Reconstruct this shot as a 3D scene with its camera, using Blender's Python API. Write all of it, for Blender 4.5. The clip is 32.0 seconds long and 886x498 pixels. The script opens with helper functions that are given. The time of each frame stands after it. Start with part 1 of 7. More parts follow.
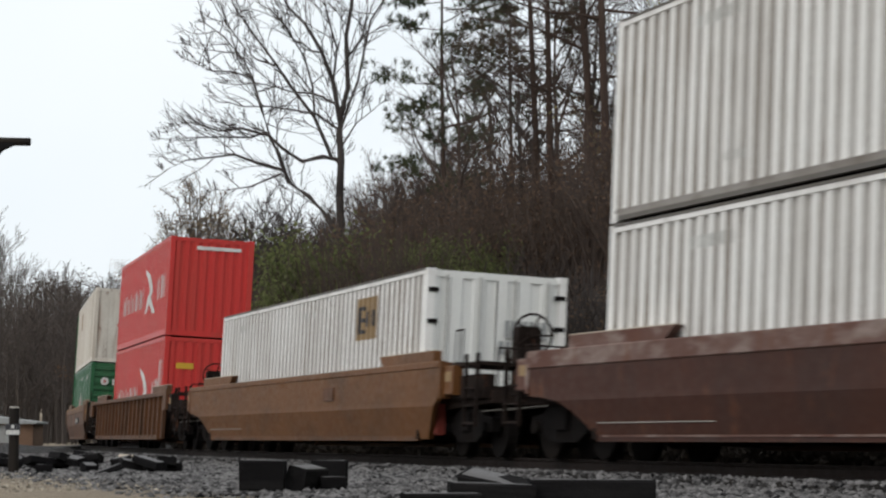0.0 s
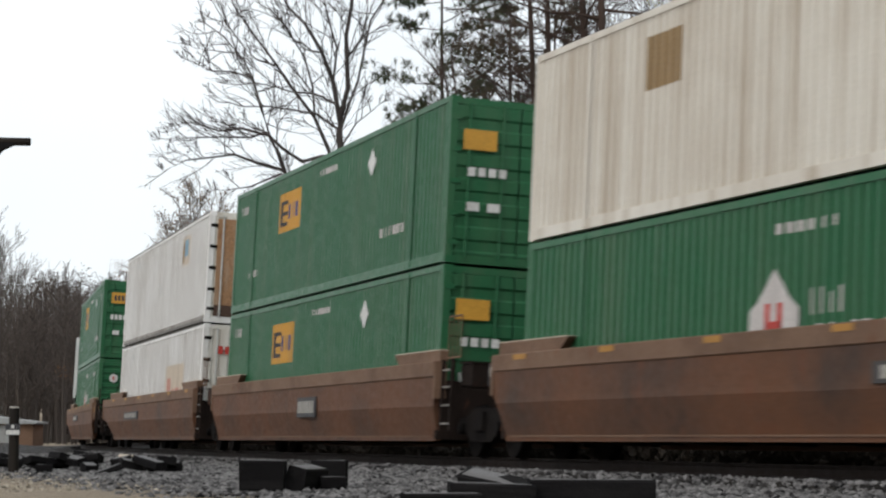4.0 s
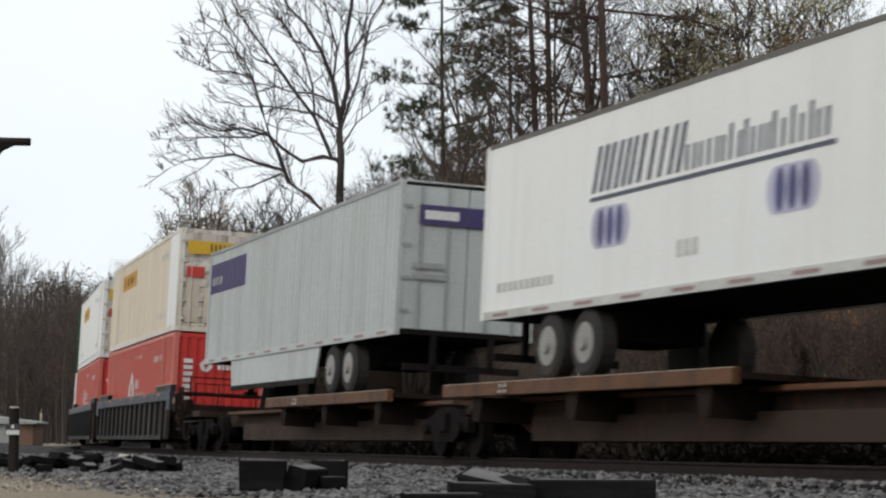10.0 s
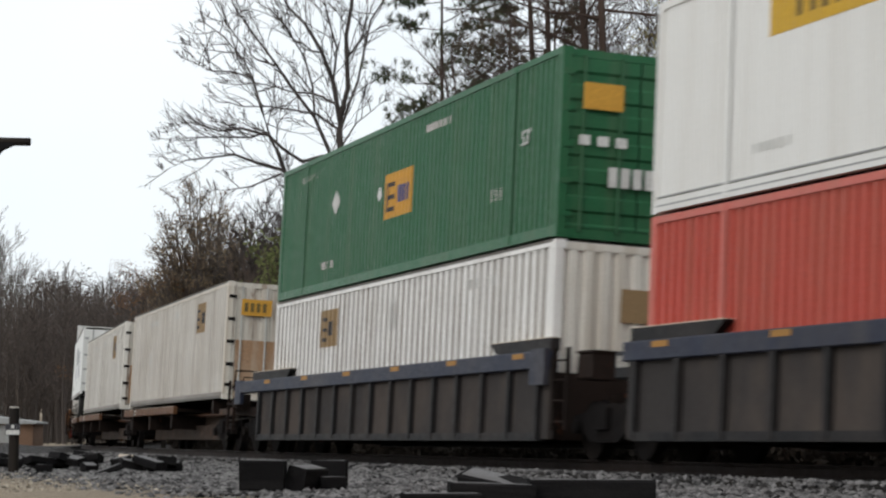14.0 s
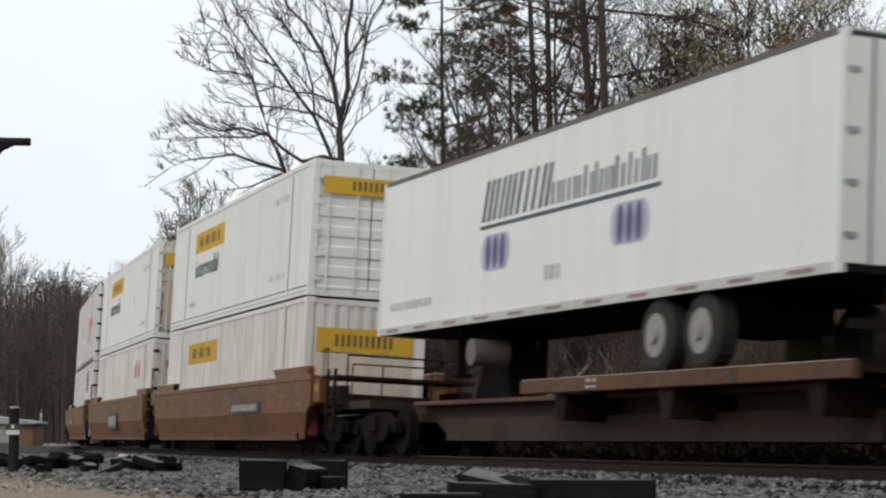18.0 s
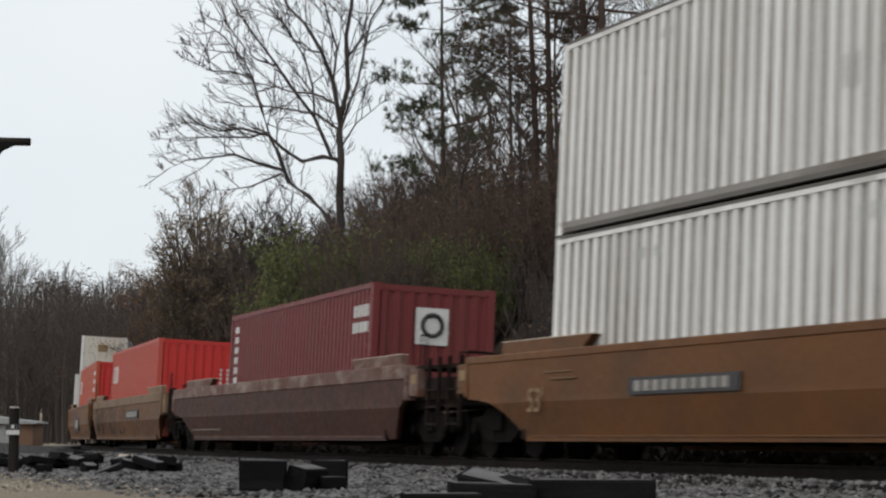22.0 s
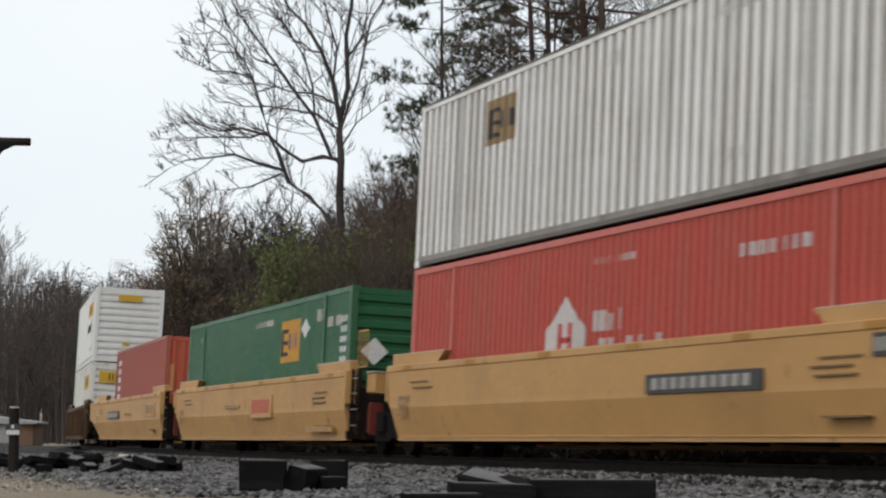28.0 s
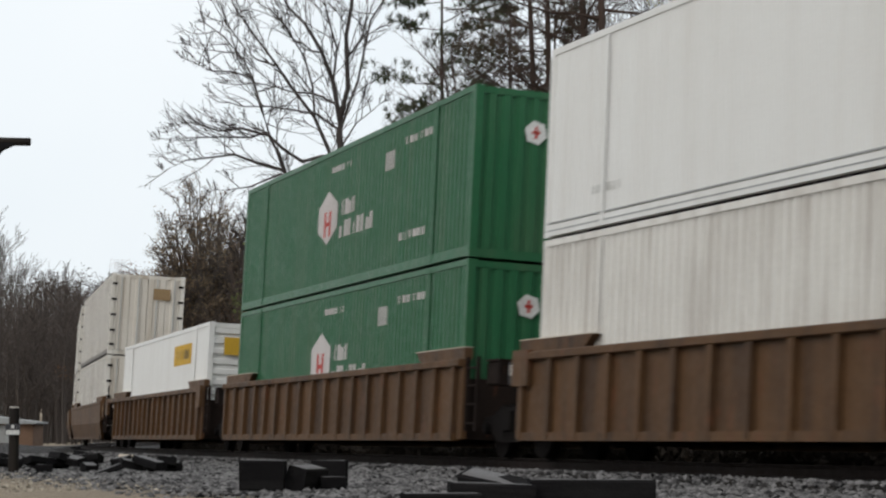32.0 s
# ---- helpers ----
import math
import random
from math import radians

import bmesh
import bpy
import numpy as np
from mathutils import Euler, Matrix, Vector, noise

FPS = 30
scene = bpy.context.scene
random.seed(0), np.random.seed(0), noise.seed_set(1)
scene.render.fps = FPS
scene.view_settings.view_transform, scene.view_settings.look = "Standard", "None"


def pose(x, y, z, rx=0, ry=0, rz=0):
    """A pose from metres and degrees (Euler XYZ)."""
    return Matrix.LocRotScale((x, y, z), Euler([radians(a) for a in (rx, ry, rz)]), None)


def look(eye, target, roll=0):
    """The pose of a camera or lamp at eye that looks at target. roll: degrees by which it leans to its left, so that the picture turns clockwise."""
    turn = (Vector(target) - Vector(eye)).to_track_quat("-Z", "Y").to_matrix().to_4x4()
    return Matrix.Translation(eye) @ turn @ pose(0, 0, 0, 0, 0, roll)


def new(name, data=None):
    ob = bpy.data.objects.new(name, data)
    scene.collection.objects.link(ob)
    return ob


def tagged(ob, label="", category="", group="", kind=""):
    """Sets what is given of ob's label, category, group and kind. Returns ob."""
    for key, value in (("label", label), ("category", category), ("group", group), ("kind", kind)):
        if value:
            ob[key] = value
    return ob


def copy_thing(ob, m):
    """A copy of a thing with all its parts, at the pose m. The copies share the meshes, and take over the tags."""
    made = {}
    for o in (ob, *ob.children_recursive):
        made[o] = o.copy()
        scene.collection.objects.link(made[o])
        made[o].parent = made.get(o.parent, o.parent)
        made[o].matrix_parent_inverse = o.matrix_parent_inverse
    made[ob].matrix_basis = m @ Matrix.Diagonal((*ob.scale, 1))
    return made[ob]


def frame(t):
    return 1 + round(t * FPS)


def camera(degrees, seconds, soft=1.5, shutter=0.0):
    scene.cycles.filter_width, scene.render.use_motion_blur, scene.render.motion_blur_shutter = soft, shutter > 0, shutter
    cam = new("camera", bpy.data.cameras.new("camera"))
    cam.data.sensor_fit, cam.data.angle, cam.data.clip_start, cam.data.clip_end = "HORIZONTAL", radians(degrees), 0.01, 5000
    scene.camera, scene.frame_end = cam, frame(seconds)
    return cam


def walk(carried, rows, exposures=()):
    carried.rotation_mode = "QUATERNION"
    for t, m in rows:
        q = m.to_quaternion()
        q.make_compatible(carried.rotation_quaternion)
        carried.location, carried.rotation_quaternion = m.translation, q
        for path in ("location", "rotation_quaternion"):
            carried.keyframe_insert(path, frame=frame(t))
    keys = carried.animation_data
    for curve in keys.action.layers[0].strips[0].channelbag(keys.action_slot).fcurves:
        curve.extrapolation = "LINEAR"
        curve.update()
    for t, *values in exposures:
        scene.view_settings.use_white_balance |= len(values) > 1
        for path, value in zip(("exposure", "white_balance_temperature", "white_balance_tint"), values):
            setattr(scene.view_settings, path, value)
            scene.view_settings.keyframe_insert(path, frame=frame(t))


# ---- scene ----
# The place: a canted curve of a railway line under an overcast sky.
# World: z = 0 is the rail top, the camera stands at x = 0, y = 0 and looks along +y.
cam = camera(23.572, 32.0, soft=2.25, shutter=0.28)
EYE_Z = 0.355
VIEW = pose(0, 0, EYE_Z, 90 + 5.086, 0, 0)
walk(cam, [(0, VIEW), (32, VIEW)],
     exposures=[(0, 0.02), (1, 0.17), (2, 0.22), (3.5, 0.17), (6, 0.02), (7, 0.32), (8, 0.17), (9, -0.05), (11, 0.12), (12.5, 0.12), (15, 0.07), (17, 0.07), (19, -0.06), (20, -0.08), (21, -0.13),
                (22, -0.15), (23, 0.46), (25.5, 0.42), (27.5, -0.03), (28, -0.03), (29, 0.30), (30, 0.27), (31, 0.02), (32, -0.03)])

# ---- the line of the track: one circle ----
RADIUS, NEAREST, HEADING, CANT, SPEED = 424.04, 14.524, radians(-65.993), radians(2.846), 17.053
N0 = Vector((-math.sin(HEADING), math.cos(HEADING)))
CENTRE = N0 * (NEAREST + RADIUS)


def on_track(s, z=0.0, side=0.0):
    """Pose on the canted track at s metres past its nearest point: x forwards, y to the inner side, z up."""
    a = HEADING + s / RADIUS
    x = CENTRE.x + RADIUS * math.sin(a)
    y = CENTRE.y - RADIUS * math.cos(a)
    return pose(x, y, 0, 0, 0, math.degrees(a)) @ pose(0, 0, 0, -math.degrees(CANT)) @ Matrix.Translation((0, side, z))


def inner(x, y):
    """Metres to the inner side of the track's centre line."""
    return RADIUS - math.hypot(x - CENTRE.x, y - CENTRE.y)


def smooth(a, b, v):
    v = min(1.0, max(0.0, (v - a) / (b - a)))
    return v * v * (3 - 2 * v)


# ---- light: overcast, brightest behind the camera ----
world = bpy.data.worlds.new("overcast")
scene.world = world
world.use_nodes = True
nt = world.node_tree
nt.nodes.clear()
out = nt.nodes.new("ShaderNodeOutputWorld")
back = nt.nodes.new("ShaderNodeBackground")
sky = nt.nodes.new("ShaderNodeTexSky")
sky.sky_type = "NISHITA"
sky.sun_disc = False
sky.sun_elevation, sky.sun_rotation = radians(36), radians(220)
sky.dust_density, sky.ozone_density, sky.air_density = 4.0, 1.0, 1.0
scaled = nt.nodes.new("ShaderNodeVectorMath")
scaled.operation = "SCALE"
scaled.inputs["Scale"].default_value = 0.10
nt.links.new(sky.outputs[0], scaled.inputs[0])
coord = nt.nodes.new("ShaderNodeTexCoord")
clouds = nt.nodes.new("ShaderNodeTexNoise")
clouds.inputs["Scale"].default_value = 2.2
clouds.inputs["Detail"].default_value = 4
nt.links.new(coord.outputs["Generated"], clouds.inputs["Vector"])
ramp = nt.nodes.new("ShaderNodeValToRGB")
ramp.color_ramp.elements[0].position, ramp.color_ramp.elements[0].color = 0.35, (0.79, 0.845, 0.885, 1)
ramp.color_ramp.elements[1].position, ramp.color_ramp.elements[1].color = 0.70, (0.93, 0.955, 0.965, 1)
nt.links.new(clouds.outputs[0], ramp.inputs[0])
mix = nt.nodes.new("ShaderNodeMix")
mix.data_type = "RGBA"
mix.inputs[0].default_value = 0.93
nt.links.new(scaled.outputs[0], mix.inputs[6])
nt.links.new(ramp.outputs[0], mix.inputs[7])
nt.links.new(mix.outputs[2], back.inputs[0])
back.inputs[1].default_value = 1.16
nt.links.new(back.outputs[0], out.inputs[0])

sun = new("sun", bpy.data.lights.new("sun", "SUN"))
sun.data.energy, sun.data.angle, sun.data.color = 0.78, radians(28), (1.0, 0.97, 0.93)
sun.matrix_world = look((-40, -48, 45), (0, 0, 0))


# ---- materials ----
def material(name, rgb, rough=0.6, metal=0.0, dirt=(0.10, 0.075, 0.05), amount=0.25, streak=(1.5, 1.5, 0.15), grain=25.0,
             spread=0.12, bump=0.15, bump_scale=60.0, vary=0.0, rust=0.0, shine=0.16):
    """Paint or other surface: base colour with fine grain, streaks of dirt, patches of rust and relief."""
    m = bpy.data.materials.new(name)
    m.use_nodes = True
    t = m.node_tree
    n, l = t.nodes, t.links
    bsdf = n["Principled BSDF"]
    co, info = n.new("ShaderNodeTexCoord"), n.new("ShaderNodeObjectInfo")
    shift = n.new("ShaderNodeVectorMath")
    shift.operation = "MULTIPLY_ADD"
    l.new(info.outputs["Random"], shift.inputs[0])
    shift.inputs[1].default_value = (37, 17, 11)
    l.new(co.outputs["Object"], shift.inputs[2])

    def noise_of(scale, vec=(1, 1, 1), detail=4.0, rough_=0.6):
        mp, nz = n.new("ShaderNodeMapping"), n.new("ShaderNodeTexNoise")
        mp.inputs["Scale"].default_value = vec
        l.new(shift.outputs[0], mp.inputs[0])
        l.new(mp.outputs[0], nz.inputs["Vector"])
        nz.inputs["Scale"].default_value, nz.inputs["Detail"].default_value, nz.inputs["Roughness"].default_value = scale, detail, rough_
        return nz.outputs[0]

    def ranged(v, a, b, c, d):
        r = n.new("ShaderNodeMapRange")
        l.new(v, r.inputs[0])
        for i, w in enumerate((a, b, c, d)):
            r.inputs[i + 1].default_value = w
        return r.outputs[0]

    def blend(fac, a, b, kind="MIX"):
        x = n.new("ShaderNodeMix")
        x.data_type, x.blend_type = "RGBA", kind
        for sock, v in ((x.inputs[0], fac), (x.inputs[6], a), (x.inputs[7], b)):
            if isinstance(v, tuple):
                sock.default_value = (*v, 1)
            elif isinstance(v, float):
                sock.default_value = v
            else:
                l.new(v, sock)
        return x.outputs[2]

    dark = tuple(c * (1 - spread) for c in rgb)
    light = tuple(min(1, c * (1 + spread)) for c in rgb)
    col = blend(ranged(noise_of(grain), 0.3, 0.7, 0, 1), dark, light)
    if vary:
        col = blend(ranged(info.outputs["Random"], 0, 1, 0, 1), blend(1.0, col, (1 - vary,) * 3, "MULTIPLY"), col)
    if amount:
        col = blend(ranged(noise_of(1.0, streak), 0.48, 0.75, 0, amount * 2), col, dirt)
        col = blend(ranged(noise_of(0.5), 0.4, 0.8, 0, amount), col, dirt)
    if rust:
        col = blend(ranged(noise_of(3.0, (1, 1, 0.4), 6.0, 0.75), 0.62 - 0.15 * rust, 0.70, 0, 0.9), col, (0.13, 0.05, 0.025))
    l.new(col, bsdf.inputs["Base Color"])
    bsdf.inputs["Metallic"].default_value = metal
    bsdf.inputs["Specular IOR Level"].default_value = shine
    l.new(ranged(noise_of(8.0), 0.3, 0.7, max(0, rough - 0.1), min(1, rough + 0.12)), bsdf.inputs["Roughness"])
    if bump:
        b = n.new("ShaderNodeBump")
        b.inputs["Strength"].default_value, b.inputs["Distance"].default_value = bump, 0.02
        l.new(noise_of(bump_scale), b.inputs["Height"])
        l.new(b.outputs[0], bsdf.inputs["Normal"])
    return m


def plain(name, rgb, rough=0.6, metal=0.0, spread=0.15, amount=0.15):
    return material(name, rgb, rough, metal, amount=amount, spread=spread, bump=0.1)


DIRT = (0.16, 0.12, 0.08)
M = {
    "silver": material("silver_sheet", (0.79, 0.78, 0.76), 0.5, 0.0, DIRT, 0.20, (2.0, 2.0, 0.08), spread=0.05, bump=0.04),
    # next three: rib shade put into the colour, dirt streaks over it
    "sheet_recess": material("shaded_recess_sheet", (0.69, 0.68, 0.66), 0.6, 0.0, DIRT, 0.25, (2.0, 2.0, 0.10), spread=0.08, bump=0.04),
    "sheet_edge": material("shaded_rib_flanks", (0.43, 0.415, 0.395), 0.65, 0.0, DIRT, 0.35, (1.0, 1.0, 0.3), spread=0.15, bump=0.04),
    "sheet_tan": material("shaded_tan_sheet", (0.56, 0.525, 0.465), 0.6, 0.0, DIRT, 0.25, (2.0, 2.0, 0.10), spread=0.08, bump=0.04),
    "silver_old": material("weathered_silver_sheet", (0.67, 0.645, 0.59), 0.55, 0.0, (0.25, 0.18, 0.10), 0.28, (2.0, 2.0, 0.08), spread=0.06, bump=0.04),
    "white": material("white_paint", (0.71, 0.715, 0.695), 0.42, 0.0, (0.45, 0.40, 0.33), 0.09, (2.0, 2.0, 0.10), spread=0.04),
    "white_dull": material("dull_white_paint", (0.68, 0.675, 0.655), 0.42, 0.0, (0.40, 0.35, 0.29), 0.10, (2.0, 2.0, 0.10), spread=0.03, bump=0.04),
    "white_old": material("soiled_white_paint", (0.63, 0.59, 0.525), 0.5, 0.0, (0.30, 0.22, 0.14), 0.32, (3.0, 3.0, 0.10), spread=0.06, bump=0.04),
    "white_grimy": material("grimy_white_paint", (0.65, 0.63, 0.59), 0.45, 0.0, (0.24, 0.19, 0.15), 0.24, (3.5, 3.5, 0.35), spread=0.05, bump=0.04),
    "white_rusty": material("rust_stained_white_paint", (0.58, 0.55, 0.49), 0.55, 0.0, (0.17, 0.085, 0.042), 0.40, (3.5, 3.5, 0.35), spread=0.08, bump=0.05, rust=0.35),
    "rail_soiled": material("soiled_pale_rail", (0.27, 0.25, 0.23), 0.6, 0.0, (0.10, 0.075, 0.055), 0.45, (1.2, 1.2, 1.2), spread=0.15),
    "rail_dark": plain("dark_steel_rail", (0.13, 0.12, 0.11), 0.6),
    "rust_orange": material("orange_brown_rust", (0.30, 0.165, 0.085), 0.75, 0.0, (0.48, 0.42, 0.34), 0.35, (3.0, 3.0, 0.5), spread=0.3, rust=0.5),
    "rust_dark": plain("dark_rust", (0.075, 0.045, 0.034), 0.8),
    "mark_pink": plain("faded_red_marking", (0.52, 0.22, 0.19), 0.6),
    "tan": material("faded_cream_paint", (0.64, 0.565, 0.45), 0.5, 0.0, (0.36, 0.28, 0.19), 0.22, (2.0, 2.0, 0.10), spread=0.06, bump=0.03),
    "grey": material("pale_grey_paint", (0.42, 0.445, 0.44), 0.45, 0.0, DIRT, 0.15, (2.0, 2.0, 0.10)),
    "green": material("green_paint", (0.021, 0.108, 0.047), 0.4, 0.0, (0.10, 0.13, 0.08), 0.18, (2.0, 2.0, 0.10)),
    "red": material("bright_red_paint", (0.50, 0.040, 0.036), 0.42, 0.0, (0.25, 0.06, 0.04), 0.2, (2.0, 2.0, 0.10)),
    "rosered": material("faded_red_paint", (0.44, 0.075, 0.055), 0.5, 0.0, (0.28, 0.12, 0.08), 0.25, (2.0, 2.0, 0.10)),
    "rose_pale": material("bleached_red_paint", (0.50, 0.135, 0.110), 0.5, 0.0, (0.33, 0.16, 0.12), 0.25, (2.0, 2.0, 0.10)),
    "orange": material("orange_red_paint", (0.42, 0.080, 0.045), 0.5, 0.0, (0.30, 0.10, 0.06), 0.25, (2.0, 2.0, 0.10)),
    "brickred": material("faded_brick_red_paint", (0.34, 0.085, 0.060), 0.5, 0.0, (0.22, 0.10, 0.07), 0.25, (2.0, 2.0, 0.10)),
    "maroon": material("maroon_paint", (0.165, 0.033, 0.036), 0.5, 0.0, (0.12, 0.05, 0.04), 0.3, (2.0, 2.0, 0.10), rust=0.15),
    "car_brown": material("brown_wagon_paint", (0.118, 0.052, 0.027), 0.6, 0.0, (0.050, 0.034, 0.027), 0.45, (0.5, 0.5, 0.6), spread=0.2, rust=0.42),
    "car_maroon": material("dark_maroon_wagon_paint", (0.062, 0.025, 0.017), 0.6, 0.0, (0.035, 0.024, 0.022), 0.4, (1.2, 1.2, 0.25), rust=0.4),
    "car_tan": material("ochre_wagon_paint", (0.148, 0.062, 0.021), 0.55, 0.0, (0.060, 0.034, 0.020), 0.42, (0.45, 0.45, 0.7), spread=0.16, rust=0.34),
    "car_rib": material("soiled_ochre_wagon_paint", (0.118, 0.054, 0.026), 0.6, 0.0, (0.032, 0.022, 0.017), 0.45, (1.6, 1.6, 0.2), rust=0.3),
    "car_ochre": material("grimy_ochre_wagon_paint", (0.098, 0.051, 0.023), 0.6, 0.0, (0.022, 0.015, 0.012), 0.45, (2.2, 2.2, 0.15), rust=0.3),
    "car_yellow": material("yellow_wagon_paint", (0.465, 0.262, 0.098), 0.5, 0.0, (0.24, 0.135, 0.055), 0.20, (0.5, 0.5, 0.7), 25.0, 0.07, 0.05, rust=0.06),
    "car_blue": material("dark_blue_wagon_paint", (0.020, 0.025, 0.045), 0.5, 0.0, (0.075, 0.065, 0.06), 0.35, (0.8, 0.8, 0.4)),
    "car_black": material("black_wagon_paint", (0.013, 0.0125, 0.0135), 0.6, 0.0, (0.045, 0.036, 0.032), 0.3, (1.5, 1.5, 0.2)),
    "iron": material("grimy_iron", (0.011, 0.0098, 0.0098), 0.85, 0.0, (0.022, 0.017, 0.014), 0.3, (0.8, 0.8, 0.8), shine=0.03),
    # bed stone with the shade under the train put into its colour
    "shaded": material("shaded_ballast", (0.012, 0.0105, 0.0095), 0.95, 0.0, (0.024, 0.020, 0.017), 0.4, (1, 1, 1), 14.0, 0.5, 0.8, 14.0, shine=0.1),
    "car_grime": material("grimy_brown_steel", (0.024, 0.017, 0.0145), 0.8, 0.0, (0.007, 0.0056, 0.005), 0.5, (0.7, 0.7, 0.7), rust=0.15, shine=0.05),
    "rubber": plain("tyre_rubber", (0.03, 0.03, 0.03), 0.85),
    "alloy": plain("dusty_wheel_disc", (0.26, 0.25, 0.235), 0.5, 0.2),
    "black": material("black_paint", (0.012, 0.012, 0.013), 0.75, shine=0.04, amount=0.1),
    "yellow": material("yellow_panel", (0.54, 0.33, 0.035), 0.5, 0.0, (0.3, 0.2, 0.06), 0.1),
    "amber": plain("amber_panel", (0.55, 0.29, 0.045), 0.5),
    "mark_white": plain("white_marking", (0.60, 0.60, 0.58), 0.5),
    "mark_violet": plain("dark_violet_panel", (0.055, 0.045, 0.125), 0.5),
    "mark_sky": plain("faded_sky_blue_marking", (0.22, 0.36, 0.46), 0.55),
    "mark_slate": plain("dark_slate_lettering", (0.085, 0.095, 0.125), 0.55),
    "mark_dark": plain("dark_marking", (0.05, 0.05, 0.055), 0.6),
    "mark_blue": plain("blue_marking", (0.08, 0.082, 0.185), 0.5),
    "mark_green": plain("dark_green_marking", (0.03, 0.115, 0.10), 0.5),
    "mark_red": plain("red_marking", (0.45, 0.05, 0.04), 0.5),
    "mark_tan": plain("weathered_patch", (0.55, 0.47, 0.38), 0.6),
    "mark_grey": plain("grey_marking", (0.30, 0.31, 0.31), 0.6),
    "mark_brown": plain("brown_patch", (0.28, 0.19, 0.10), 0.6),
    "mark_soft": plain("faded_white_emblem", (0.50, 0.465, 0.45), 0.55),
    "mark_umber": plain("umber_lettering", (0.15, 0.105, 0.035), 0.6),
    "mark_dull": plain("soiled_white_lettering", (0.34, 0.32, 0.29), 0.6),
    "amber_dull": plain("soiled_amber_reflector", (0.36, 0.18, 0.045), 0.6),
    "stencil": plain("thin_worn_stencil", (0.17, 0.105, 0.055), 0.7),
    "car_dusty": material("dusty_black_steel", (0.043, 0.039, 0.038), 0.8, 0.0, (0.085, 0.068, 0.058), 0.5, (0.9, 0.9, 0.5), shine=0.06),
    "spine_dust": material("dusty_brown_steel", (0.050, 0.035, 0.027), 0.75, 0.0, (0.03, 0.022, 0.018), 0.45, (1.0, 1.0, 0.4), rust=0.2, shine=0.08),
    "brake_red": plain("faded_red_iron", (0.16, 0.030, 0.023), 0.65),
    "scrawl": material("thin_dark_paint", (0.034, 0.027, 0.024), 0.7, 0.0, (0.12, 0.065, 0.03), 0.35, (3, 3, 3)),
    "brown_worn": material("dusty_worn_brown_paint", (0.165, 0.100, 0.066), 0.7, 0.0, (0.09, 0.05, 0.032), 0.45, (0.8, 0.8, 0.8), rust=0.3),
    "maroon_worn": material("peeling_maroon_steel", (0.105, 0.048, 0.036), 0.7, 0.0, (0.36, 0.30, 0.27), 0.34, (1.3, 1.3, 3.0), rust=0.55),
    "tan_worn": material("dusty_worn_ochre_paint", (0.20, 0.132, 0.088), 0.7, 0.0, (0.13, 0.075, 0.04), 0.4, (0.7, 0.7, 0.7), rust=0.2),
    "bark_pine": material("dark_pine_bark", (0.058, 0.040, 0.033), 0.9, 0.0, (0.09, 0.06, 0.045), 0.3, (6, 6, 1), bump=0.6, bump_scale=20),
    "mark_strip": plain("dull_red_strip", (0.30, 0.20, 0.19), 0.6),
    "twig": plain("grey_twigs", (0.068, 0.057, 0.052), 0.9),
    "mark_lavender": plain("lavender_marking", (0.42, 0.41, 0.52), 0.5, spread=0.04),
    "mark_faint": plain("faint_marking", (0.50, 0.50, 0.48), 0.6),
    "rail": material("rail_steel", (0.016, 0.011, 0.0095), 0.8, 0.0, (0.022, 0.014, 0.010), 0.2),
    "rail_top": plain("polished_rail_steel", (0.16, 0.155, 0.15), 0.4, 1.0),
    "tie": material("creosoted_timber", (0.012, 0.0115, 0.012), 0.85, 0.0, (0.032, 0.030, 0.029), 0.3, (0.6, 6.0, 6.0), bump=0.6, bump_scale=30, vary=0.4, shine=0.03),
    "tie_top": material("pale_grey_timber", (0.15, 0.146, 0.148), 0.85, 0.0, (0.08, 0.075, 0.07), 0.35, (0.6, 6.0, 6.0), bump=0.6, bump_scale=30),
    "bark": material("dark_bark", (0.055, 0.046, 0.043), 0.9, 0.0, (0.10, 0.09, 0.08), 0.3, (6, 6, 1), bump=0.6, bump_scale=20),
    "bark_red": material("brown_bark", (0.072, 0.054, 0.046), 0.9, 0.0, (0.12, 0.09, 0.07), 0.3, (6, 6, 1), bump=0.6, bump_scale=20),
    "dead_wood": plain("bleached_dead_wood", (0.17, 0.15, 0.135), 0.85),
    "weed": plain("dark_withered_weeds", (0.030, 0.024, 0.020), 0.9),
    "bark_grey": material("grey_brown_bark", (0.115, 0.096, 0.084), 0.9, 0.0, (0.12, 0.10, 0.09), 0.3, (6, 6, 1), bump=0.6, bump_scale=20),
    "twig_pale": plain("pale_grey_twigs", (0.17, 0.160, 0.152), 0.9),
    "roof_white": material("white_tin_roof", (0.68, 0.69, 0.69), 0.5, 0.0, DIRT, 0.3),
    "roof_green": material("green_tin_roof", (0.13, 0.22, 0.17), 0.5, 0.0, DIRT, 0.2),
    "wood_wall": material("dark_timber_wall", (0.035, 0.030, 0.027), 0.8, 0.0, DIRT, 0.2),
}


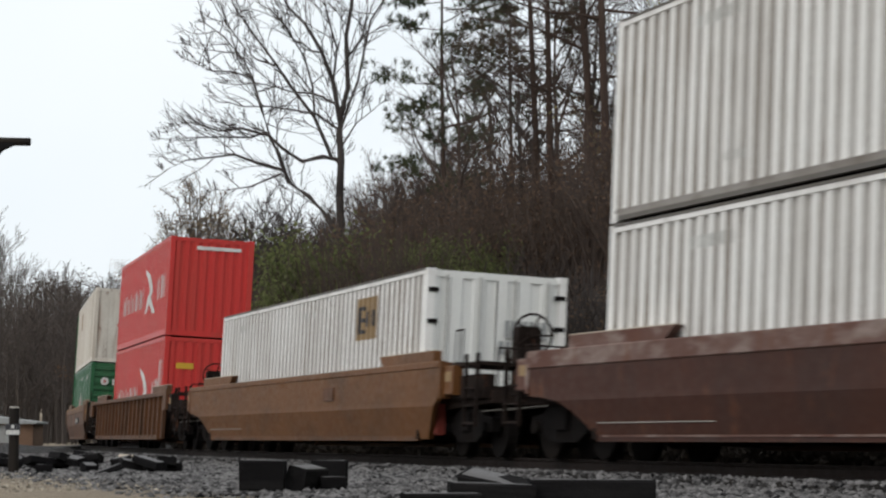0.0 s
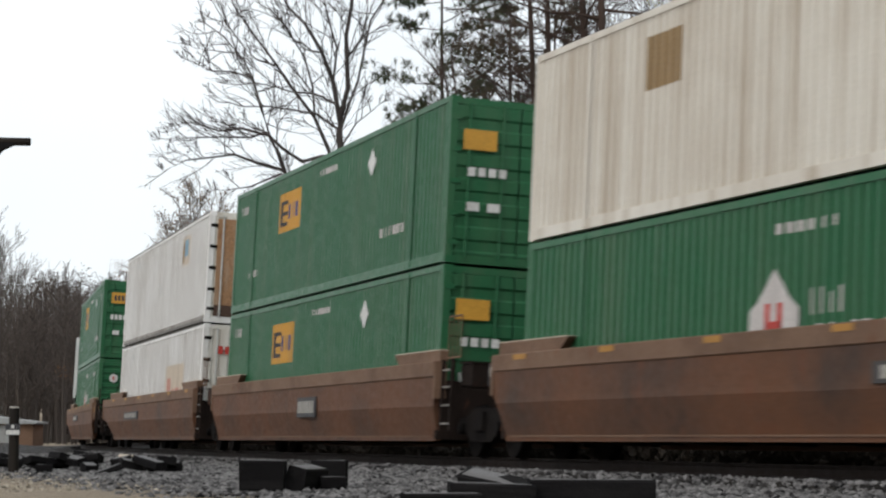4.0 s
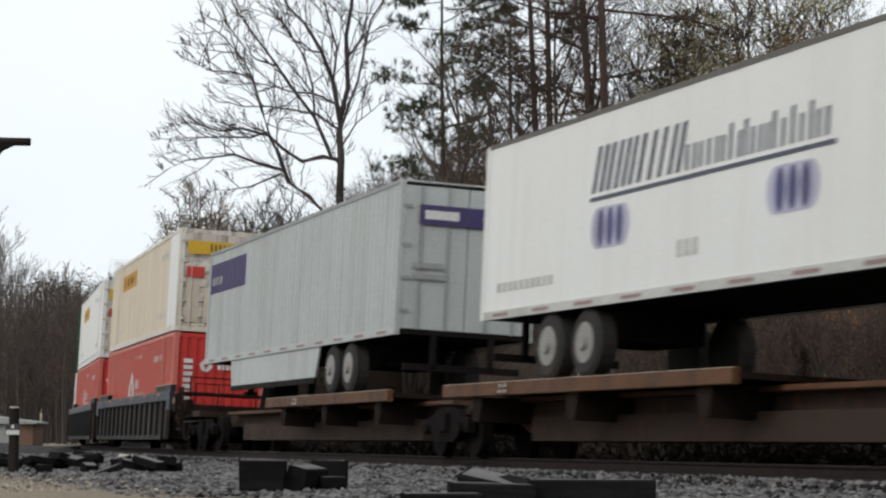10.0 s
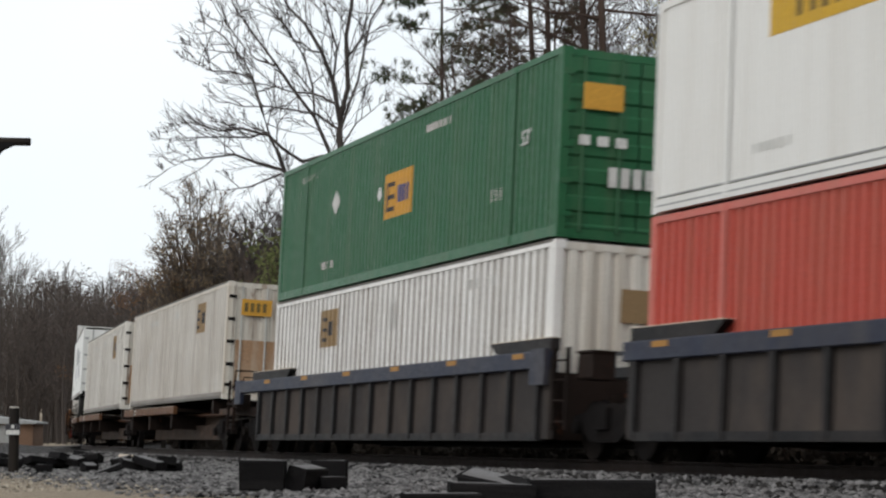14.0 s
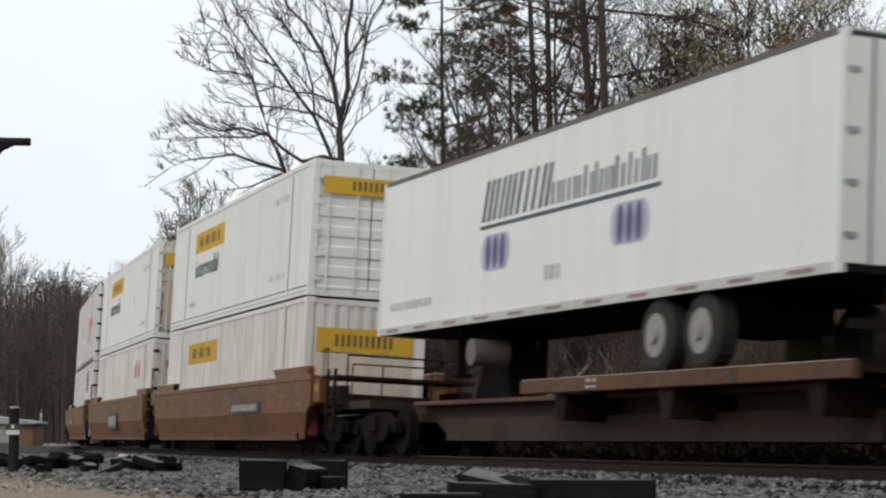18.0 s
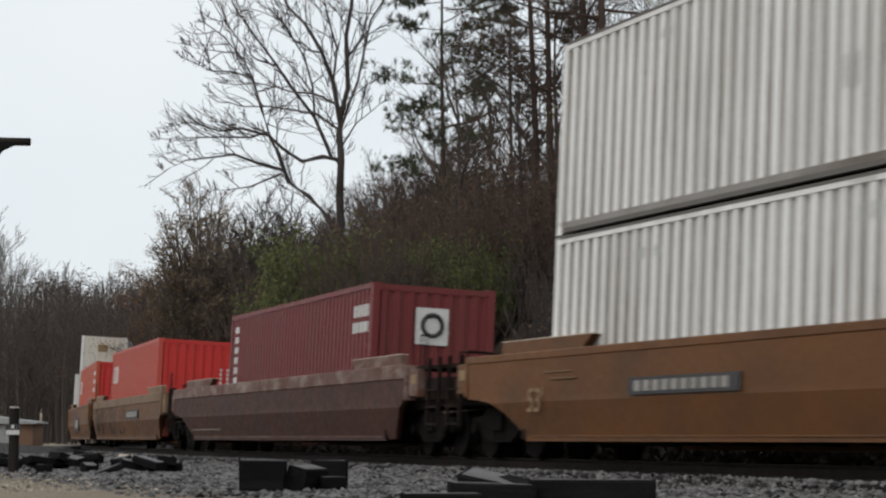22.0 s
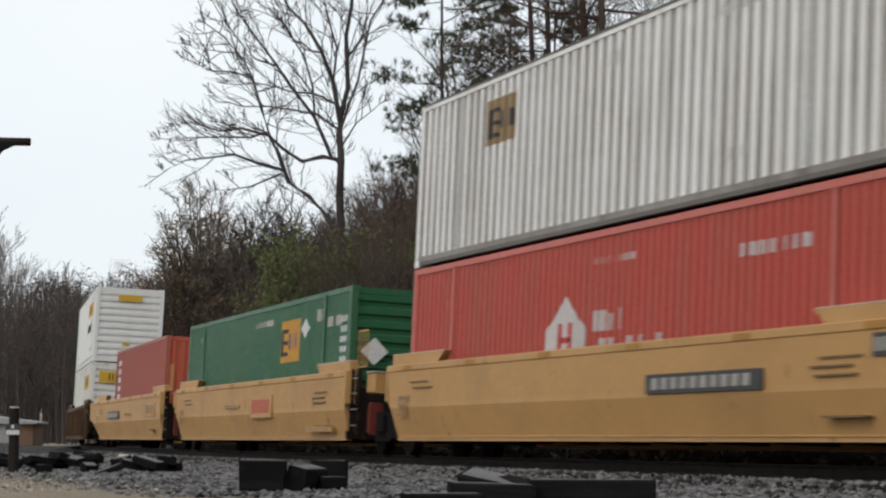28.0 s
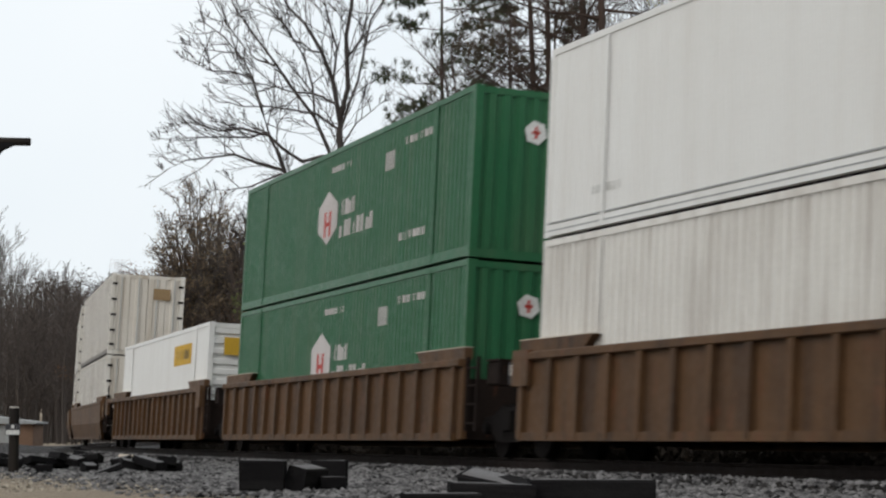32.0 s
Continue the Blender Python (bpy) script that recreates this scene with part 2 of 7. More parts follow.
def leaf_material(name, a, b, scale=0.5, thin=0.5, own_shift=0.0):
    """Foliage whose colour changes from clump to clump and leaf to leaf."""
    m = bpy.data.materials.new(name)
    m.use_nodes = True
    n, l = m.node_tree.nodes, m.node_tree.links
    geo, ramp_ = n.new("ShaderNodeNewGeometry"), n.new("ShaderNodeValToRGB")
    co, nz, add = n.new("ShaderNodeTexCoord"), n.new("ShaderNodeTexNoise"), n.new("ShaderNodeMath")
    nz.inputs["Scale"].default_value = scale
    l.new(co.outputs["Object"], nz.inputs["Vector"])
    add.operation = "MULTIPLY_ADD"
    l.new(geo.outputs["Random Per Island"], add.inputs[0])
    add.inputs[1].default_value = 0.5
    own, info_ = n.new("ShaderNodeMath"), n.new("ShaderNodeObjectInfo")
    own.operation = "MULTIPLY_ADD"
    l.new(info_.outputs["Random"], own.inputs[0])
    own.inputs[1].default_value = own_shift
    l.new(nz.outputs[0], own.inputs[2])
    l.new(own.outputs[0], add.inputs[2])
    ramp_.color_ramp.elements[0].position, ramp_.color_ramp.elements[1].position = 0.45, 1.05
    ramp_.color_ramp.elements[0].color, ramp_.color_ramp.elements[1].color = (*a, 1), (*b, 1)
    l.new(add.outputs[0], ramp_.inputs[0])
    bsdf = n["Principled BSDF"]
    l.new(ramp_.outputs[0], bsdf.inputs["Base Color"])
    bsdf.inputs["Roughness"].default_value, bsdf.inputs["Specular IOR Level"].default_value = 0.85, 0.12
    if thin:  # light shines through the leaf
        tr_, mx = n.new("ShaderNodeBsdfTranslucent"), n.new("ShaderNodeMixShader")
        l.new(ramp_.outputs[0], tr_.inputs["Color"])
        mx.inputs[0].default_value = thin
        l.new(bsdf.outputs[0], mx.inputs[1])
        l.new(tr_.outputs[0], mx.inputs[2])
        l.new(mx.outputs[0], n["Material Output"].inputs["Surface"])
    return m


M["needles"] = leaf_material("pine_needles", (0.026, 0.036, 0.022), (0.085, 0.095, 0.050))
M["needles_brown"] = leaf_material("brownish_needles", (0.032, 0.030, 0.022), (0.105, 0.080, 0.050))
M["leaf_orange"] = leaf_material("autumn_leaves", (0.13, 0.080, 0.038), (0.29, 0.165, 0.062), 0.7, 0.5, 0.3)
M["leaf_rust"] = leaf_material("rusty_leaves", (0.10, 0.058, 0.036), (0.24, 0.125, 0.058), 0.7, 0.5, 0.3)
M["leaf_yellowgreen"] = leaf_material("yellowing_leaves", (0.13, 0.125, 0.055), (0.34, 0.29, 0.115), 0.7, 0.5, 0.3)
M["leaf_brown"] = leaf_material("withered_leaves", (0.070, 0.050, 0.040), (0.165, 0.110, 0.076), 0.5, 0.5, 0.25)
M["leaf_green"] = leaf_material("evergreen_leaves", (0.085, 0.100, 0.040), (0.20, 0.215, 0.090))
M["stone"] = leaf_material("ballast_stone", (0.008, 0.0075, 0.008), (0.195, 0.187, 0.185), 3.0, 0.0)
M["leaf_tan"] = leaf_material("dry_tan_leaves", (0.165, 0.122, 0.082), (0.34, 0.255, 0.165))
M["leaf_far"] = leaf_material("dull_far_leaves", (0.070, 0.058, 0.052), (0.14, 0.115, 0.10))
M["grit"] = leaf_material("pale_grit", (0.10, 0.085, 0.065), (0.42, 0.37, 0.30), 3.0, 0.0)


# ---- mesh helpers ----
class Shape:
    """Collects vertices and faces of one mesh."""

    def __init__(self):
        self.v, self.f = [], []

    def add(self, verts, faces):
        k = len(self.v)
        self.v += verts
        self.f += [tuple(i + k for i in f) for f in faces]
        return self

    def box(self, x0, x1, y0, y1, z0, z1):
        return self.add([(x, y, z) for x in (x0, x1) for y in (y0, y1) for z in (z0, z1)],
                        [(0, 1, 3, 2), (4, 6, 7, 5), (0, 4, 5, 1), (2, 3, 7, 6), (0, 2, 6, 4), (1, 5, 7, 3)])

    def chamfered(self, x0, x1, y0, y1, z0, z1, c):
        """A box whose long edges along x are bevelled."""
        ring = [(y0 + c, z0), (y1 - c, z0), (y1, z0 + c), (y1, z1 - c), (y1 - c, z1), (y0 + c, z1), (y0, z1 - c), (y0, z0 + c)]
        return self.add([(x, y, z) for x in (x0, x1) for y, z in ring],
                        [(i, (i + 1) % 8, 8 + (i + 1) % 8, 8 + i) for i in range(8)] + [tuple(range(7, -1, -1)), tuple(range(8, 16))])

    def extrude(self, outline, y0, y1):
        """An outline in x and z, drawn out along y."""
        n = len(outline)
        return self.add([(x, y, z) for y in (y0, y1) for x, z in outline],
                        [(i, (i + 1) % n, n + (i + 1) % n, n + i) for i in range(n)] + [tuple(range(n - 1, -1, -1)), tuple(range(n, 2 * n))])

    def tube(self, p, q, r0, r1, n=8, caps=True):
        p, q = Vector(p), Vector(q)
        d = (q - p).normalized()
        a = d.orthogonal().normalized()
        b = d.cross(a)
        ring = [(math.cos(6.28319 * i / n), math.sin(6.28319 * i / n)) for i in range(n)]
        vs = [tuple(p + (a * c + b * s_) * r0) for c, s_ in ring] + [tuple(q + (a * c + b * s_) * r1) for c, s_ in ring]
        fs = [(i, (i + 1) % n, n + (i + 1) % n, n + i) for i in range(n)]
        if caps:
            fs += [tuple(range(n - 1, -1, -1)), tuple(range(n, 2 * n))]
        return self.add(vs, fs)

    def mesh(self, name, mat, soft=False):
        me = bpy.data.meshes.new(name)
        me.from_pydata(self.v, [], self.f)
        me.materials.append(mat)
        if soft:
            me.polygons.foreach_set("use_smooth", [True] * len(me.polygons))
        me.update()
        return me


def part(name, shape, mat, parent, label="", soft=False, at=None):
    """Links a shape (or a shared mesh) as one mesh object under a thing or a part."""
    ob = new(name, shape.mesh(name, mat, soft) if isinstance(shape, Shape) else shape)
    ob.parent = parent
    if at is not None:
        ob.matrix_basis = at
    return tagged(ob, label)


def thing(name, label, category, group=""):
    return tagged(new(name), label, category, group)


# ---- ground ----
def height(x, y):
    """Ground level: flat beside the track, a wooded bank on the inner side of the curve."""
    u = inner(x, y)
    bump_ = noise.noise((x * 0.08, y * 0.08, 0.3)) * 0.5 + noise.noise((x * 0.3, y * 0.3, 1.7)) * 0.18
    z = -0.27 + 0.05 * smooth(-9, -4, u)
    if u > 4:
        z += 5.6 * smooth(5.0, 15.0, u) + 16.0 * smooth(14, 80, u) * smooth(55, 105, y) + bump_ * smooth(5, 9, u) * 1.3
    elif u < -7:
        z += bump_ * 0.05 * smooth(-7, -14, -u) + 0.02 * noise.noise((x, y, 0))
        z += noise.noise((x * 0.05, y * 0.05, 4)) * 0.5 * smooth(60, 160, math.hypot(x, y))
        z += 13.0 * smooth(320, 520, y)  # distant rise
        z += 10.0 * smooth(12, 38, -y) * smooth(-70, -40, x)  # unseen rise added behind the camera to block low light
    return z


def spaced(stops):
    out_ = []
    for a, b, step in stops:
        v = a
        while v < b - 1e-6:
            out_.append(v)
            v += step
    return out_ + [stops[-1][1]]


gx = spaced([(-3000, -400, 260), (-400, -80, 32), (-80, -34, 4), (-34, 30, 0.8), (30, 90, 4), (90, 500, 30), (500, 3000, 250)])
gy = spaced([(-2500, -200, 230), (-200, -60, 20), (-60, 0, 5), (0, 14, 2), (14, 110, 0.9), (110, 280, 3.4), (280, 600, 32), (600, 3500, 290)])
gshape = Shape()
gshape.v = [(x, y, height(x, y)) for y in gy for x in gx]
nx = len(gx)
gshape.f = [(j * nx + i, j * nx + i + 1, (j + 1) * nx + i + 1, (j + 1) * nx + i) for j in range(len(gy) - 1) for i in range(nx - 1)]


CLAY = (0.187 * 60, 60.0)  # slip of bare clay on the bank
for i in range(400):
    y = 30 + 0.2 * i
    if height(0.187 * y, y) - EYE_Z > 0.058 * y:
        CLAY = (0.187 * y, y)
        break


def ground_material():
    m = bpy.data.materials.new("ground")
    m.use_nodes = True
    n, l = m.node_tree.nodes, m.node_tree.links
    bsdf = n["Principled BSDF"]
    bsdf.inputs["Roughness"].default_value, bsdf.inputs["Specular IOR Level"].default_value = 0.95, 0.1
    co = n.new("ShaderNodeTexCoord")

    def nz(scale, detail=5.0, rough=0.65):
        t = n.new("ShaderNodeTexNoise")
        t.inputs["Scale"].default_value, t.inputs["Detail"].default_value, t.inputs["Roughness"].default_value = scale, detail, rough
        l.new(co.outputs["Object"], t.inputs["Vector"])
        return t.outputs[0]

    def math_(op, a, b=0.0, c=0.0):
        t = n.new("ShaderNodeMath")
        t.operation = op
        for i, v in enumerate((a, b, c)):
            if isinstance(v, (int, float)):
                t.inputs[i].default_value = v
            else:
                l.new(v, t.inputs[i])
        return t.outputs[0]

    def ramp_(fac, *stops):
        t = n.new("ShaderNodeValToRGB")
        e = t.color_ramp.elements
        while len(e) < len(stops):
            e.new(0.5)
        for el, (p, c) in zip(e, stops):
            el.position, el.color = p, (*c, 1)
        l.new(fac, t.inputs[0])
        return t.outputs[0]

    def blend(fac, a, b):
        t = n.new("ShaderNodeMix")
        t.data_type = "RGBA"
        l.new(fac, t.inputs[0])
        l.new(a, t.inputs[6])
        l.new(b, t.inputs[7])
        return t.outputs[2]

    # metres to the inner side of the track
    dist = n.new("ShaderNodeVectorMath")
    dist.operation = "DISTANCE"
    flat = n.new("ShaderNodeVectorMath")
    flat.operation = "MULTIPLY"
    l.new(co.outputs["Object"], flat.inputs[0])
    flat.inputs[1].default_value = (1, 1, 0)
    l.new(flat.outputs[0], dist.inputs[0])
    dist.inputs[1].default_value = (CENTRE.x, CENTRE.y, 0)
    u = math_("SUBTRACT", RADIUS, dist.outputs["Value"])
    u = math_("MULTIPLY_ADD", nz(1.2), 1.6, math_("SUBTRACT", u, 0.8))
    vor = n.new("ShaderNodeTexVoronoi")
    vor.inputs["Scale"].default_value = 17.0
    l.new(co.outputs["Object"], vor.inputs["Vector"])
    sep = n.new("ShaderNodeSeparateColor")
    l.new(vor.outputs["Color"], sep.inputs[0])
    ballast = ramp_(sep.outputs[0], (0.0, (0.012, 0.0115, 0.0115)), (0.5, (0.040, 0.038, 0.038)), (1.0, (0.12, 0.115, 0.115)))
    dirt = ramp_(nz(9.0), (0.3, (0.17, 0.138, 0.10)), (0.7, (0.36, 0.30, 0.23)))
    litter = ramp_(nz(1.5, 8.0, 0.75), (0.35, (0.020, 0.015, 0.012)), (0.55, (0.046, 0.033, 0.025)), (0.75, (0.085, 0.060, 0.044)))
    clay = ramp_(nz(2.0), (0.4, (0.16, 0.075, 0.04)), (0.65, (0.30, 0.15, 0.075)))
    col = blend(ramp_(math_("DIVIDE", math_("ADD", u, 8.9), 1.8), (0.0, (0, 0, 0)), (1.0, (1, 1, 1))), dirt, ballast)
    col = blend(ramp_(math_("DIVIDE", math_("SUBTRACT", u, 3.2), 2.0), (0.0, (0, 0, 0)), (1.0, (1, 1, 1))), col, litter)
    spot = n.new("ShaderNodeVectorMath")
    spot.operation = "DISTANCE"
    l.new(flat.outputs[0], spot.inputs[0])
    spot.inputs[1].default_value = (*CLAY, 0)
    near = math_("LESS_THAN", math_("MULTIPLY_ADD", nz(0.9), 2.6, spot.outputs["Value"]), 2.9)
    col = blend(near, col, clay)
    l.new(col, bsdf.inputs["Base Color"])
    b = n.new("ShaderNodeBump")
    b.inputs["Strength"].default_value, b.inputs["Distance"].default_value = 0.8, 0.05
    l.new(math_("ADD", vor.outputs["Distance"], nz(30.0)), b.inputs["Height"])
    l.new(b.outputs[0], bsdf.inputs["Normal"])
    return m


ground = new("ground", gshape.mesh("ground", ground_material(), True))
tagged(ground, "grey ballast, pale dirt and leaf litter on a bank", "ground", kind="structure")

# ---- track: two rails on timber sleepers ----
PROFILE = [(-0.07, -0.18), (0.07, -0.18), (0.07, -0.165), (0.012, -0.145), (0.012, -0.045), (0.036, -0.03), (0.036, -0.004), (-0.036, -0.004),
           (-0.036, -0.03), (-0.012, -0.045), (-0.012, -0.145), (-0.07, -0.165)]


def swept(profile, s_values, side):
    sh = Shape()
    k = len(profile)
    for s in s_values:
        m = on_track(s)
        sh.v += [tuple(m @ Vector((0, side + y, z))) for y, z in profile]
    for j in range(len(s_values) - 1):
        sh.f += [(j * k + i, j * k + (i + 1) % k, (j + 1) * k + (i + 1) % k, (j + 1) * k + i) for i in range(k)]
    return sh


stretch = [-660 + 5 * i for i in range(245)]
track = tagged(new("railway_track"), "steel rails on dark timber sleepers in ballast", "railway", kind="structure")
for side in (-0.7525, 0.7525):
    rail = part("rail", swept(PROFILE, stretch, side), M["rail"], track, "rusty steel rail")
    part("running_surface", swept([(-0.033, -0.004), (0.033, -0.004), (0.028, 0.0), (-0.028, 0.0)], stretch, side), M["rail_top"], rail, "bright worn rail top")
tie_mesh = Shape().chamfered(-0.115, 0.115, -1.3, 1.3, -0.36, -0.185, 0.012).mesh("sleeper", M["tie"])
for i in range(150):
    part("sleeper", tie_mesh, None, track, at=on_track(-76 + 0.55 * i))
far_ties = Shape()
for i in range(1000):
    s = -640 + 0.55 * i
    if s < -76.3 and i % 2 == 0:
        m = on_track(s)
        k = Shape().box(-0.115, 0.115, -1.3, 1.3, -0.36, -0.185)
        far_ties.add([tuple(m @ Vector(p)) for p in k.v], k.f)
tagged(part("sleepers", far_ties, M["tie"], track), kind="stuff")

# bed of crushed stone under the sleepers, a low ridge, coloured dark for the train's shade
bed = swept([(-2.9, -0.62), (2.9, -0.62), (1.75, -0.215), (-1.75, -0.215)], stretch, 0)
tagged(new("ballast_bed", bed.mesh("ballast_bed", M["shaded"])), "dark shaded crushed stone bed under the rails", "ballast", kind="structure")

# loose stones where the camera looks at the ballast
rng = np.random.default_rng(5)
ICO = [(0, 0, 1), (0.894, 0, 0.447), (0.276, 0.851, 0.447), (-0.724, 0.526, 0.447), (-0.724, -0.526, 0.447), (0.276, -0.851, 0.447),
       (0.724, 0.526, -0.447), (-0.276, 0.851, -0.447), (-0.894, 0, -0.447), (-0.276, -0.851, -0.447), (0.724, -0.526, -0.447), (0, 0, -1)]
ICO_F = [(0, 1, 2), (0, 2, 3), (0, 3, 4), (0, 4, 5), (0, 5, 1), (1, 6, 2), (2, 7, 3), (3, 8, 4), (4, 9, 5), (5, 10, 1),
         (6, 7, 2), (7, 8, 3), (8, 9, 4), (9, 10, 5), (10, 6, 1)]


def stones(name, count, s0, s1, u0, u1, size, mat, label, edge=0.0):
    """Rough stones strewn beside the track between s0 and s1, u0 to u1 metres to its inner side."""
    base = np.array(ICO[:11])
    verts, faces, done = [], [], 0
    while done < count:
        s = s0 + (s1 - s0) * rng.random()
        u = u0 + (u1 - u0) * rng.random()
        if edge and u < u0 + edge and rng.random() > (u - u0) / edge:
            continue
        p = on_track(s).translation
        a = HEADING + s / RADIUS
        x, y = p.x - math.sin(a) * u, p.y + math.cos(a) * u
        z = height(x, y)
        if abs(u) < 2.9:
            z = max(z, -0.215 - CANT * u - max(0, abs(u) - 1.75) * 0.33)
        r = size * (0.55 + 0.9 * rng.random() ** 2)
        v = base * (r * (0.7 + 0.6 * rng.random((11, 1)))) * (1, 0.6 + 0.5 * rng.random(), 0.5 + 0.4 * rng.random())
        c, s_ = math.cos(6.28 * rng.random()), math.sin(6.28 * rng.random())
        q = np.stack([v[:, 0] * c - v[:, 1] * s_ + x, v[:, 0] * s_ + v[:, 1] * c + y, v[:, 2] + z + r * 0.25 * rng.random()], 1)
        k = 11 * done
        verts.append(q)
        faces += [(f[0] + k, f[1] + k, f[2] + k) for f in ICO_F]
        done += 1
    me = bpy.data.meshes.new(name)
    me.from_pydata(np.concatenate(verts).tolist(), [], faces)
    me.materials.append(mat)
    return tagged(new(name, me), label, "stones", kind="stuff")


stones("ballast_stones", 34000, -44, -15, -8.9, -0.95, 0.038, M["stone"], "loose grey crushed stones beside the rails", 3.2)
stones("ballast_stones", 9000, -75, -44, -8.5, -0.95, 0.045, M["stone"], "loose grey crushed stones beside the rails", 2.0)
stones("gravel", 11000, -62, -24, -16.0, -7.4, 0.024, M["grit"], "pale gravel strewn over the dirt")


# ---- intermodal containers ----
def profile_points(x0, x1, pitch, depth, phase=0.0):
    """Corrugation along x: (x, inset) from x0 to x1."""
    pts = [(x0, None)]
    k = math.floor((x0 - phase) / pitch) - 1
    while k * pitch + phase < x1 + pitch:
        b = k * pitch + phase
        for f, d in ((0.0, 0.0), (0.46, 0.0), (0.54, depth), (0.92, depth)):
            x = b + f * pitch
            if x0 < x < x1:
                pts.append((x, d))
        k += 1
    pts.append((x1, None))

    def inset(x):
        f = ((x - phase) / pitch) % 1.0
        return 0.0 if f < 0.46 else depth * (f - 0.46) / 0.08 if f < 0.54 else depth if f < 0.92 else depth * (1 - f) / 0.08
    return [(x, inset(x) if d is None else d) for x, d in pts]


def sheet(x0, x1, z0, z1, y, sign, pitch, depth, lift=0.0, slant=0.0):
    """A corrugated sheet in the plane y, facing sign * y; lift metres proud, leaning by slant metres along x."""
    pts = profile_points(x0, x1, pitch, depth) if depth else [(x0, 0.0), (x1, 0.0)]
    sh = Shape()
    for x, d in pts:
        sh.v += [(x, y - sign * (d - lift), z0), (x + slant, y - sign * (d - lift), z1)]
    for i in range(len(pts) - 1):
        q = (2 * i, 2 * i + 2, 2 * i + 3, 2 * i + 1)
        sh.f.append(q if sign < 0 else q[::-1])
    return sh


def end_sheet(x, sign, y0, y1, z0, z1, pitch, depth, lift=0.0, across=False):
    """A corrugated end wall in the plane x; across: the ribs run level."""
    sh = Shape()
    if across:
        for z, d in profile_points(z0, z1, pitch, depth):
            sh.v += [(x - sign * (d - lift), y0, z), (x - sign * (d - lift), y1, z)]
        n = len(sh.v) // 2
        sh.f = [(2 * i, 2 * i + 1, 2 * i + 3, 2 * i + 2)[::1 if sign > 0 else -1] for i in range(n - 1)]
    else:
        for y, d in profile_points(y0, y1, pitch, depth):
            sh.v += [(x - sign * (d - lift), y, z0), (x - sign * (d - lift), y, z1)]
        n = len(sh.v) // 2
        sh.f = [(2 * i, 2 * i + 2, 2 * i + 3, 2 * i + 1)[::1 if sign > 0 else -1] for i in range(n - 1)]
    return sh


STYLE = {  # pitch and depth of the side's corrugation, width, height, post offset of the lifting frames
    "sheet_post": (0.31, 0.060, 2.59, 2.87, 0.0),
    "domestic": (0.215, 0.042, 2.59, 2.87, 1.98),
    "smooth": (0.20, 0.018, 2.59, 2.87, 1.98),
    "iso53": (0.215, 0.046, 2.59, 2.87, 1.98),
    "iso": (0.278, 0.058, 2.44, 2.87, 0.0),
}


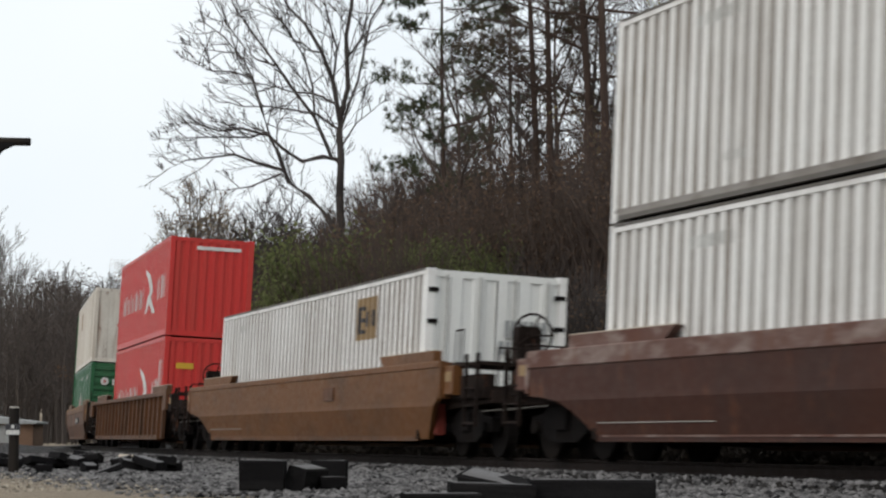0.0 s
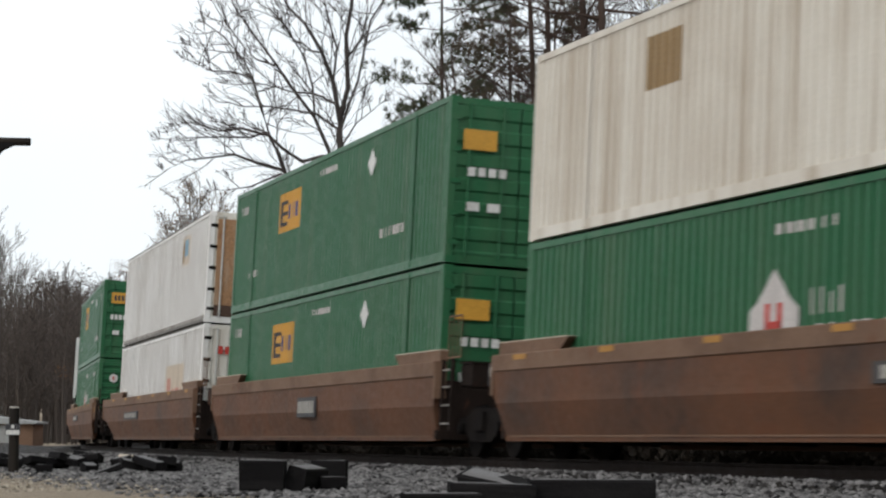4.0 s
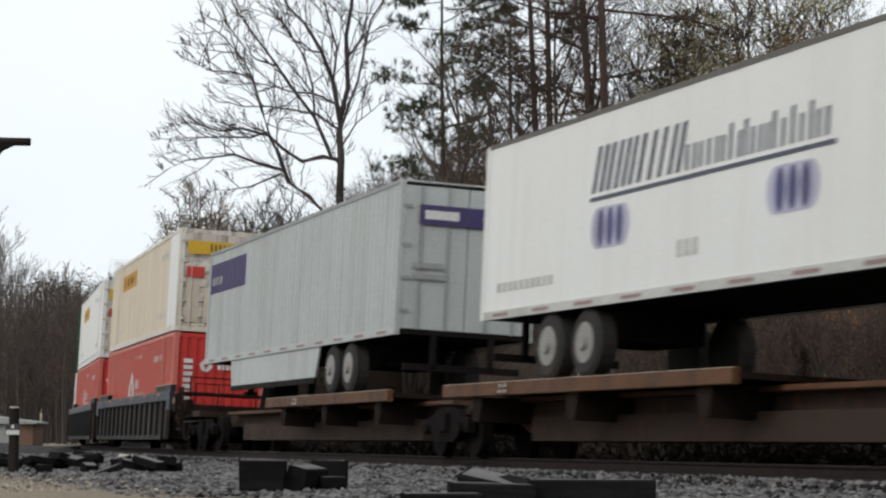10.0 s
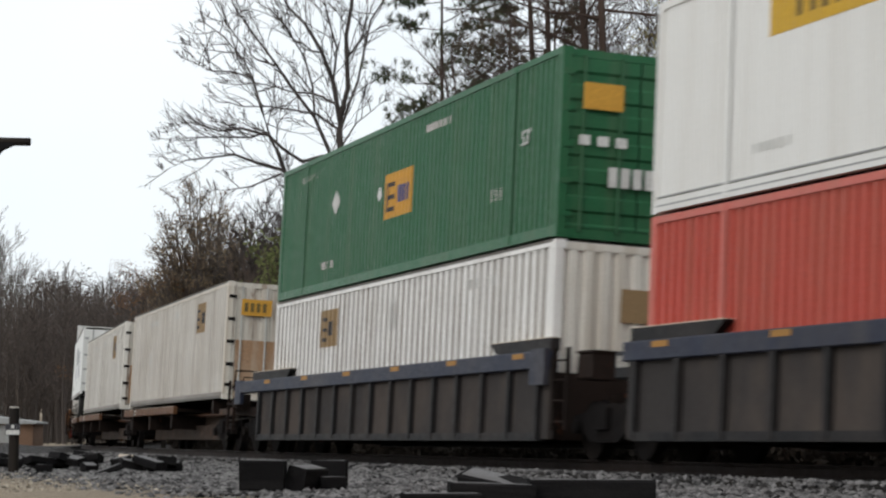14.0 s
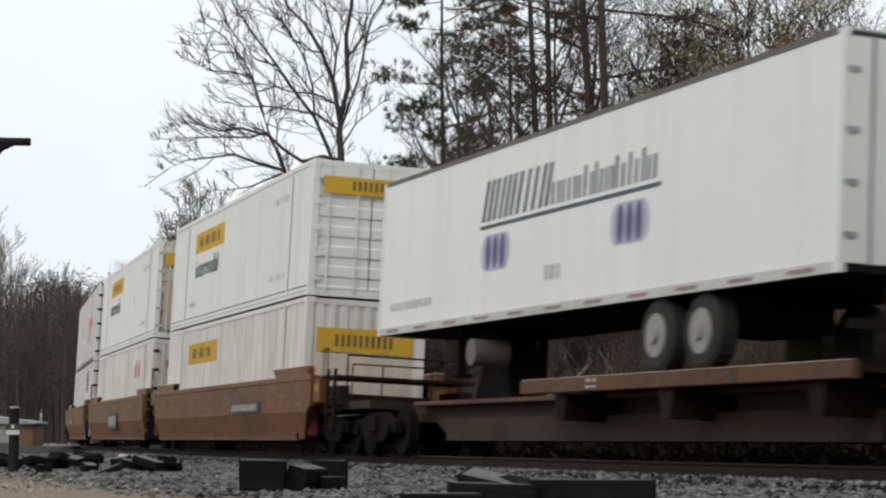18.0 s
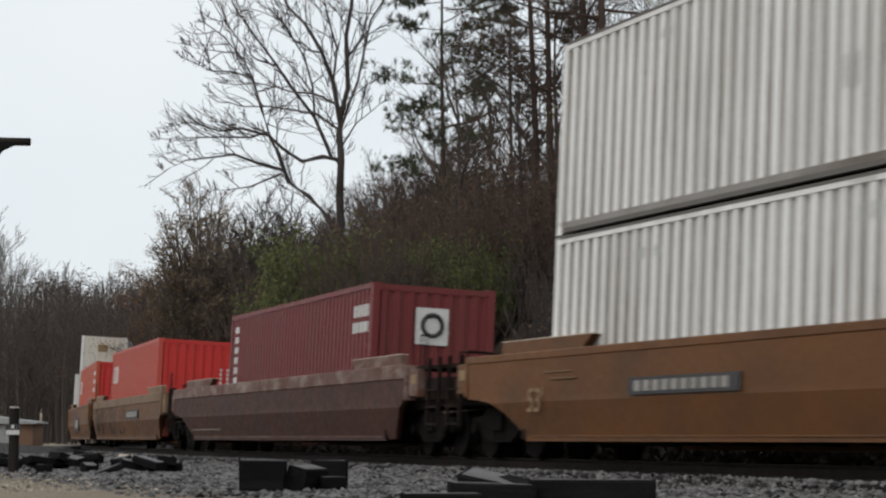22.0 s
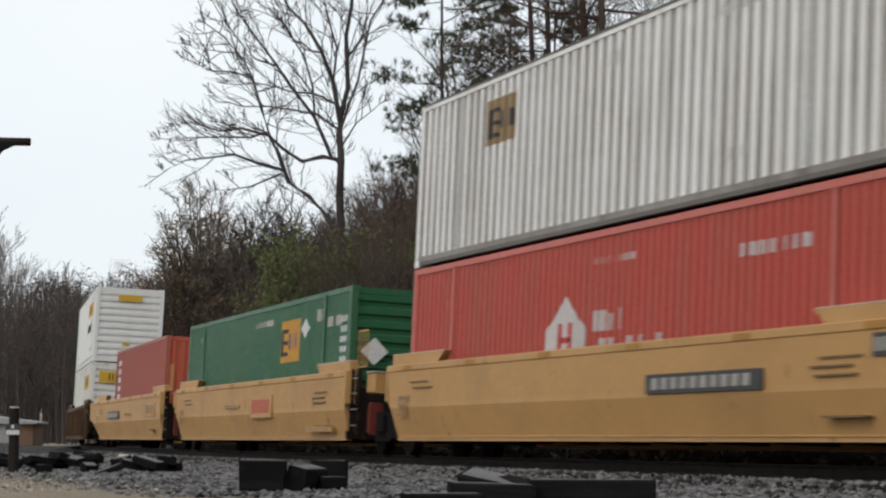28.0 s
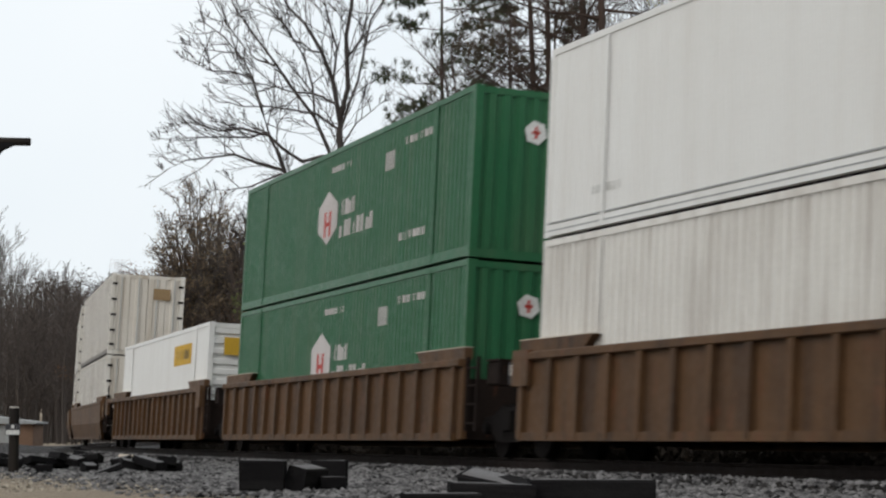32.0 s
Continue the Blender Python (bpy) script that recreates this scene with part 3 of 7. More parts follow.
class Box:
    """One container with its parts, base at z = 0, x forwards, near side at -y."""

    def __init__(self, label, length, style, mat, front="ribs", rear="doors", end_mat=None, group="containers on the train", trim=None):
        self.pitch, self.depth, self.w, self.h, self.frame = STYLE[style]
        self.L, self.mat, self.style = length, M[mat], style
        self.end_mat = M[end_mat] if end_mat else self.mat
        self.ob = thing("shipping_container", label, "container", group)
        self.hx, self.hy = length / 2, self.w / 2
        t = M[trim] if trim else self.mat
        hx, hy, h = self.hx, self.hy, self.h
        for sign in (-1, 1):
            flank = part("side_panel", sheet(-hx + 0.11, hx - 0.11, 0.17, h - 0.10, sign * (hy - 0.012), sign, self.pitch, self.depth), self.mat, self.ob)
            if style == "sheet_post":  # sunk faces take darker colours: the ribs' shade is painted in
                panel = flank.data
                panel.materials.append(M["sheet_recess" if mat == "silver" else "sheet_tan"])
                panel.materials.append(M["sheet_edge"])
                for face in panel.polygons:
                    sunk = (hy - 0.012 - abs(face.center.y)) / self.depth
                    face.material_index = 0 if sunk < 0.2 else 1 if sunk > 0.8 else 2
            part("bottom_rail", Shape().box(-hx + 0.12, hx - 0.12, sign * hy - (0.10 if sign > 0 else 0), sign * hy + (0.10 if sign < 0 else 0), 0.02 if style != "sheet_post" else 0.09, 0.18), t if style != "sheet_post" else M["rail_soiled"], self.ob)
            if style == "sheet_post":
                # darker strip between the bottom rail and the container's foot
                part("scuff_rail", Shape().box(-hx + 0.12, hx - 0.12, *sorted((sign * hy, sign * (hy - 0.08))), 0.025, 0.09), M["rail_dark"], self.ob, "dark strip below the lower rail")
                part("top_lip", Shape().box(-hx + 0.1, hx - 0.1, *sorted((sign * (hy + 0.006), sign * (hy - 0.08))), h - 0.035, h + 0.006), M["rail_dark"], self.ob, "dark soiled upper lip")
            if style == "smooth":
                for z in (0.085, 0.20):
                    part("rail_groove", Shape().box(-hx + 0.12, hx - 0.12, *sorted((sign * (hy - 0.02), sign * (hy + 0.003))), z, z + 0.022), M["mark_grey"], self.ob)
            part("top_rail", Shape().box(-hx + 0.12, hx - 0.12, sign * hy - (0.07 if sign > 0 else 0), sign * hy + (0.07 if sign < 0 else 0), h - 0.10, h - 0.004), t, self.ob)
        part("roof", end_roof(-hx + 0.05, hx - 0.05, hy - 0.05, h - 0.03), self.mat, self.ob)
        part("floor", Shape().box(-hx + 0.1, hx - 0.1, -hy + 0.1, hy - 0.1, 0.06, 0.16), M["iron"], self.ob)
        post, cast = Shape().box(-0.07, 0.07, -0.07, 0.07, 0.12, h - 0.12).mesh("corner_post", t), Shape().box(-0.09, 0.09, -0.085, 0.085, -0.06, 0.06)
        cast = cast.mesh("corner_casting", t)
        for sx in (-1, 1):
            for sy in (-1, 1):
                part("corner_post", post, None, self.ob, at=pose(sx * (hx - 0.07), sy * (hy - 0.07), 0))
                for z in (0.061, h - 0.06):
                    part("corner_casting", cast, None, self.ob, at=pose(sx * (hx - 0.088), sy * (hy - 0.084), z))
        if self.frame:
            rib = Shape().box(-0.05, 0.05, -0.012, 0.012, 0.05, h - 0.03).mesh("lifting_post", t)
            for sx in (-1, 1):
                for sy in (-1, 1):
                    part("lifting_post", rib, None, self.ob, at=pose(sx * (hx - self.frame), sy * hy, 0))
        self.end(1, front)
        self.end(-1, rear)

    def end(self, sign, kind):
        hx, hy, h = self.hx, self.hy, self.h
        x = sign * (hx - 0.03)
        if kind == "ribs":
            part("end_wall", end_sheet(x, sign, -hy + 0.13, hy - 0.13, 0.14, h - 0.12, 0.26, 0.035), self.end_mat, self.ob)
        elif kind == "flat":
            part("end_wall", end_sheet(x, sign, -hy + 0.13, hy - 0.13, 0.14, h - 0.12, 0.5, 0.008), self.end_mat, self.ob)
        elif kind == "slats":
            part("end_wall", end_sheet(x, sign, -hy + 0.13, hy - 0.13, 0.14, h - 0.12, 0.26, 0.05, across=True), self.end_mat, self.ob)
        else:
            leaf = end_sheet(x, sign, 0.012, hy - 0.15, 0.16, h - 0.14, 0.42, 0.03, across=kind == "doors_ribbed").mesh("door", self.end_mat)
            leaf2 = end_sheet(x, sign, -hy + 0.15, -0.012, 0.16, h - 0.14, 0.42, 0.03, across=kind == "doors_ribbed").mesh("door", self.end_mat)
            rod = Shape().tube((0, 0, 0.1), (0, 0, h - 0.1), 0.024, 0.024, 6).mesh("locking_rod", M["mark_faint"] if kind == "doors" else self.end_mat)
            hinge = Shape().box(-0.03, 0.03, -0.09, 0.09, -0.04, 0.04).mesh("hinge", M["iron"] if kind == "doors" else self.end_mat)
            for side, me in ((1, leaf), (-1, leaf2)):
                door = part("door", me, None, self.ob)
                for f in (0.25, 0.72):
                    part("locking_rod", rod, None, door, at=pose(x + sign * 0.03, side * f * hy, 0))
                for z in (0.35, 0.85, 1.4, 1.95, 2.5):
                    part("hinge", hinge, None, door, at=pose(x + sign * 0.012, side * (hy - 0.12), z))
        part("end_header", Shape().box(min(x, x - sign * 0.1), max(x, x - sign * 0.1), -hy + 0.14, hy - 0.14, h - 0.14, h - 0.02), self.end_mat, self.ob)
        part("end_sill", Shape().box(min(x, x - sign * 0.1), max(x, x - sign * 0.1), -hy + 0.16, hy - 0.16, 0.0, 0.15), self.mat, self.ob)

    def mark(self, name, x0, x1, z0, z1, mat, label="", lift=0.004, slant=0.0, ob=None):
        """A marking on the near side; x from the front end backwards, so that 0 is the front."""
        return part(name, sheet(self.hx - x1, self.hx - x0, z0, z1, -self.hy + 0.012, -1, self.pitch, self.depth, lift, slant), M[mat], ob or self.ob, label)

    def bars(self, x0, x1, z0, z1, n, mat, gap=0.3, name="lettering_bar", lift=0.006, slant=0.0, uneven=0.0):
        """A row of upright bars where a word or a number stands."""
        w = (x1 - x0) / n
        for i in range(n):
            a = x0 + w * (i + gap / 2)
            top = z1 - (uneven * (z1 - z0) if i % 3 == 1 else 0)
            part(name, sheet(self.hx - a - w * (1 - gap), self.hx - a, z0, top, -self.hy + 0.012, -1, self.pitch, self.depth, lift, slant), M[mat], self.ob)

    def end_mark(self, name, y0, y1, z0, z1, mat, label="", lift=0.012, sign=1):
        x = sign * (self.hx - 0.03 + lift)
        return part(name, Shape().box(x - 0.004, x + 0.004, y0, y1, z0, z1), M[mat], self.ob, label)

    def end_hexagon(self, y, z, r, lift=0.012, core="mark_red"):
        """A white six-sided emblem with a small core on the front end."""
        x = self.hx - 0.03 + lift
        hexa = part("emblem", Shape().tube((x - 0.004, y, z), (x + 0.004, y, z), r, r, 6), M["mark_white"], self.ob, "white six-sided emblem")
        part("emblem_core", Shape().box(x + 0.004, x + 0.008, y - r * 0.35, y + r * 0.35, z - r * 0.12, z + r * 0.12).box(x + 0.004, x + 0.008, y - r * 0.12, y + r * 0.12, z - r * 0.5, z + r * 0.5), M[core], hexa)

    def end_bars(self, y0, y1, z0, z1, n, mat, gap=0.3, lift=0.02, upright=True):
        x = self.hx - 0.03 + lift
        w = ((y1 - y0) if upright else (z1 - z0)) / n
        bar = (Shape().box(x - 0.003, x + 0.003, y0, y0 + w * (1 - gap), z0, z1) if upright else Shape().box(x - 0.003, x + 0.003, y0, y1, z0, z0 + w * (1 - gap))).mesh("lettering_bar", M[mat])
        for i in range(n):
            part("lettering_bar", bar, None, self.ob, at=pose(0, w * i if upright else 0, 0 if upright else w * i))


def end_roof(x0, x1, hy, z):
    sh = Shape()
    pts = profile_points(x0, x1, 0.5, 0.02)
    for x, d in pts:
        sh.v += [(x, -hy, z - d), (x, hy, z - d)]
    sh.f = [(2 * i, 2 * i + 2, 2 * i + 3, 2 * i + 1) for i in range(len(pts) - 1)]
    return sh


MOVING = []  # (thing, place along the train at 0 s, height)


def put(ob, s, z):
    MOVING.append((ob, s, z))


# ---- well wagons ----
def bogie(parent, x, name="bogie"):
    """A three-piece bogie with two axles, its centre at x."""
    side = Shape()
    for sy in (-1, 1):
        y0, y1 = (0.93, 1.07) if sy > 0 else (-1.07, -0.93)
        side.extrude([(-1.15, 0.40), (-1.15, 0.62), (-0.75, 0.66), (-0.45, 0.78), (0.45, 0.78), (0.75, 0.66), (1.15, 0.62), (1.15, 0.40),
                      (0.80, 0.40), (0.45, 0.24), (-0.45, 0.24), (-0.80, 0.40)], y0, y1)
    side.box(-0.22, 0.22, -1.15, 1.15, 0.42, 0.72)
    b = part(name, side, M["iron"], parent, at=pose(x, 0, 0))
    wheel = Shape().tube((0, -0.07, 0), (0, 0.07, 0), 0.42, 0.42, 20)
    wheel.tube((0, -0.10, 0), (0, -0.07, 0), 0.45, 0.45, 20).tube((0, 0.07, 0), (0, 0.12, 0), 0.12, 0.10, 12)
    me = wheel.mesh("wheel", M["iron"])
    for wx in (-0.89, 0.89):
        for sy in (-1, 1):
            part("wheel", me, None, b, "dark steel wheel", at=pose(wx, sy * 0.78, 0.425, 0, 0, 0 if sy > 0 else 180))
    cap = Shape().tube((0, -1.16, 0), (0, -1.05, 0), 0.10, 0.10, 10).mesh("axle_cap", M["iron"])
    for wx in (-0.89, 0.89):
        part("axle_cap", cap, None, b, at=pose(wx, 0, 0.46))
    spring = Shape()
    for k in range(3):
        spring.tube((-0.18 + 0.18 * k, -1.03, 0.28), (-0.18 + 0.18 * k, -1.03, 0.46), 0.07, 0.07, 8)
    part("spring_nest", spring, M["iron"], b)
    return b


def side_wall(xr, xf, cut_r, cut_f, sign, z0, z1, bulge=True):
    """The side of a well: leaning lower flank and upright upper flank, its lower corners arched back over a bogie."""
    yo, yi = 1.50 if bulge else 1.45, 1.36 if bulge else 1.45
    arch = ((0.0, 1.0), (0.20, 0.86), (0.40, 0.66), (0.54, 0.46), (0.60, 0.20), (0.62, 0.0))  # over a wheel
    slope = ((0.0, 0.62), (0.20, 0.48), (0.40, 0.33), (0.54, 0.22), (0.62, 0.16), (0.68, 0.12))
    levels = [(z0 + a[0], yi + (yo - yi) * min(1, a[0] / 0.54), cut_r * a[1], cut_f * b_[1]) for a, b_ in zip(arch, slope)] + [(z1, yo + (0.03 if bulge else 0), 0.0, 0.0)]
    sh = Shape()
    for z, y, cr, cf in levels:
        for x in (xr + cr, xf - cf):
            sh.v += [(x, sign * y, z), (x, sign * (y - 0.09), z)]
    n = len(levels)
    for i in range(n - 1):
        a, b = 4 * i, 4 * (i + 1)
        sh.f += [(a, a + 2, b + 2, b), (a + 1, b + 1, b + 3, a + 3), (a, b, b + 1, a + 1), (a + 2, a + 3, b + 3, b + 2)]
    sh.f += [(0, 1, 3, 2), (4 * n - 4, 4 * n - 2, 4 * n - 1, 4 * n - 3)]
    return sh


def grating(w, x, mat, n=4, y=-1.30, z=1.6, tall=0.70, wide=0.62):
    """An upright grab frame of thin bars on the end of a wagon."""
    sh = Shape()
    for i in range(n):
        sh.tube((x + wide * i / (n - 1), y, z), (x + wide * i / (n - 1), y, z + tall), 0.010, 0.010, 5)
    for k in (0.02, 1.0):
        sh.tube((x, y, z + tall * k), (x + wide, y, z + tall * k), 0.016, 0.016, 5)
    part("grab_frame", sh, mat, w, "upright frame of thin bars")


def brake_stand(w, x, y, mat, facing=1):
    """A hand brake housing on its mast with a spoked wheel."""
    z, rad = 1.98, 0.33
    part("brake_mast", Shape().chamfered(x - 0.16, x + 0.10, y - 0.20, y + 0.20, 1.0, 2.12, 0.05), mat, w)
    bw = Shape()
    xx = x + facing * 0.24
    for i in range(14):
        a0, a1 = 6.2832 * i / 14, 6.2832 * (i + 1) / 14
        bw.tube((xx, y + rad * math.cos(a0), z + rad * math.sin(a0)), (xx, y + rad * math.cos(a1), z + rad * math.sin(a1)), 0.022, 0.022, 5, False)
    for i in range(5):
        a0 = 6.2832 * i / 5
        bw.tube((xx - facing * 0.05, y, z), (xx, y + rad * math.cos(a0), z + rad * math.sin(a0)), 0.016, 0.016, 5, False)
    bw.tube((x, y, z), (xx, y, z), 0.05, 0.05, 8)
    part("brake_wheel", bw, mat, w, "spoked hand brake wheel")


def well_wagon(label, mat, xr, xf, ribs=0, front="end", rear="joint", chord=None, plates=(), guides=True, top=1.55, dots="", mark53=False, gap=3.3, brake="", panel=None, line=False):
    """A well unit; local x from the middle of its well. front, rear: 'end' with a bogie of its own, 'joint' over a shared one."""
    w = thing("well_wagon", label, "wagon", "wagons of the train")
    body, z0 = M[mat], 0.27
    cm = M[chord] if chord else body
    e_f, e_r = (1.5 if front == "end" else 0.25), (2.1 if rear == "end" else 0.25)
    for sign in (-1, 1):
        if ribs:  # flat recessed panels that stop short of the bogies, under a chord that runs on
            wall = part("side_wall", Shape().box(xr - min(e_r, 0.35), xf + min(e_f, 0.35), *sorted((sign * 1.36, sign * 1.45)), z0, top - 0.10), M[panel] if panel else body, w)
        else:
            wall = part("side_wall", side_wall(xr - e_r, xf + e_f, e_r, e_f, sign, z0, top - 0.10), body, w)
            for x, d in ((xf + e_f, 1), (xr - e_r, -1)):  # thick plate that closes the end of the wall
                part("end_plate", Shape().box(*sorted((x - d * 0.02, x + d * 0.07)), *sorted((sign * 1.33, sign * 1.535)), z0 + 0.66, top - 0.02), cm, w)
            part("sill_lip", Shape().box(xr + 0.2, xf - 0.2, *sorted((sign * 1.355, sign * 1.392)), z0 + 0.03, z0 + 0.055), cm, wall)
        part("top_chord", Shape().chamfered(xr - e_r, xf + e_f, *sorted((sign * 1.40, sign * 1.545)), top - 0.12 - (0.14 if chord else 0), top, 0.015), cm, w)
        part("bottom_sill", Shape().box(xr, xf, *sorted((sign * 1.27, sign * 1.372)) if not ribs else sorted((sign * 1.36, sign * 1.52)), z0 - 0.03, z0 + 0.09), body, w)
        if ribs:
            rib = Shape().extrude([(-0.045, z0), (0.045, z0), (0.065, top - 0.12), (-0.065, top - 0.12)], *sorted((sign * 1.44, sign * 1.535))).mesh("rib", body)
            for i in range(ribs):
                part("rib", rib, None, wall, at=pose(xr + 0.05 + (xf - xr - 0.1) * i / (ribs - 1), 0, 0))
            for x, d in ((xf + e_f, 1), (xr - e_r, -1)):  # hanging plate at the chord's end
                if e_f > 1 or e_r > 1:
                    part("end_plate", Shape().box(*sorted((x - d * 0.55, x + d * 0.02)), *sorted((sign * 1.47, sign * 1.55)), top - 0.50, top + 0.03), cm, w)
    beam = Shape().box(-0.25, 0.25, -1.25, 1.25, z0 + 0.03, z0 + 0.085).mesh("floor_beam", M["iron"])
    for i in range(9):
        part("floor_beam", beam, None, w, at=pose(xr + 0.6 + (xf - xr - 1.2) * i / 8, 0, 0))
    for end, x, sgn in ((front, xf, 1), (rear, xr, -1)):
        reach = gap if end == "end" else 1.45
        e_ = e_f if sgn > 0 else e_r
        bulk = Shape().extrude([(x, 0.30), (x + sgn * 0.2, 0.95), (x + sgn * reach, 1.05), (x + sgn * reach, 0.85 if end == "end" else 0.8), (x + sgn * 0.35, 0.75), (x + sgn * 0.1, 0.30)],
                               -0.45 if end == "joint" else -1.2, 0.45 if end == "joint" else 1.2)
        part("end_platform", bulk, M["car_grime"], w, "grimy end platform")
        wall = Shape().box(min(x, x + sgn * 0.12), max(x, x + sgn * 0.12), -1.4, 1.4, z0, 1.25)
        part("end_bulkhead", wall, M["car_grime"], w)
        if guides:  # long guide plates on the chord at each end of the well
            for sign in (-1, 1):
                g0, g1 = x - sgn * 2.3, x + sgn * min(e_, 0.9)
                gd = part("container_guide", Shape().extrude([(g0 + sgn * 0.30, top), (g1, top), (g1, top + 0.19), (g0, top + 0.19)][::sgn], *sorted((sign * 1.30, sign * 1.44))), cm if not panel else M["car_black"], w)
                # pale strip along the guide's upper edge
                part("guide_edge", Shape().box(*sorted((g0 + sgn * 0.05, g1)), *sorted((sign * 1.30, sign * 1.445)), top + 0.19, top + 0.203), M["mark_tan"], gd, "thin pale upper edge")
        if end == "joint":
            if sgn > 0:
                # ladder in the recess, red brake cylinder and a box over the shared bogie
                ld = Shape()
                for z in (0.52, 0.82, 1.12, 1.40):
                    ld.tube((x + 0.33, -1.40, z), (x + 0.78, -1.40, z), 0.014, 0.014, 6)
                part("ladder_rung", ld, M["rail_soiled"] if not ribs else M["car_grime"], w, "soiled ladder rungs")
                st = Shape()
                for k in (0.31, 0.80):
                    st.box(x + k - 0.025, x + k + 0.025, -1.42, -1.36, 0.40, 1.58)
                part("ladder", st, M["car_grime"], w)
                if mat in ("car_tan", "car_yellow"):
                    part("brake_panel", Shape().chamfered(x + 0.80, x + 0.93, -1.20, -0.95, 0.36, 0.96, 0.04), M["brake_red"], w, "faded red brake housing")
                part("valve_box", Shape().chamfered(x + 0.82, x + 1.38, -1.25, -0.80, 1.12, 1.50, 0.03), cm if mat == "car_yellow" else M["car_grime"], w)
                part("box_lid", Shape().box(x + 0.80, x + 1.40, -1.27, -0.78, 1.50, 1.53), M["mark_dull"] if mat == "car_yellow" else M["car_grime"], w)
                if not ribs:
                    grating(w, x + 0.28, cm)
                bogie(w, x + 1.45)
            else:
                jb = part("junction_box", Shape().chamfered(x - 0.86, x - 0.34, -1.35, -0.85, 1.08, 1.46, 0.03), M["car_black"], w, "dark box with pale lettering")
                for i in range(3):
                    part("lettering_bar", Shape().box(x - 0.80 + 0.15 * i, x - 0.69 + 0.15 * i, -1.356, -1.349, 1.24, 1.40), M["mark_dull"], jb)
                part("articulation", Shape().box(x - 1.5, x - 0.2, -0.35, 0.35, 0.85, 1.12), M["car_grime"], w)
                hose = Shape()
                for k in range(6):
                    a0, a1 = 0.52 * k, 0.52 * (k + 1)
                    hose.tube((x - 0.95 - 0.35 * math.cos(a0), -0.95, 0.85 - 0.33 * math.sin(a0)), (x - 0.95 - 0.35 * math.cos(a1), -0.95, 0.85 - 0.33 * math.sin(a1)), 0.028, 0.028, 6, False)
                part("air_hose", hose, M["iron"], w)
        else:
            # side girder, crossover boards, steps and coupler of an end platform
            g0, g1 = sorted((x + sgn * (e_ + 0.10), x + sgn * (reach - 0.15)))
            part("side_girder", Shape().chamfered(g0, g1, -1.34, -1.14, 0.92, 1.30, 0.02), M["car_grime"], w)
            part("side_girder", Shape().chamfered(g0, g1, 1.14, 1.34, 0.92, 1.30, 0.02), M["car_grime"], w)
            part("crossover_board", Shape().box(g0, g1, -1.38, 1.38, 1.44, 1.50), M["car_grime"], w, "grimy crossover walkway")
            tag = part("end_box", Shape().chamfered(*sorted((x + sgn * (e_ + 0.08), x + sgn * (e_ + 0.55))), -1.47, -1.30, 0.98, 1.46, 0.02), cm if not ribs else M["car_grime"], w)
            part("label_plate", Shape().box(*sorted((x + sgn * (e_ + 0.16), x + sgn * (e_ + 0.46))), -1.476, -1.469, 1.20, 1.36), M["amber_dull"] if chord == "brown_worn" else M["mark_brown"], tag)
            for z in (0.50, 0.78, 1.06):
                part("step", Shape().box(*sorted((x + sgn * (reach - 0.72), x + sgn * (reach - 0.22))), -1.47, -1.37, z, z + 0.03), M["car_grime"], w)
            st = Shape()
            for k in (0.74, 0.20):
                st.box(*sorted((x + sgn * (reach - k), x + sgn * (reach - k + 0.04))), -1.46, -1.40, 0.46, 1.62)
            part("ladder", st, M["car_grime"], w)
            rail_ = Shape()
            for y in (-1.1, -0.5, 0.5, 1.1):
                rail_.tube((x + sgn * (reach - 0.15), y, 1.0), (x + sgn * (reach - 0.15), y, 1.72), 0.016, 0.016, 6)
            rail_.tube((x + sgn * (reach - 0.15), -1.1, 1.72), (x + sgn * (reach - 0.15), 1.1, 1.72), 0.016, 0.016, 6)
            part("handrail", rail_, M["car_grime"], w)
            part("coupler", Shape().box(min(x + sgn * (reach - 0.2), x + sgn * (reach + 0.35)), max(x + sgn * (reach - 0.2), x + sgn * (reach + 0.35)), -0.13, 0.13, 0.72, 0.98), M["iron"], w)
            part("cut_lever", Shape().tube((x + sgn * (reach + 0.02), -1.4, 0.70), (x + sgn * (reach + 0.12), -0.2, 0.86), 0.013, 0.013, 6), M["rail_dark"], w, "thin uncoupling lever")
            if mat == "car_tan" and sgn > 0:
                part("brake_panel", Shape().chamfered(x + 0.62, x + 0.90, -1.32, -1.18, 0.34, 0.86, 0.03), M["brake_red"], w, "faded red brake housing")
            if not ribs and sgn > 0:
                grating(w, x + e_ + 0.1, M["car_grime"], 3, -1.30, 1.5, 0.55, 0.4)
            bogie(w, x + sgn * 1.75)
    if brake == "front":
        brake_stand(w, xf + gap - 0.62, -0.45, M["car_grime"])
    elif brake == "rear":
        brake_stand(w, xr - gap + 0.62, 0.40, cm, -1)
    y = -1.536 if not ribs else -1.50
    for x0, x1, za, zb, pm, nb, bm_ in plates:  # number plates and stencils, unreadable, as bars
        plate_ = part("number_plate", Shape().box(x0, x1, y - 0.006, y + 0.030, za, zb), M[pm], w)
        if nb:
            step = (x1 - x0) * 0.88 / nb
            bar = Shape().box(x0 + (x1 - x0) * 0.06, x0 + (x1 - x0) * 0.06 + step * 0.62, y - 0.012, y - 0.005, za + (zb - za) * 0.2, zb - (zb - za) * 0.2).mesh("lettering_bar", M[bm_])
            for i in range(nb):
                part("lettering_bar", bar, None, plate_, at=pose(i * step, 0, 0))
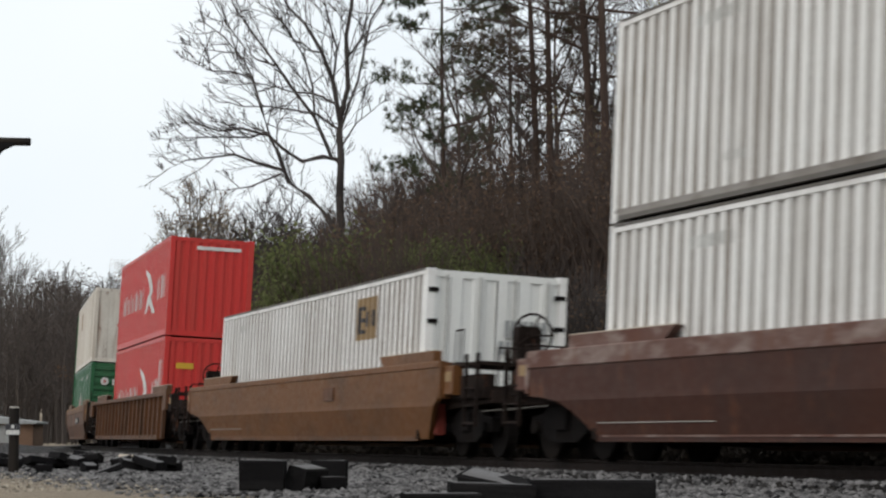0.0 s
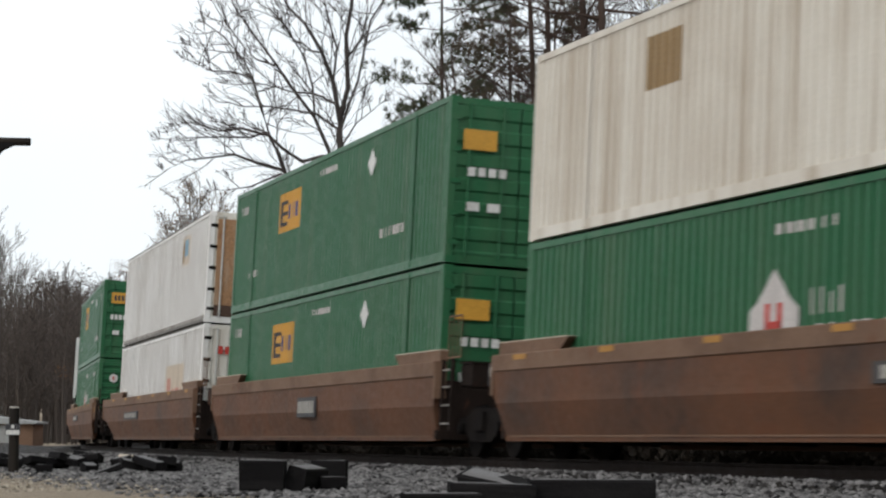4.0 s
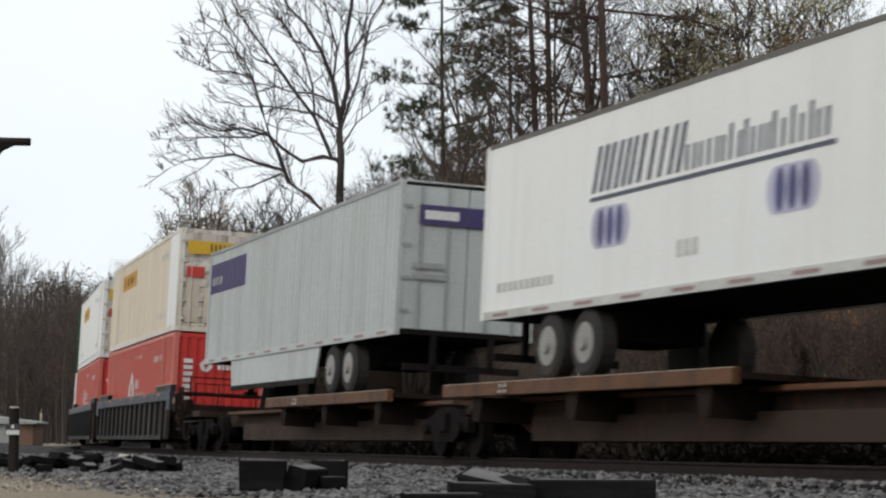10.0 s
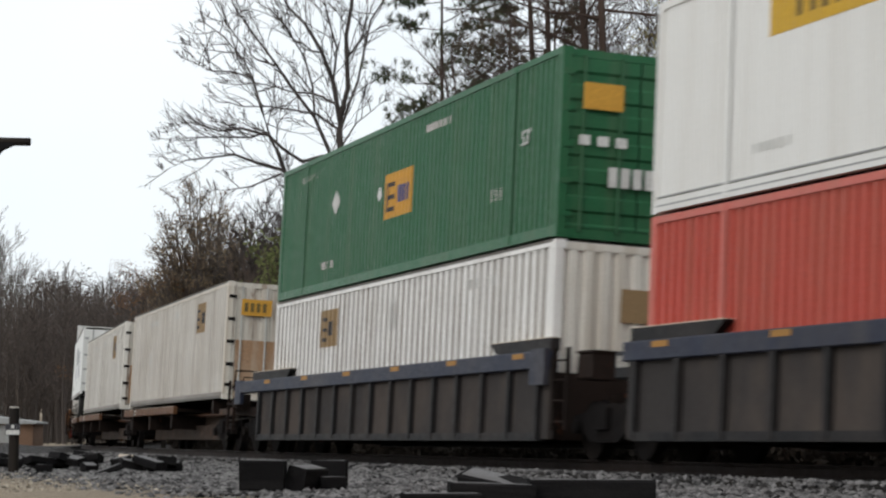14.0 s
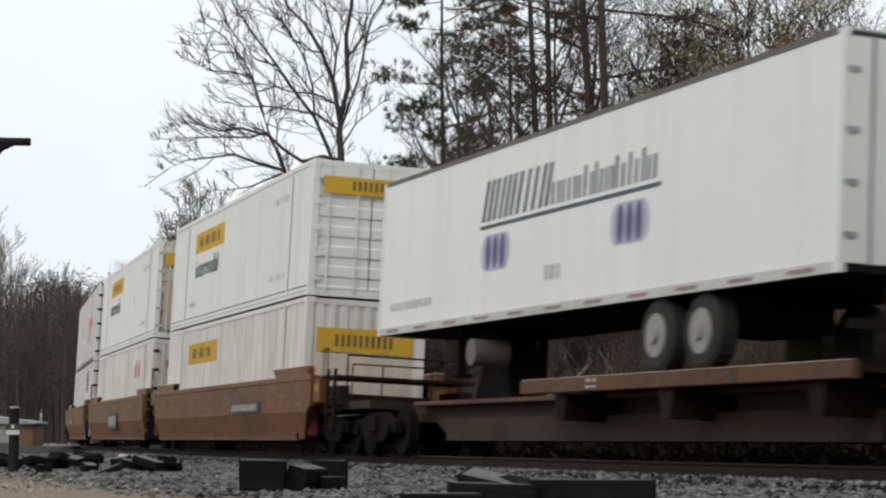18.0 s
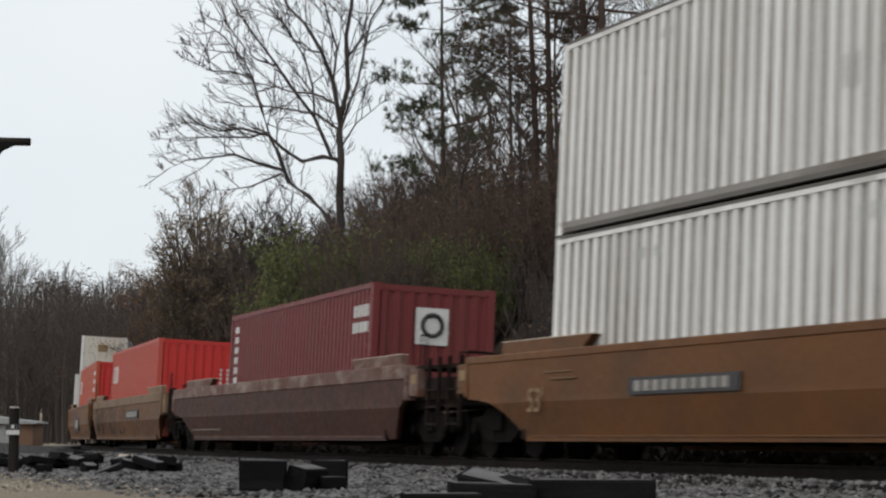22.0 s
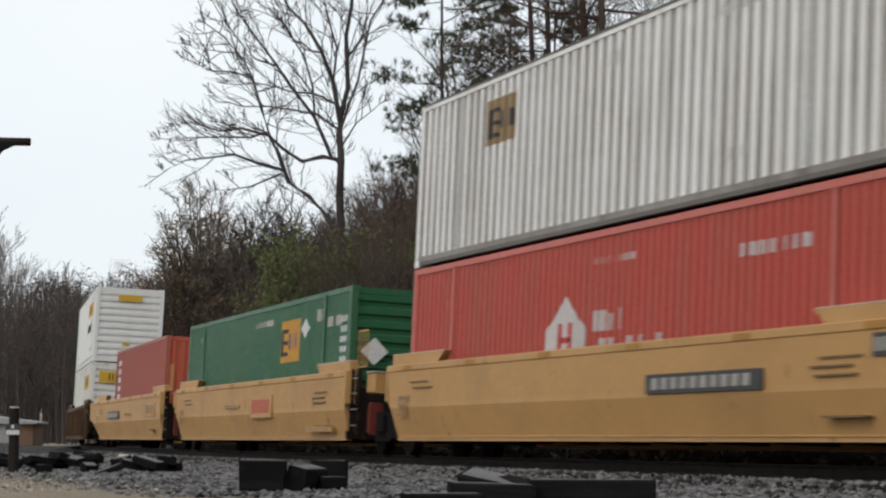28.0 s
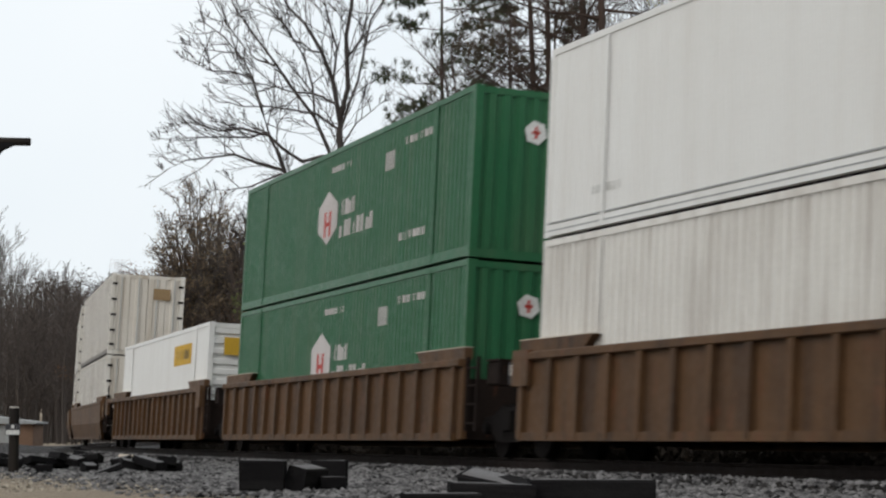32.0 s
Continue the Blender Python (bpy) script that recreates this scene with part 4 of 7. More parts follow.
    if mark53:  # small stencils, unreadable
        for x0, za in ((xf - 2.0, 1.16), (xf - 2.2, 1.06), (xf - 2.1, 0.96), (xf - 1.9, 0.50), (xr + 0.9, 1.22), (xr + 1.1, 1.12)):
            part("stencil", Shape().box(x0, x0 + 0.9, y - 0.001, y + 0.10 * (za < 0.8) + 0.03, za, za + 0.025), M["stencil"], w)
    if line:  # reflective line low on the flank
        part("reflective_line", Shape().box(xr + 0.1, xr + 3.4, -1.432, -1.40, z0 + 0.215, z0 + 0.228), M["mark_dull"], w, "thin pale reflective line")
    if dots:  # reflective strips along the top
        strip = Shape().box(-0.22, 0.22, -1.553, -1.544, top - 0.10, top - 0.02).mesh("reflector", M[dots])
        for i in range(6):
            part("reflector", strip, None, w, "faded reflective strip", at=pose(xr + 0.8 + (xf - xr - 1.6) * i / 5, 0, 0))
    if mark53:
        lettering(w, "53'", xr + 0.35, -1.535, 0.66, 0.5, "mark_brown")
    return w


def lettering(parent, text, x, y, z, size, mat):
    """Readable characters, standing on the near side at height z."""
    cu = bpy.data.curves.new("lettering", "FONT")
    cu.body, cu.size, cu.extrude = text, size, 0.003
    tmp = bpy.data.objects.new("lettering_curve", cu)
    scene.collection.objects.link(tmp)
    bpy.context.view_layer.update()
    me = bpy.data.meshes.new_from_object(tmp.evaluated_get(bpy.context.evaluated_depsgraph_get()))
    bpy.data.objects.remove(tmp)
    me.materials.clear()
    me.materials.append(M[mat])
    return part("lettering", me, None, parent, at=pose(x, y - 0.006, z, 90, 0, 0))


def scrawl(parent, x0, x1, strokes, seed, z0=0.45, z1=1.35):
    """Thin dark painted strokes in loops along the near flank of a well wagon."""
    r = random.Random(seed)
    for _ in range(strokes):
        sh, n = Shape(), r.randint(14, 26)
        x, z = r.uniform(x0, x1), r.uniform(z0 + 0.2, z1 - 0.15)
        a, turn, run, width = r.uniform(0, 6.28), r.choice((-1, 1)) * r.uniform(0.2, 0.55), r.uniform(0.04, 0.10), r.uniform(0.04, 0.085)
        rows_ = []
        for i in range(n):
            a += turn * r.uniform(0.4, 1.4)
            if r.random() < 0.15:
                turn = -turn
            x, z = x + math.cos(a) * run * 0.8, min(z1, max(z0, z + math.sin(a) * run))
            y = -1.506 - 0.03 * (z - 0.77) / 0.68 if z > 0.77 else -1.507 + 0.14 * (0.77 - z) / 0.5
            rows_.append((x, y, z))
        for i in range(n):
            p, d = Vector(rows_[i]), Vector(rows_[min(i + 1, n - 1)]) - Vector(rows_[max(i - 1, 0)])
            s_ = Vector((-d.z, 0, d.x + 1e-4)).normalized() * width / 2
            sh.v += [tuple(p - s_), tuple(p + s_)]
        sh.f = [(2 * i, 2 * i + 2, 2 * i + 3, 2 * i + 1) for i in range(n - 1)]
        part("scrawl", sh, M["scrawl"], parent)


# ---- markings that many containers share ----
def yellow_panel(b, x0, x1, z0, z1, second=False, faded=False):
    p = b.mark("name_panel", x0, x1, z0, z1, "amber" if faded else "yellow", "yellow name panel with dark lettering")
    d = x1 - x0
    b.bars(x0 + d * 0.14, x1 - d * 0.14, z0 + (z1 - z0) * 0.27, z1 - (z1 - z0) * 0.25, 10, "mark_umber", 0.5, uneven=0.2)
    if second:
        lettering(b.ob, "intermodal", b.hx - x1 + d * 0.05, -b.hy, z0 - 0.64, 0.68, "mark_green")
    return p


def square_panel(b, x0, x1, z0, z1, worn=False):
    b.mark("logo_panel", x0, x1, z0, z1, "mark_brown" if worn else "amber", "faded square logo panel" if worn else "amber square logo panel")
    d, e = x1 - x0, z1 - z0
    for k in (0.15, 0.42, 0.70):
        b.mark("lettering_bar", x0 + d * 0.62, x1 - d * 0.08, z0 + e * k, z0 + e * (k + 0.10), "mark_dark", lift=0.008)
    b.mark("lettering_bar", x1 - d * 0.14, x1 - d * 0.08, z0 + e * 0.15, z0 + e * 0.80, "mark_dark", lift=0.009)
    b.bars(x0 + d * 0.10, x0 + d * 0.56, z0 + e * 0.30, z0 + e * 0.68, 3, "mark_blue" if not worn else "mark_dark", 0.4, lift=0.008)


def house_logo(b, x0, x1, z0, z1, mat="mark_soft", core="mark_red", round_=False):
    """A house-shaped emblem with two rows of unreadable lettering before it."""
    w, e = x1 - x0, z1 - z0
    hx0, y = x1 - w * 0.40, -b.hy + 0.004
    mid = (hx0 + x1) / 2
    if round_:
        outline = [(hx0, z0 + e * 0.28), (hx0, z0 + e * 0.72), (mid, z1), (x1, z0 + e * 0.72), (x1, z0 + e * 0.28), (mid, z0)]
    else:
        outline = [(hx0, z0), (hx0, z0 + e * 0.55), (hx0 + w * 0.07, z0 + e * 0.66), (mid, z1), (x1 - w * 0.07, z0 + e * 0.66), (x1, z0 + e * 0.55), (x1, z0)]
    em = part("emblem", Shape().add([(b.hx - x, y, z) for x, z in outline], [tuple(range(len(outline)))]), M[mat], b.ob, "white house-shaped emblem")
    for xa, xb, za, zb in ((0.13, 0.17, 0.14, 0.62), (0.23, 0.27, 0.14, 0.62), (0.13, 0.27, 0.34, 0.42)):
        part("emblem_bar", Shape().box(b.hx - hx0 - w * xb, b.hx - hx0 - w * xa, y - 0.006, y - 0.002, z0 + e * za, z0 + e * zb), M[core], em)
    b.bars(x0 + w * 0.26, hx0 - w * 0.05, z0 + e * 0.46, z0 + e * 0.74, 4, mat, 0.45, uneven=0.2)
    b.bars(x0 - w * 0.10, hx0 - w * 0.03, z0 + e * 0.06, z0 + e * 0.36, 8, mat, 0.45, uneven=0.3)


def numbers(b, mat="mark_white", rows=((2.3, 4.2, 2.45, 2.60),), n=9):
    for x0, x1, z0, z1 in rows:
        b.bars(x0, x1, z0, z1, n, "mark_soft" if mat == "mark_white" else mat, 0.5)


def diamond(b, x0, x1, z0, z1, mat="mark_white"):
    xm, zm = b.hx - (x0 + x1) / 2, (z0 + z1) / 2
    y = -b.hy + 0.002
    sh = Shape().add([(xm, y, z0), (b.hx - x0, y, zm), (xm, y, z1), (b.hx - x1, y, zm)], [(0, 1, 2, 3)])
    part("placard", sh, M[mat], b.ob, "white diamond placard")


def door_bands(b, panel=True, red=False, soil=0):
    """Yellow name band and patches on a door end."""
    hy = b.hy
    if panel:
        b.end_mark("name_band", -hy + 0.22, hy - 0.22, 2.15, 2.52, "yellow", "yellow name band with dark lettering", 0.05)
        b.end_bars(-0.45, 0.75, 2.24, 2.44, 10, "mark_umber", 0.5, 0.06)
    if red:
        b.end_mark("placard", -hy + 0.22, -hy + 0.72, 1.50, 1.80, "mark_red", "dark red placard", 0.045)
    for i in range(soil):
        b.end_mark("soiled_patch", -hy + 0.25 + 0.5 * i, -hy + 0.62 + 0.5 * i, 0.25, 1.6 - 0.35 * (i % 2), "mark_tan", "rusty soiled patch", 0.003)


def container(label, head, z, length, style, mat, **kw):
    b = Box(label, length, style, mat, **kw)
    put(b.ob, head - length / 2, z)
    return b


LOW, HIGH = 0.36, 3.265
FT53, FT40 = 16.15, 12.19

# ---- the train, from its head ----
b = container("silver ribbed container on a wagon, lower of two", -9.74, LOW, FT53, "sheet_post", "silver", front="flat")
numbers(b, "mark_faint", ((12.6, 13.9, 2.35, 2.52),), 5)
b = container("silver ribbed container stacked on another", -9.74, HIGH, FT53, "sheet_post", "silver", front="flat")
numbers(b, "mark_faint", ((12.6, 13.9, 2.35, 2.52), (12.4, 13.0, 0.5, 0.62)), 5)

b = container("white ribbed container alone in a well wagon", -33.4, LOW, FT53, "sheet_post", "silver", front="doors", end_mat="white")
square_panel(b, 3.0, 4.35, 1.78, 2.58, worn=True)
numbers(b, "mark_faint", ((13.0, 14.3, 2.4, 2.55), (7.5, 8.6, 2.4, 2.52), (7.4, 8.0, 0.9, 1.3)), 5)
b.end_bars(0.15, 0.95, 1.75, 2.05, 7, "mark_grey", 0.3, 0.05)
b.end_bars(0.05, 0.95, 1.45, 1.68, 7, "mark_grey", 0.3, 0.05)

for z in (LOW, HIGH):
    b = container("bright red corrugated container with white bird emblem", -59.05, z, FT40, "iso", "red", front="ribs")
    zz = 0.0 if z == HIGH else -0.18
    b.bars(5.6, 11.3, 1.10 + zz, 1.72 + zz, 15, "mark_soft", 0.58, lift=0.005, uneven=0.2)
    b.bars(0.6, 2.5, 1.15 + zz, 1.85 + zz, 5, "mark_soft", 0.6, lift=0.005, uneven=0.1)
    wing = Shape()
    y = -b.hy + 0.006
    outline = ((5.35, 2.28), (4.27, 2.04), (3.66, 1.7), (3.53, 1.48), (3.88, 1.32), (2.75, 0.8), (3.29, 0.78), (4.22, 1.15), (4.81, 0.87), (5.13, 0.86), (4.61, 1.36), (4.14, 1.51), (4.48, 1.81), (5.29, 2.13))
    wing.add([(b.hx - x, y, zq + zz) for x, zq in outline], [tuple(range(len(outline)))])
    part("bird_emblem", wing, M["mark_white"], b.ob, "white bird emblem")
    if z == HIGH:
        b.end_mark("name_strip", -0.45, 0.85, 2.52, 2.62, "mark_white", "white lettering strip", 0.012)
    else:
        b.end_mark("placard", -0.85, -0.35, 1.95, 2.12, "yellow", "small yellow placard", 0.012)
        b.end_mark("placard", 0.1, 0.35, 1.80, 1.92, "yellow", "small yellow placard", 0.012)
        b.end_bars(0.72, 0.95, 0.75, 2.1, 2, "mark_white", 0.3, 0.012)
        b.bars(0.30, 1.1, 0.7, 2.2, 2, "mark_white", 0.6, lift=0.005)

b = container("green corrugated container, lower of two", -80.9, LOW, FT53, "domestic", "green", front="slats")
house_logo(b, 6.4, 9.3, 0.85, 1.95)
numbers(b, "mark_white", ((2.2, 3.9, 2.3, 2.45), (7.3, 8.8, 2.35, 2.48), (3.9, 4.5, 2.2, 2.4)), 6)
b.end_hexagon(-0.750, 2.150, 0.168, 0.055)
b.end_bars(-0.45, 0.05, 2.02, 2.25, 5, "mark_white", 0.3, 0.055)
b.end_bars(-0.2, 0.6, 1.3, 1.36, 1, "mark_white", 0.1, 0.055)
b = container("dirty white container stacked on a green one", -80.9, HIGH, FT53, "domestic", "white_old", front="flat", end_mat="white_rusty")
b.mark("logo_panel", 11.4, 12.45, 1.75, 2.5, "mark_brown", "faded square logo panel")
b.end_mark("logo_panel", -0.35, 0.25, 2.2, 2.5, "mark_brown", "faded logo panel", 0.012)
for y0 in (-0.35, 0.1):
    b.end_mark("patch", y0, y0 + 0.33, 0.55, 1.0, "mark_tan", "pale patch", 0.012)
b.end_mark("rust_streak", 0.66, 0.74, 0.15, 1.75, "mark_brown", "rust streak", 0.010)
b.end_mark("patch", -0.4, -0.15, 1.4, 1.5, "mark_red", "small red label", 0.012)

for z in (LOW, HIGH):
    b = container("green corrugated container with amber square logo", -100.8, z, FT53, "domestic", "green", front="doors_ribbed")
    square_panel(b, 10.1, 11.85, 1.55, 2.42)
    diamond(b, 4.4, 4.95, 2.0, 2.55)
    numbers(b, "mark_white", ((7.2, 8.6, 2.45, 2.57), (2.4, 4.0, 0.75, 0.92), (13.6, 14.6, 0.75, 0.9), (14.9, 15.6, 2.3, 2.5)), 6)
    b.end_mark("logo_panel", -1.05, -0.45, 1.95, 2.3, "amber", "amber logo panel", 0.05)
    b.end_bars(-0.95, -0.2, 1.5, 1.65, 4, "mark_white", 0.3, 0.05)
    b.end_bars(-0.95, -0.2, 0.9, 1.05, 2, "mark_white", 0.4, 0.05)

b = container("silver ribbed container with weathered red logo patch", -120.3, LOW, FT53, "sheet_post", "silver", front="doors", end_mat="silver_old")
b.mark("logo_patch", 3.0, 6.15, 0.9, 1.95, "mark_tan", "weathered logo patch")
b.bars(3.2, 5.0, 0.95, 1.3, 4, "mark_pink", 0.4, lift=0.008)
b.bars(5.2, 5.9, 0.95, 1.6, 2, "mark_pink", 0.4, lift=0.008)
numbers(b, "mark_faint", ((12.6, 13.9, 2.4, 2.55),), 5)
b.end_bars(-0.9, -0.2, 2.1, 2.3, 4, "mark_red", 0.3, 0.05)
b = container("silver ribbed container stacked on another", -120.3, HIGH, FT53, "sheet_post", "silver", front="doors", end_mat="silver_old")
b.mark("logo_panel", 3.25, 4.5, 1.75, 2.55, "mark_tan", "weathered square logo panel")
b.mark("logo_core", 3.55, 4.0, 2.0, 2.45, "mark_sky", lift=0.008)
b.mark("logo_core", 4.05, 4.35, 1.85, 2.4, "mark_brown", lift=0.007)
numbers(b, "mark_faint", ((12.6, 13.9, 2.4, 2.55), (7.8, 8.4, 1.2, 1.5)), 5)
b.end_mark("rust_patch", -1.08, -0.03, 0.45, 2.68, "rust_orange", "rust-stained door", 0.004)
b.end_mark("rust_patch", -1.08, 0.2, 0.16, 0.45, "rust_dark", "dark rust along the sill", 0.006)

b = container("green corrugated container with white house emblem", -144.84, LOW, FT53, "domestic", "green", front="slats")
house_logo(b, 6.3, 9.2, 0.9, 1.95)
numbers(b, "mark_white", ((2.2, 3.9, 2.3, 2.45), (7.3, 8.8, 2.35, 2.48)), 6)
b.end_hexagon(-0.750, 2.150, 0.168, 0.055)
b.end_bars(-0.45, 0.15, 2.02, 2.25, 5, "mark_white", 0.3, 0.055)
b = container("green corrugated container with amber square logo", -144.84, HIGH, FT53, "domestic", "green", front="doors_ribbed")
square_panel(b, 10.05, 11.85, 1.55, 2.45)
diamond(b, 4.35, 5.0, 2.0, 2.5)
numbers(b, "mark_white", ((7.2, 8.6, 2.45, 2.57), (2.4, 4.0, 0.75, 0.92), (13.6, 14.6, 0.75, 0.9)), 6)
lettering(b.ob, "53'", b.hx - 1.6, -b.hy, 2.15, 0.34, "mark_white")
b.end_mark("logo_panel", -1.0, -0.35, 2.0, 2.4, "amber", "amber logo panel", 0.05)
b.end_bars(-0.9, -0.38, 2.1, 2.3, 4, "mark_dark", 0.3, 0.06)
b.end_bars(-1.0, -0.1, 1.4, 1.58, 6, "mark_white", 0.3, 0.05)
b.end_bars(0.35, 0.8, 1.95, 2.3, 1, "mark_white", 0.1, 0.05)
b.end_bars(0.35, 0.7, 1.35, 1.58, 1, "amber", 0.1, 0.05)
b.end_bars(0.7, 1.1, 0.75, 1.0, 1, "mark_white", 0.1, 0.05)
b.end_bars(-0.9, -0.1, 0.85, 1.0, 2, "mark_white", 0.4, 0.05)

# ---- road trailers on spine wagons ----
def tyre(parent, x, y, z, r=0.5, w=0.28):
    sh = Shape()
    sh.tube((0, -w / 2, 0), (0, -w / 2 + 0.05, 0), r * 0.86, r, 22).tube((0, -w / 2 + 0.05, 0), (0, w / 2, 0), r, r, 22)
    t = part("wheel", sh, M["rubber"], parent, "black truck tyre", at=pose(x, y, z))
    rim = Shape().tube((0, -w / 2 - 0.012, 0), (0, -w / 2 + 0.02, 0), r * 0.58, r * 0.64, 18).tube((0, -w / 2 - 0.06, 0), (0, -w / 2, 0), r * 0.22, r * 0.26, 12)
    part("rim", rim, M["alloy"], t, "dusty pale wheel rim")
    return t


def trailer(label, front, length, mat, nose_ahead, style="smooth", h=2.82, base=2.15, skirt=False, reefer=False, axle=3.2, group="road trailers on the train"):
    tr = thing("road_trailer", label, "trailer", group)
    hx, hy = length / 2, 1.30
    m = M[mat]
    pitch, depth = (0.30, 0.024) if style == "ribbed" else (1.2, 0.003)
    for sign in (-1, 1):
        part("side_panel", sheet(-hx + 0.05, hx - 0.05, 0.12, h - 0.06, sign * hy, sign, pitch, depth), m, tr)
        part("bottom_rail", Shape().box(-hx, hx, *sorted((sign * (hy - 0.06), sign * (hy + 0.015))), 0.0, 0.13), M["mark_faint"] if mat != "grey" else m, tr)
        part("top_rail", Shape().box(-hx, hx, *sorted((sign * (hy - 0.06), sign * (hy + 0.012))), h - 0.07, h), M["rail_dark"] if mat != "grey" else M["mark_grey"], tr)
    part("roof", Shape().box(-hx, hx, -hy + 0.02, hy - 0.02, h - 0.03, h - 0.005), M["mark_faint"], tr)
    part("floor", Shape().box(-hx, hx, -hy + 0.05, hy - 0.05, 0.02, 0.14), M["iron"], tr)
    strip = Shape().box(-0.3, 0.3, -hy - 0.022, -hy - 0.014, 0.04, 0.09).mesh("reflector", M["mark_strip"])
    for i in range(11):
        part("reflector", strip, None, tr, at=pose(-hx + 0.8 + (length - 1.6) * i / 10, 0, 0))
    nose, tail = (1, -1) if nose_ahead else (-1, 1)
    xn = nose * hx
    post = Shape().box(-0.05, 0.05, -0.05, 0.05, 0, h - 0.02).mesh("corner_post", m)
    for sx in (-1, 1):
        for sy in (-1, 1):
            part("corner_post", post, None, tr, at=pose(sx * (hx - 0.02), sy * (hy - 0.03), 0))
    part("nose_wall", Shape().chamfered(*sorted((xn - nose * 0.08, xn)), -hy + 0.05, hy - 0.05, 0.0, h - 0.02, 0.03), m, tr)
    if reefer:
        unit = part("cooling_unit", Shape().chamfered(*sorted((xn, xn + nose * 0.36)), -1.0, 1.0, 0.75, 1.42, 0.05), m, tr, "white lower housing of a cooling unit")
        part("grille", Shape().chamfered(*sorted((xn, xn + nose * 0.34)), -1.04, 1.04, 1.42, h - 0.08, 0.05), M["black"], unit, "black grille")
        part("bumper", Shape().chamfered(*sorted((xn, xn + nose * 0.40)), -0.98, 0.98, 0.48, 0.75, 0.04), M["mark_grey"], unit)
        part("lower_box", Shape().chamfered(*sorted((xn, xn + nose * 0.45)), -0.8, 0.8, 0.2, 0.48, 0.04), M["black"], unit)
    # rear doors
    xt = tail * hx
    for sy in (-1, 1):
        y0, y1 = sorted((sy * 0.01, sy * (hy - 0.08)))
        d = part("door", Shape().box(*sorted((xt - tail * 0.06, xt + tail * 0.01)), y0, y1, 0.12, h - 0.1), m, tr)
        for f in (0.3, 0.7):
            part("locking_rod", Shape().tube((xt + tail * 0.035, sy * f * hy, 0.1), (xt + tail * 0.035, sy * f * hy, h - 0.1), 0.018, 0.018, 6), M["mark_grey"], d)
        for z in (0.4, 1.0, 1.6, 2.3):
            part("hinge", Shape().box(*sorted((xt + tail * 0.005, xt + tail * 0.03)), *sorted((sy * (hy - 0.22), sy * (hy - 0.04))), z, z + 0.07), M["mark_grey"], d)
    part("underride_guard", Shape().box(*sorted((xt - tail * 0.1, xt)), -1.1, 1.1, -0.62, -0.50).box(*sorted((xt - tail * 0.1, xt)), -0.6, -0.5, -0.6, 0.02).box(*sorted((xt - tail * 0.1, xt)), 0.5, 0.6, -0.6, 0.02), M["iron"], tr)
    # running gear
    ax = xt - tail * axle
    part("suspension", Shape().box(*sorted((ax - 0.9, ax + 0.9)), -0.55, 0.55, -0.45, 0.02), M["iron"], tr)
    for k in (-0.65, 0.65):
        for sy in (-1, 1):
            tyre(tr, ax + k, sy * 1.12, -0.50) if sy < 0 else part("wheel", Shape().tube((0, -0.14, 0), (0, 0.14, 0), 0.5, 0.5, 16), M["rubber"], tr, at=pose(ax + k, 1.12, -0.50))
    lg = Shape()
    xl = xn - nose * 2.9
    for sy in (-1, 1):
        lg.box(xl - 0.07, xl + 0.07, sy * 0.75 - 0.07, sy * 0.75 + 0.07, -0.75, 0.02).box(xl - 0.16, xl + 0.16, sy * 0.75 - 0.14, sy * 0.75 + 0.14, -0.80, -0.73)
    part("landing_gear", lg, M["iron"], tr)
    tank = Shape().tube((xl - nose * 1.65, -1.22, -0.45), (xl - nose * 1.65, -0.6, -0.45), 0.22, 0.22, 18)
    part("fuel_tank" if reefer else "spare_wheel", tank, M["rail_dark"], tr, "round grey metal tank" if reefer else "grey spare wheel")
    if skirt:
        a, c = sorted((ax - tail * 1.5, xl))
        part("side_skirt", Shape().extrude([(a + 0.15, -0.62), (c - 0.3, -0.62), (c, 0.0), (a, 0.0)], -1.28, -1.24), M["grey"], tr, "pale grey aerodynamic side skirt")
        part("skirt_edge", Shape().box(a + 0.15, c - 0.3, -1.285, -1.235, -0.74, -0.62), M["black"], tr)
    put(tr, front - length / 2, base)
    return tr, hx, hy


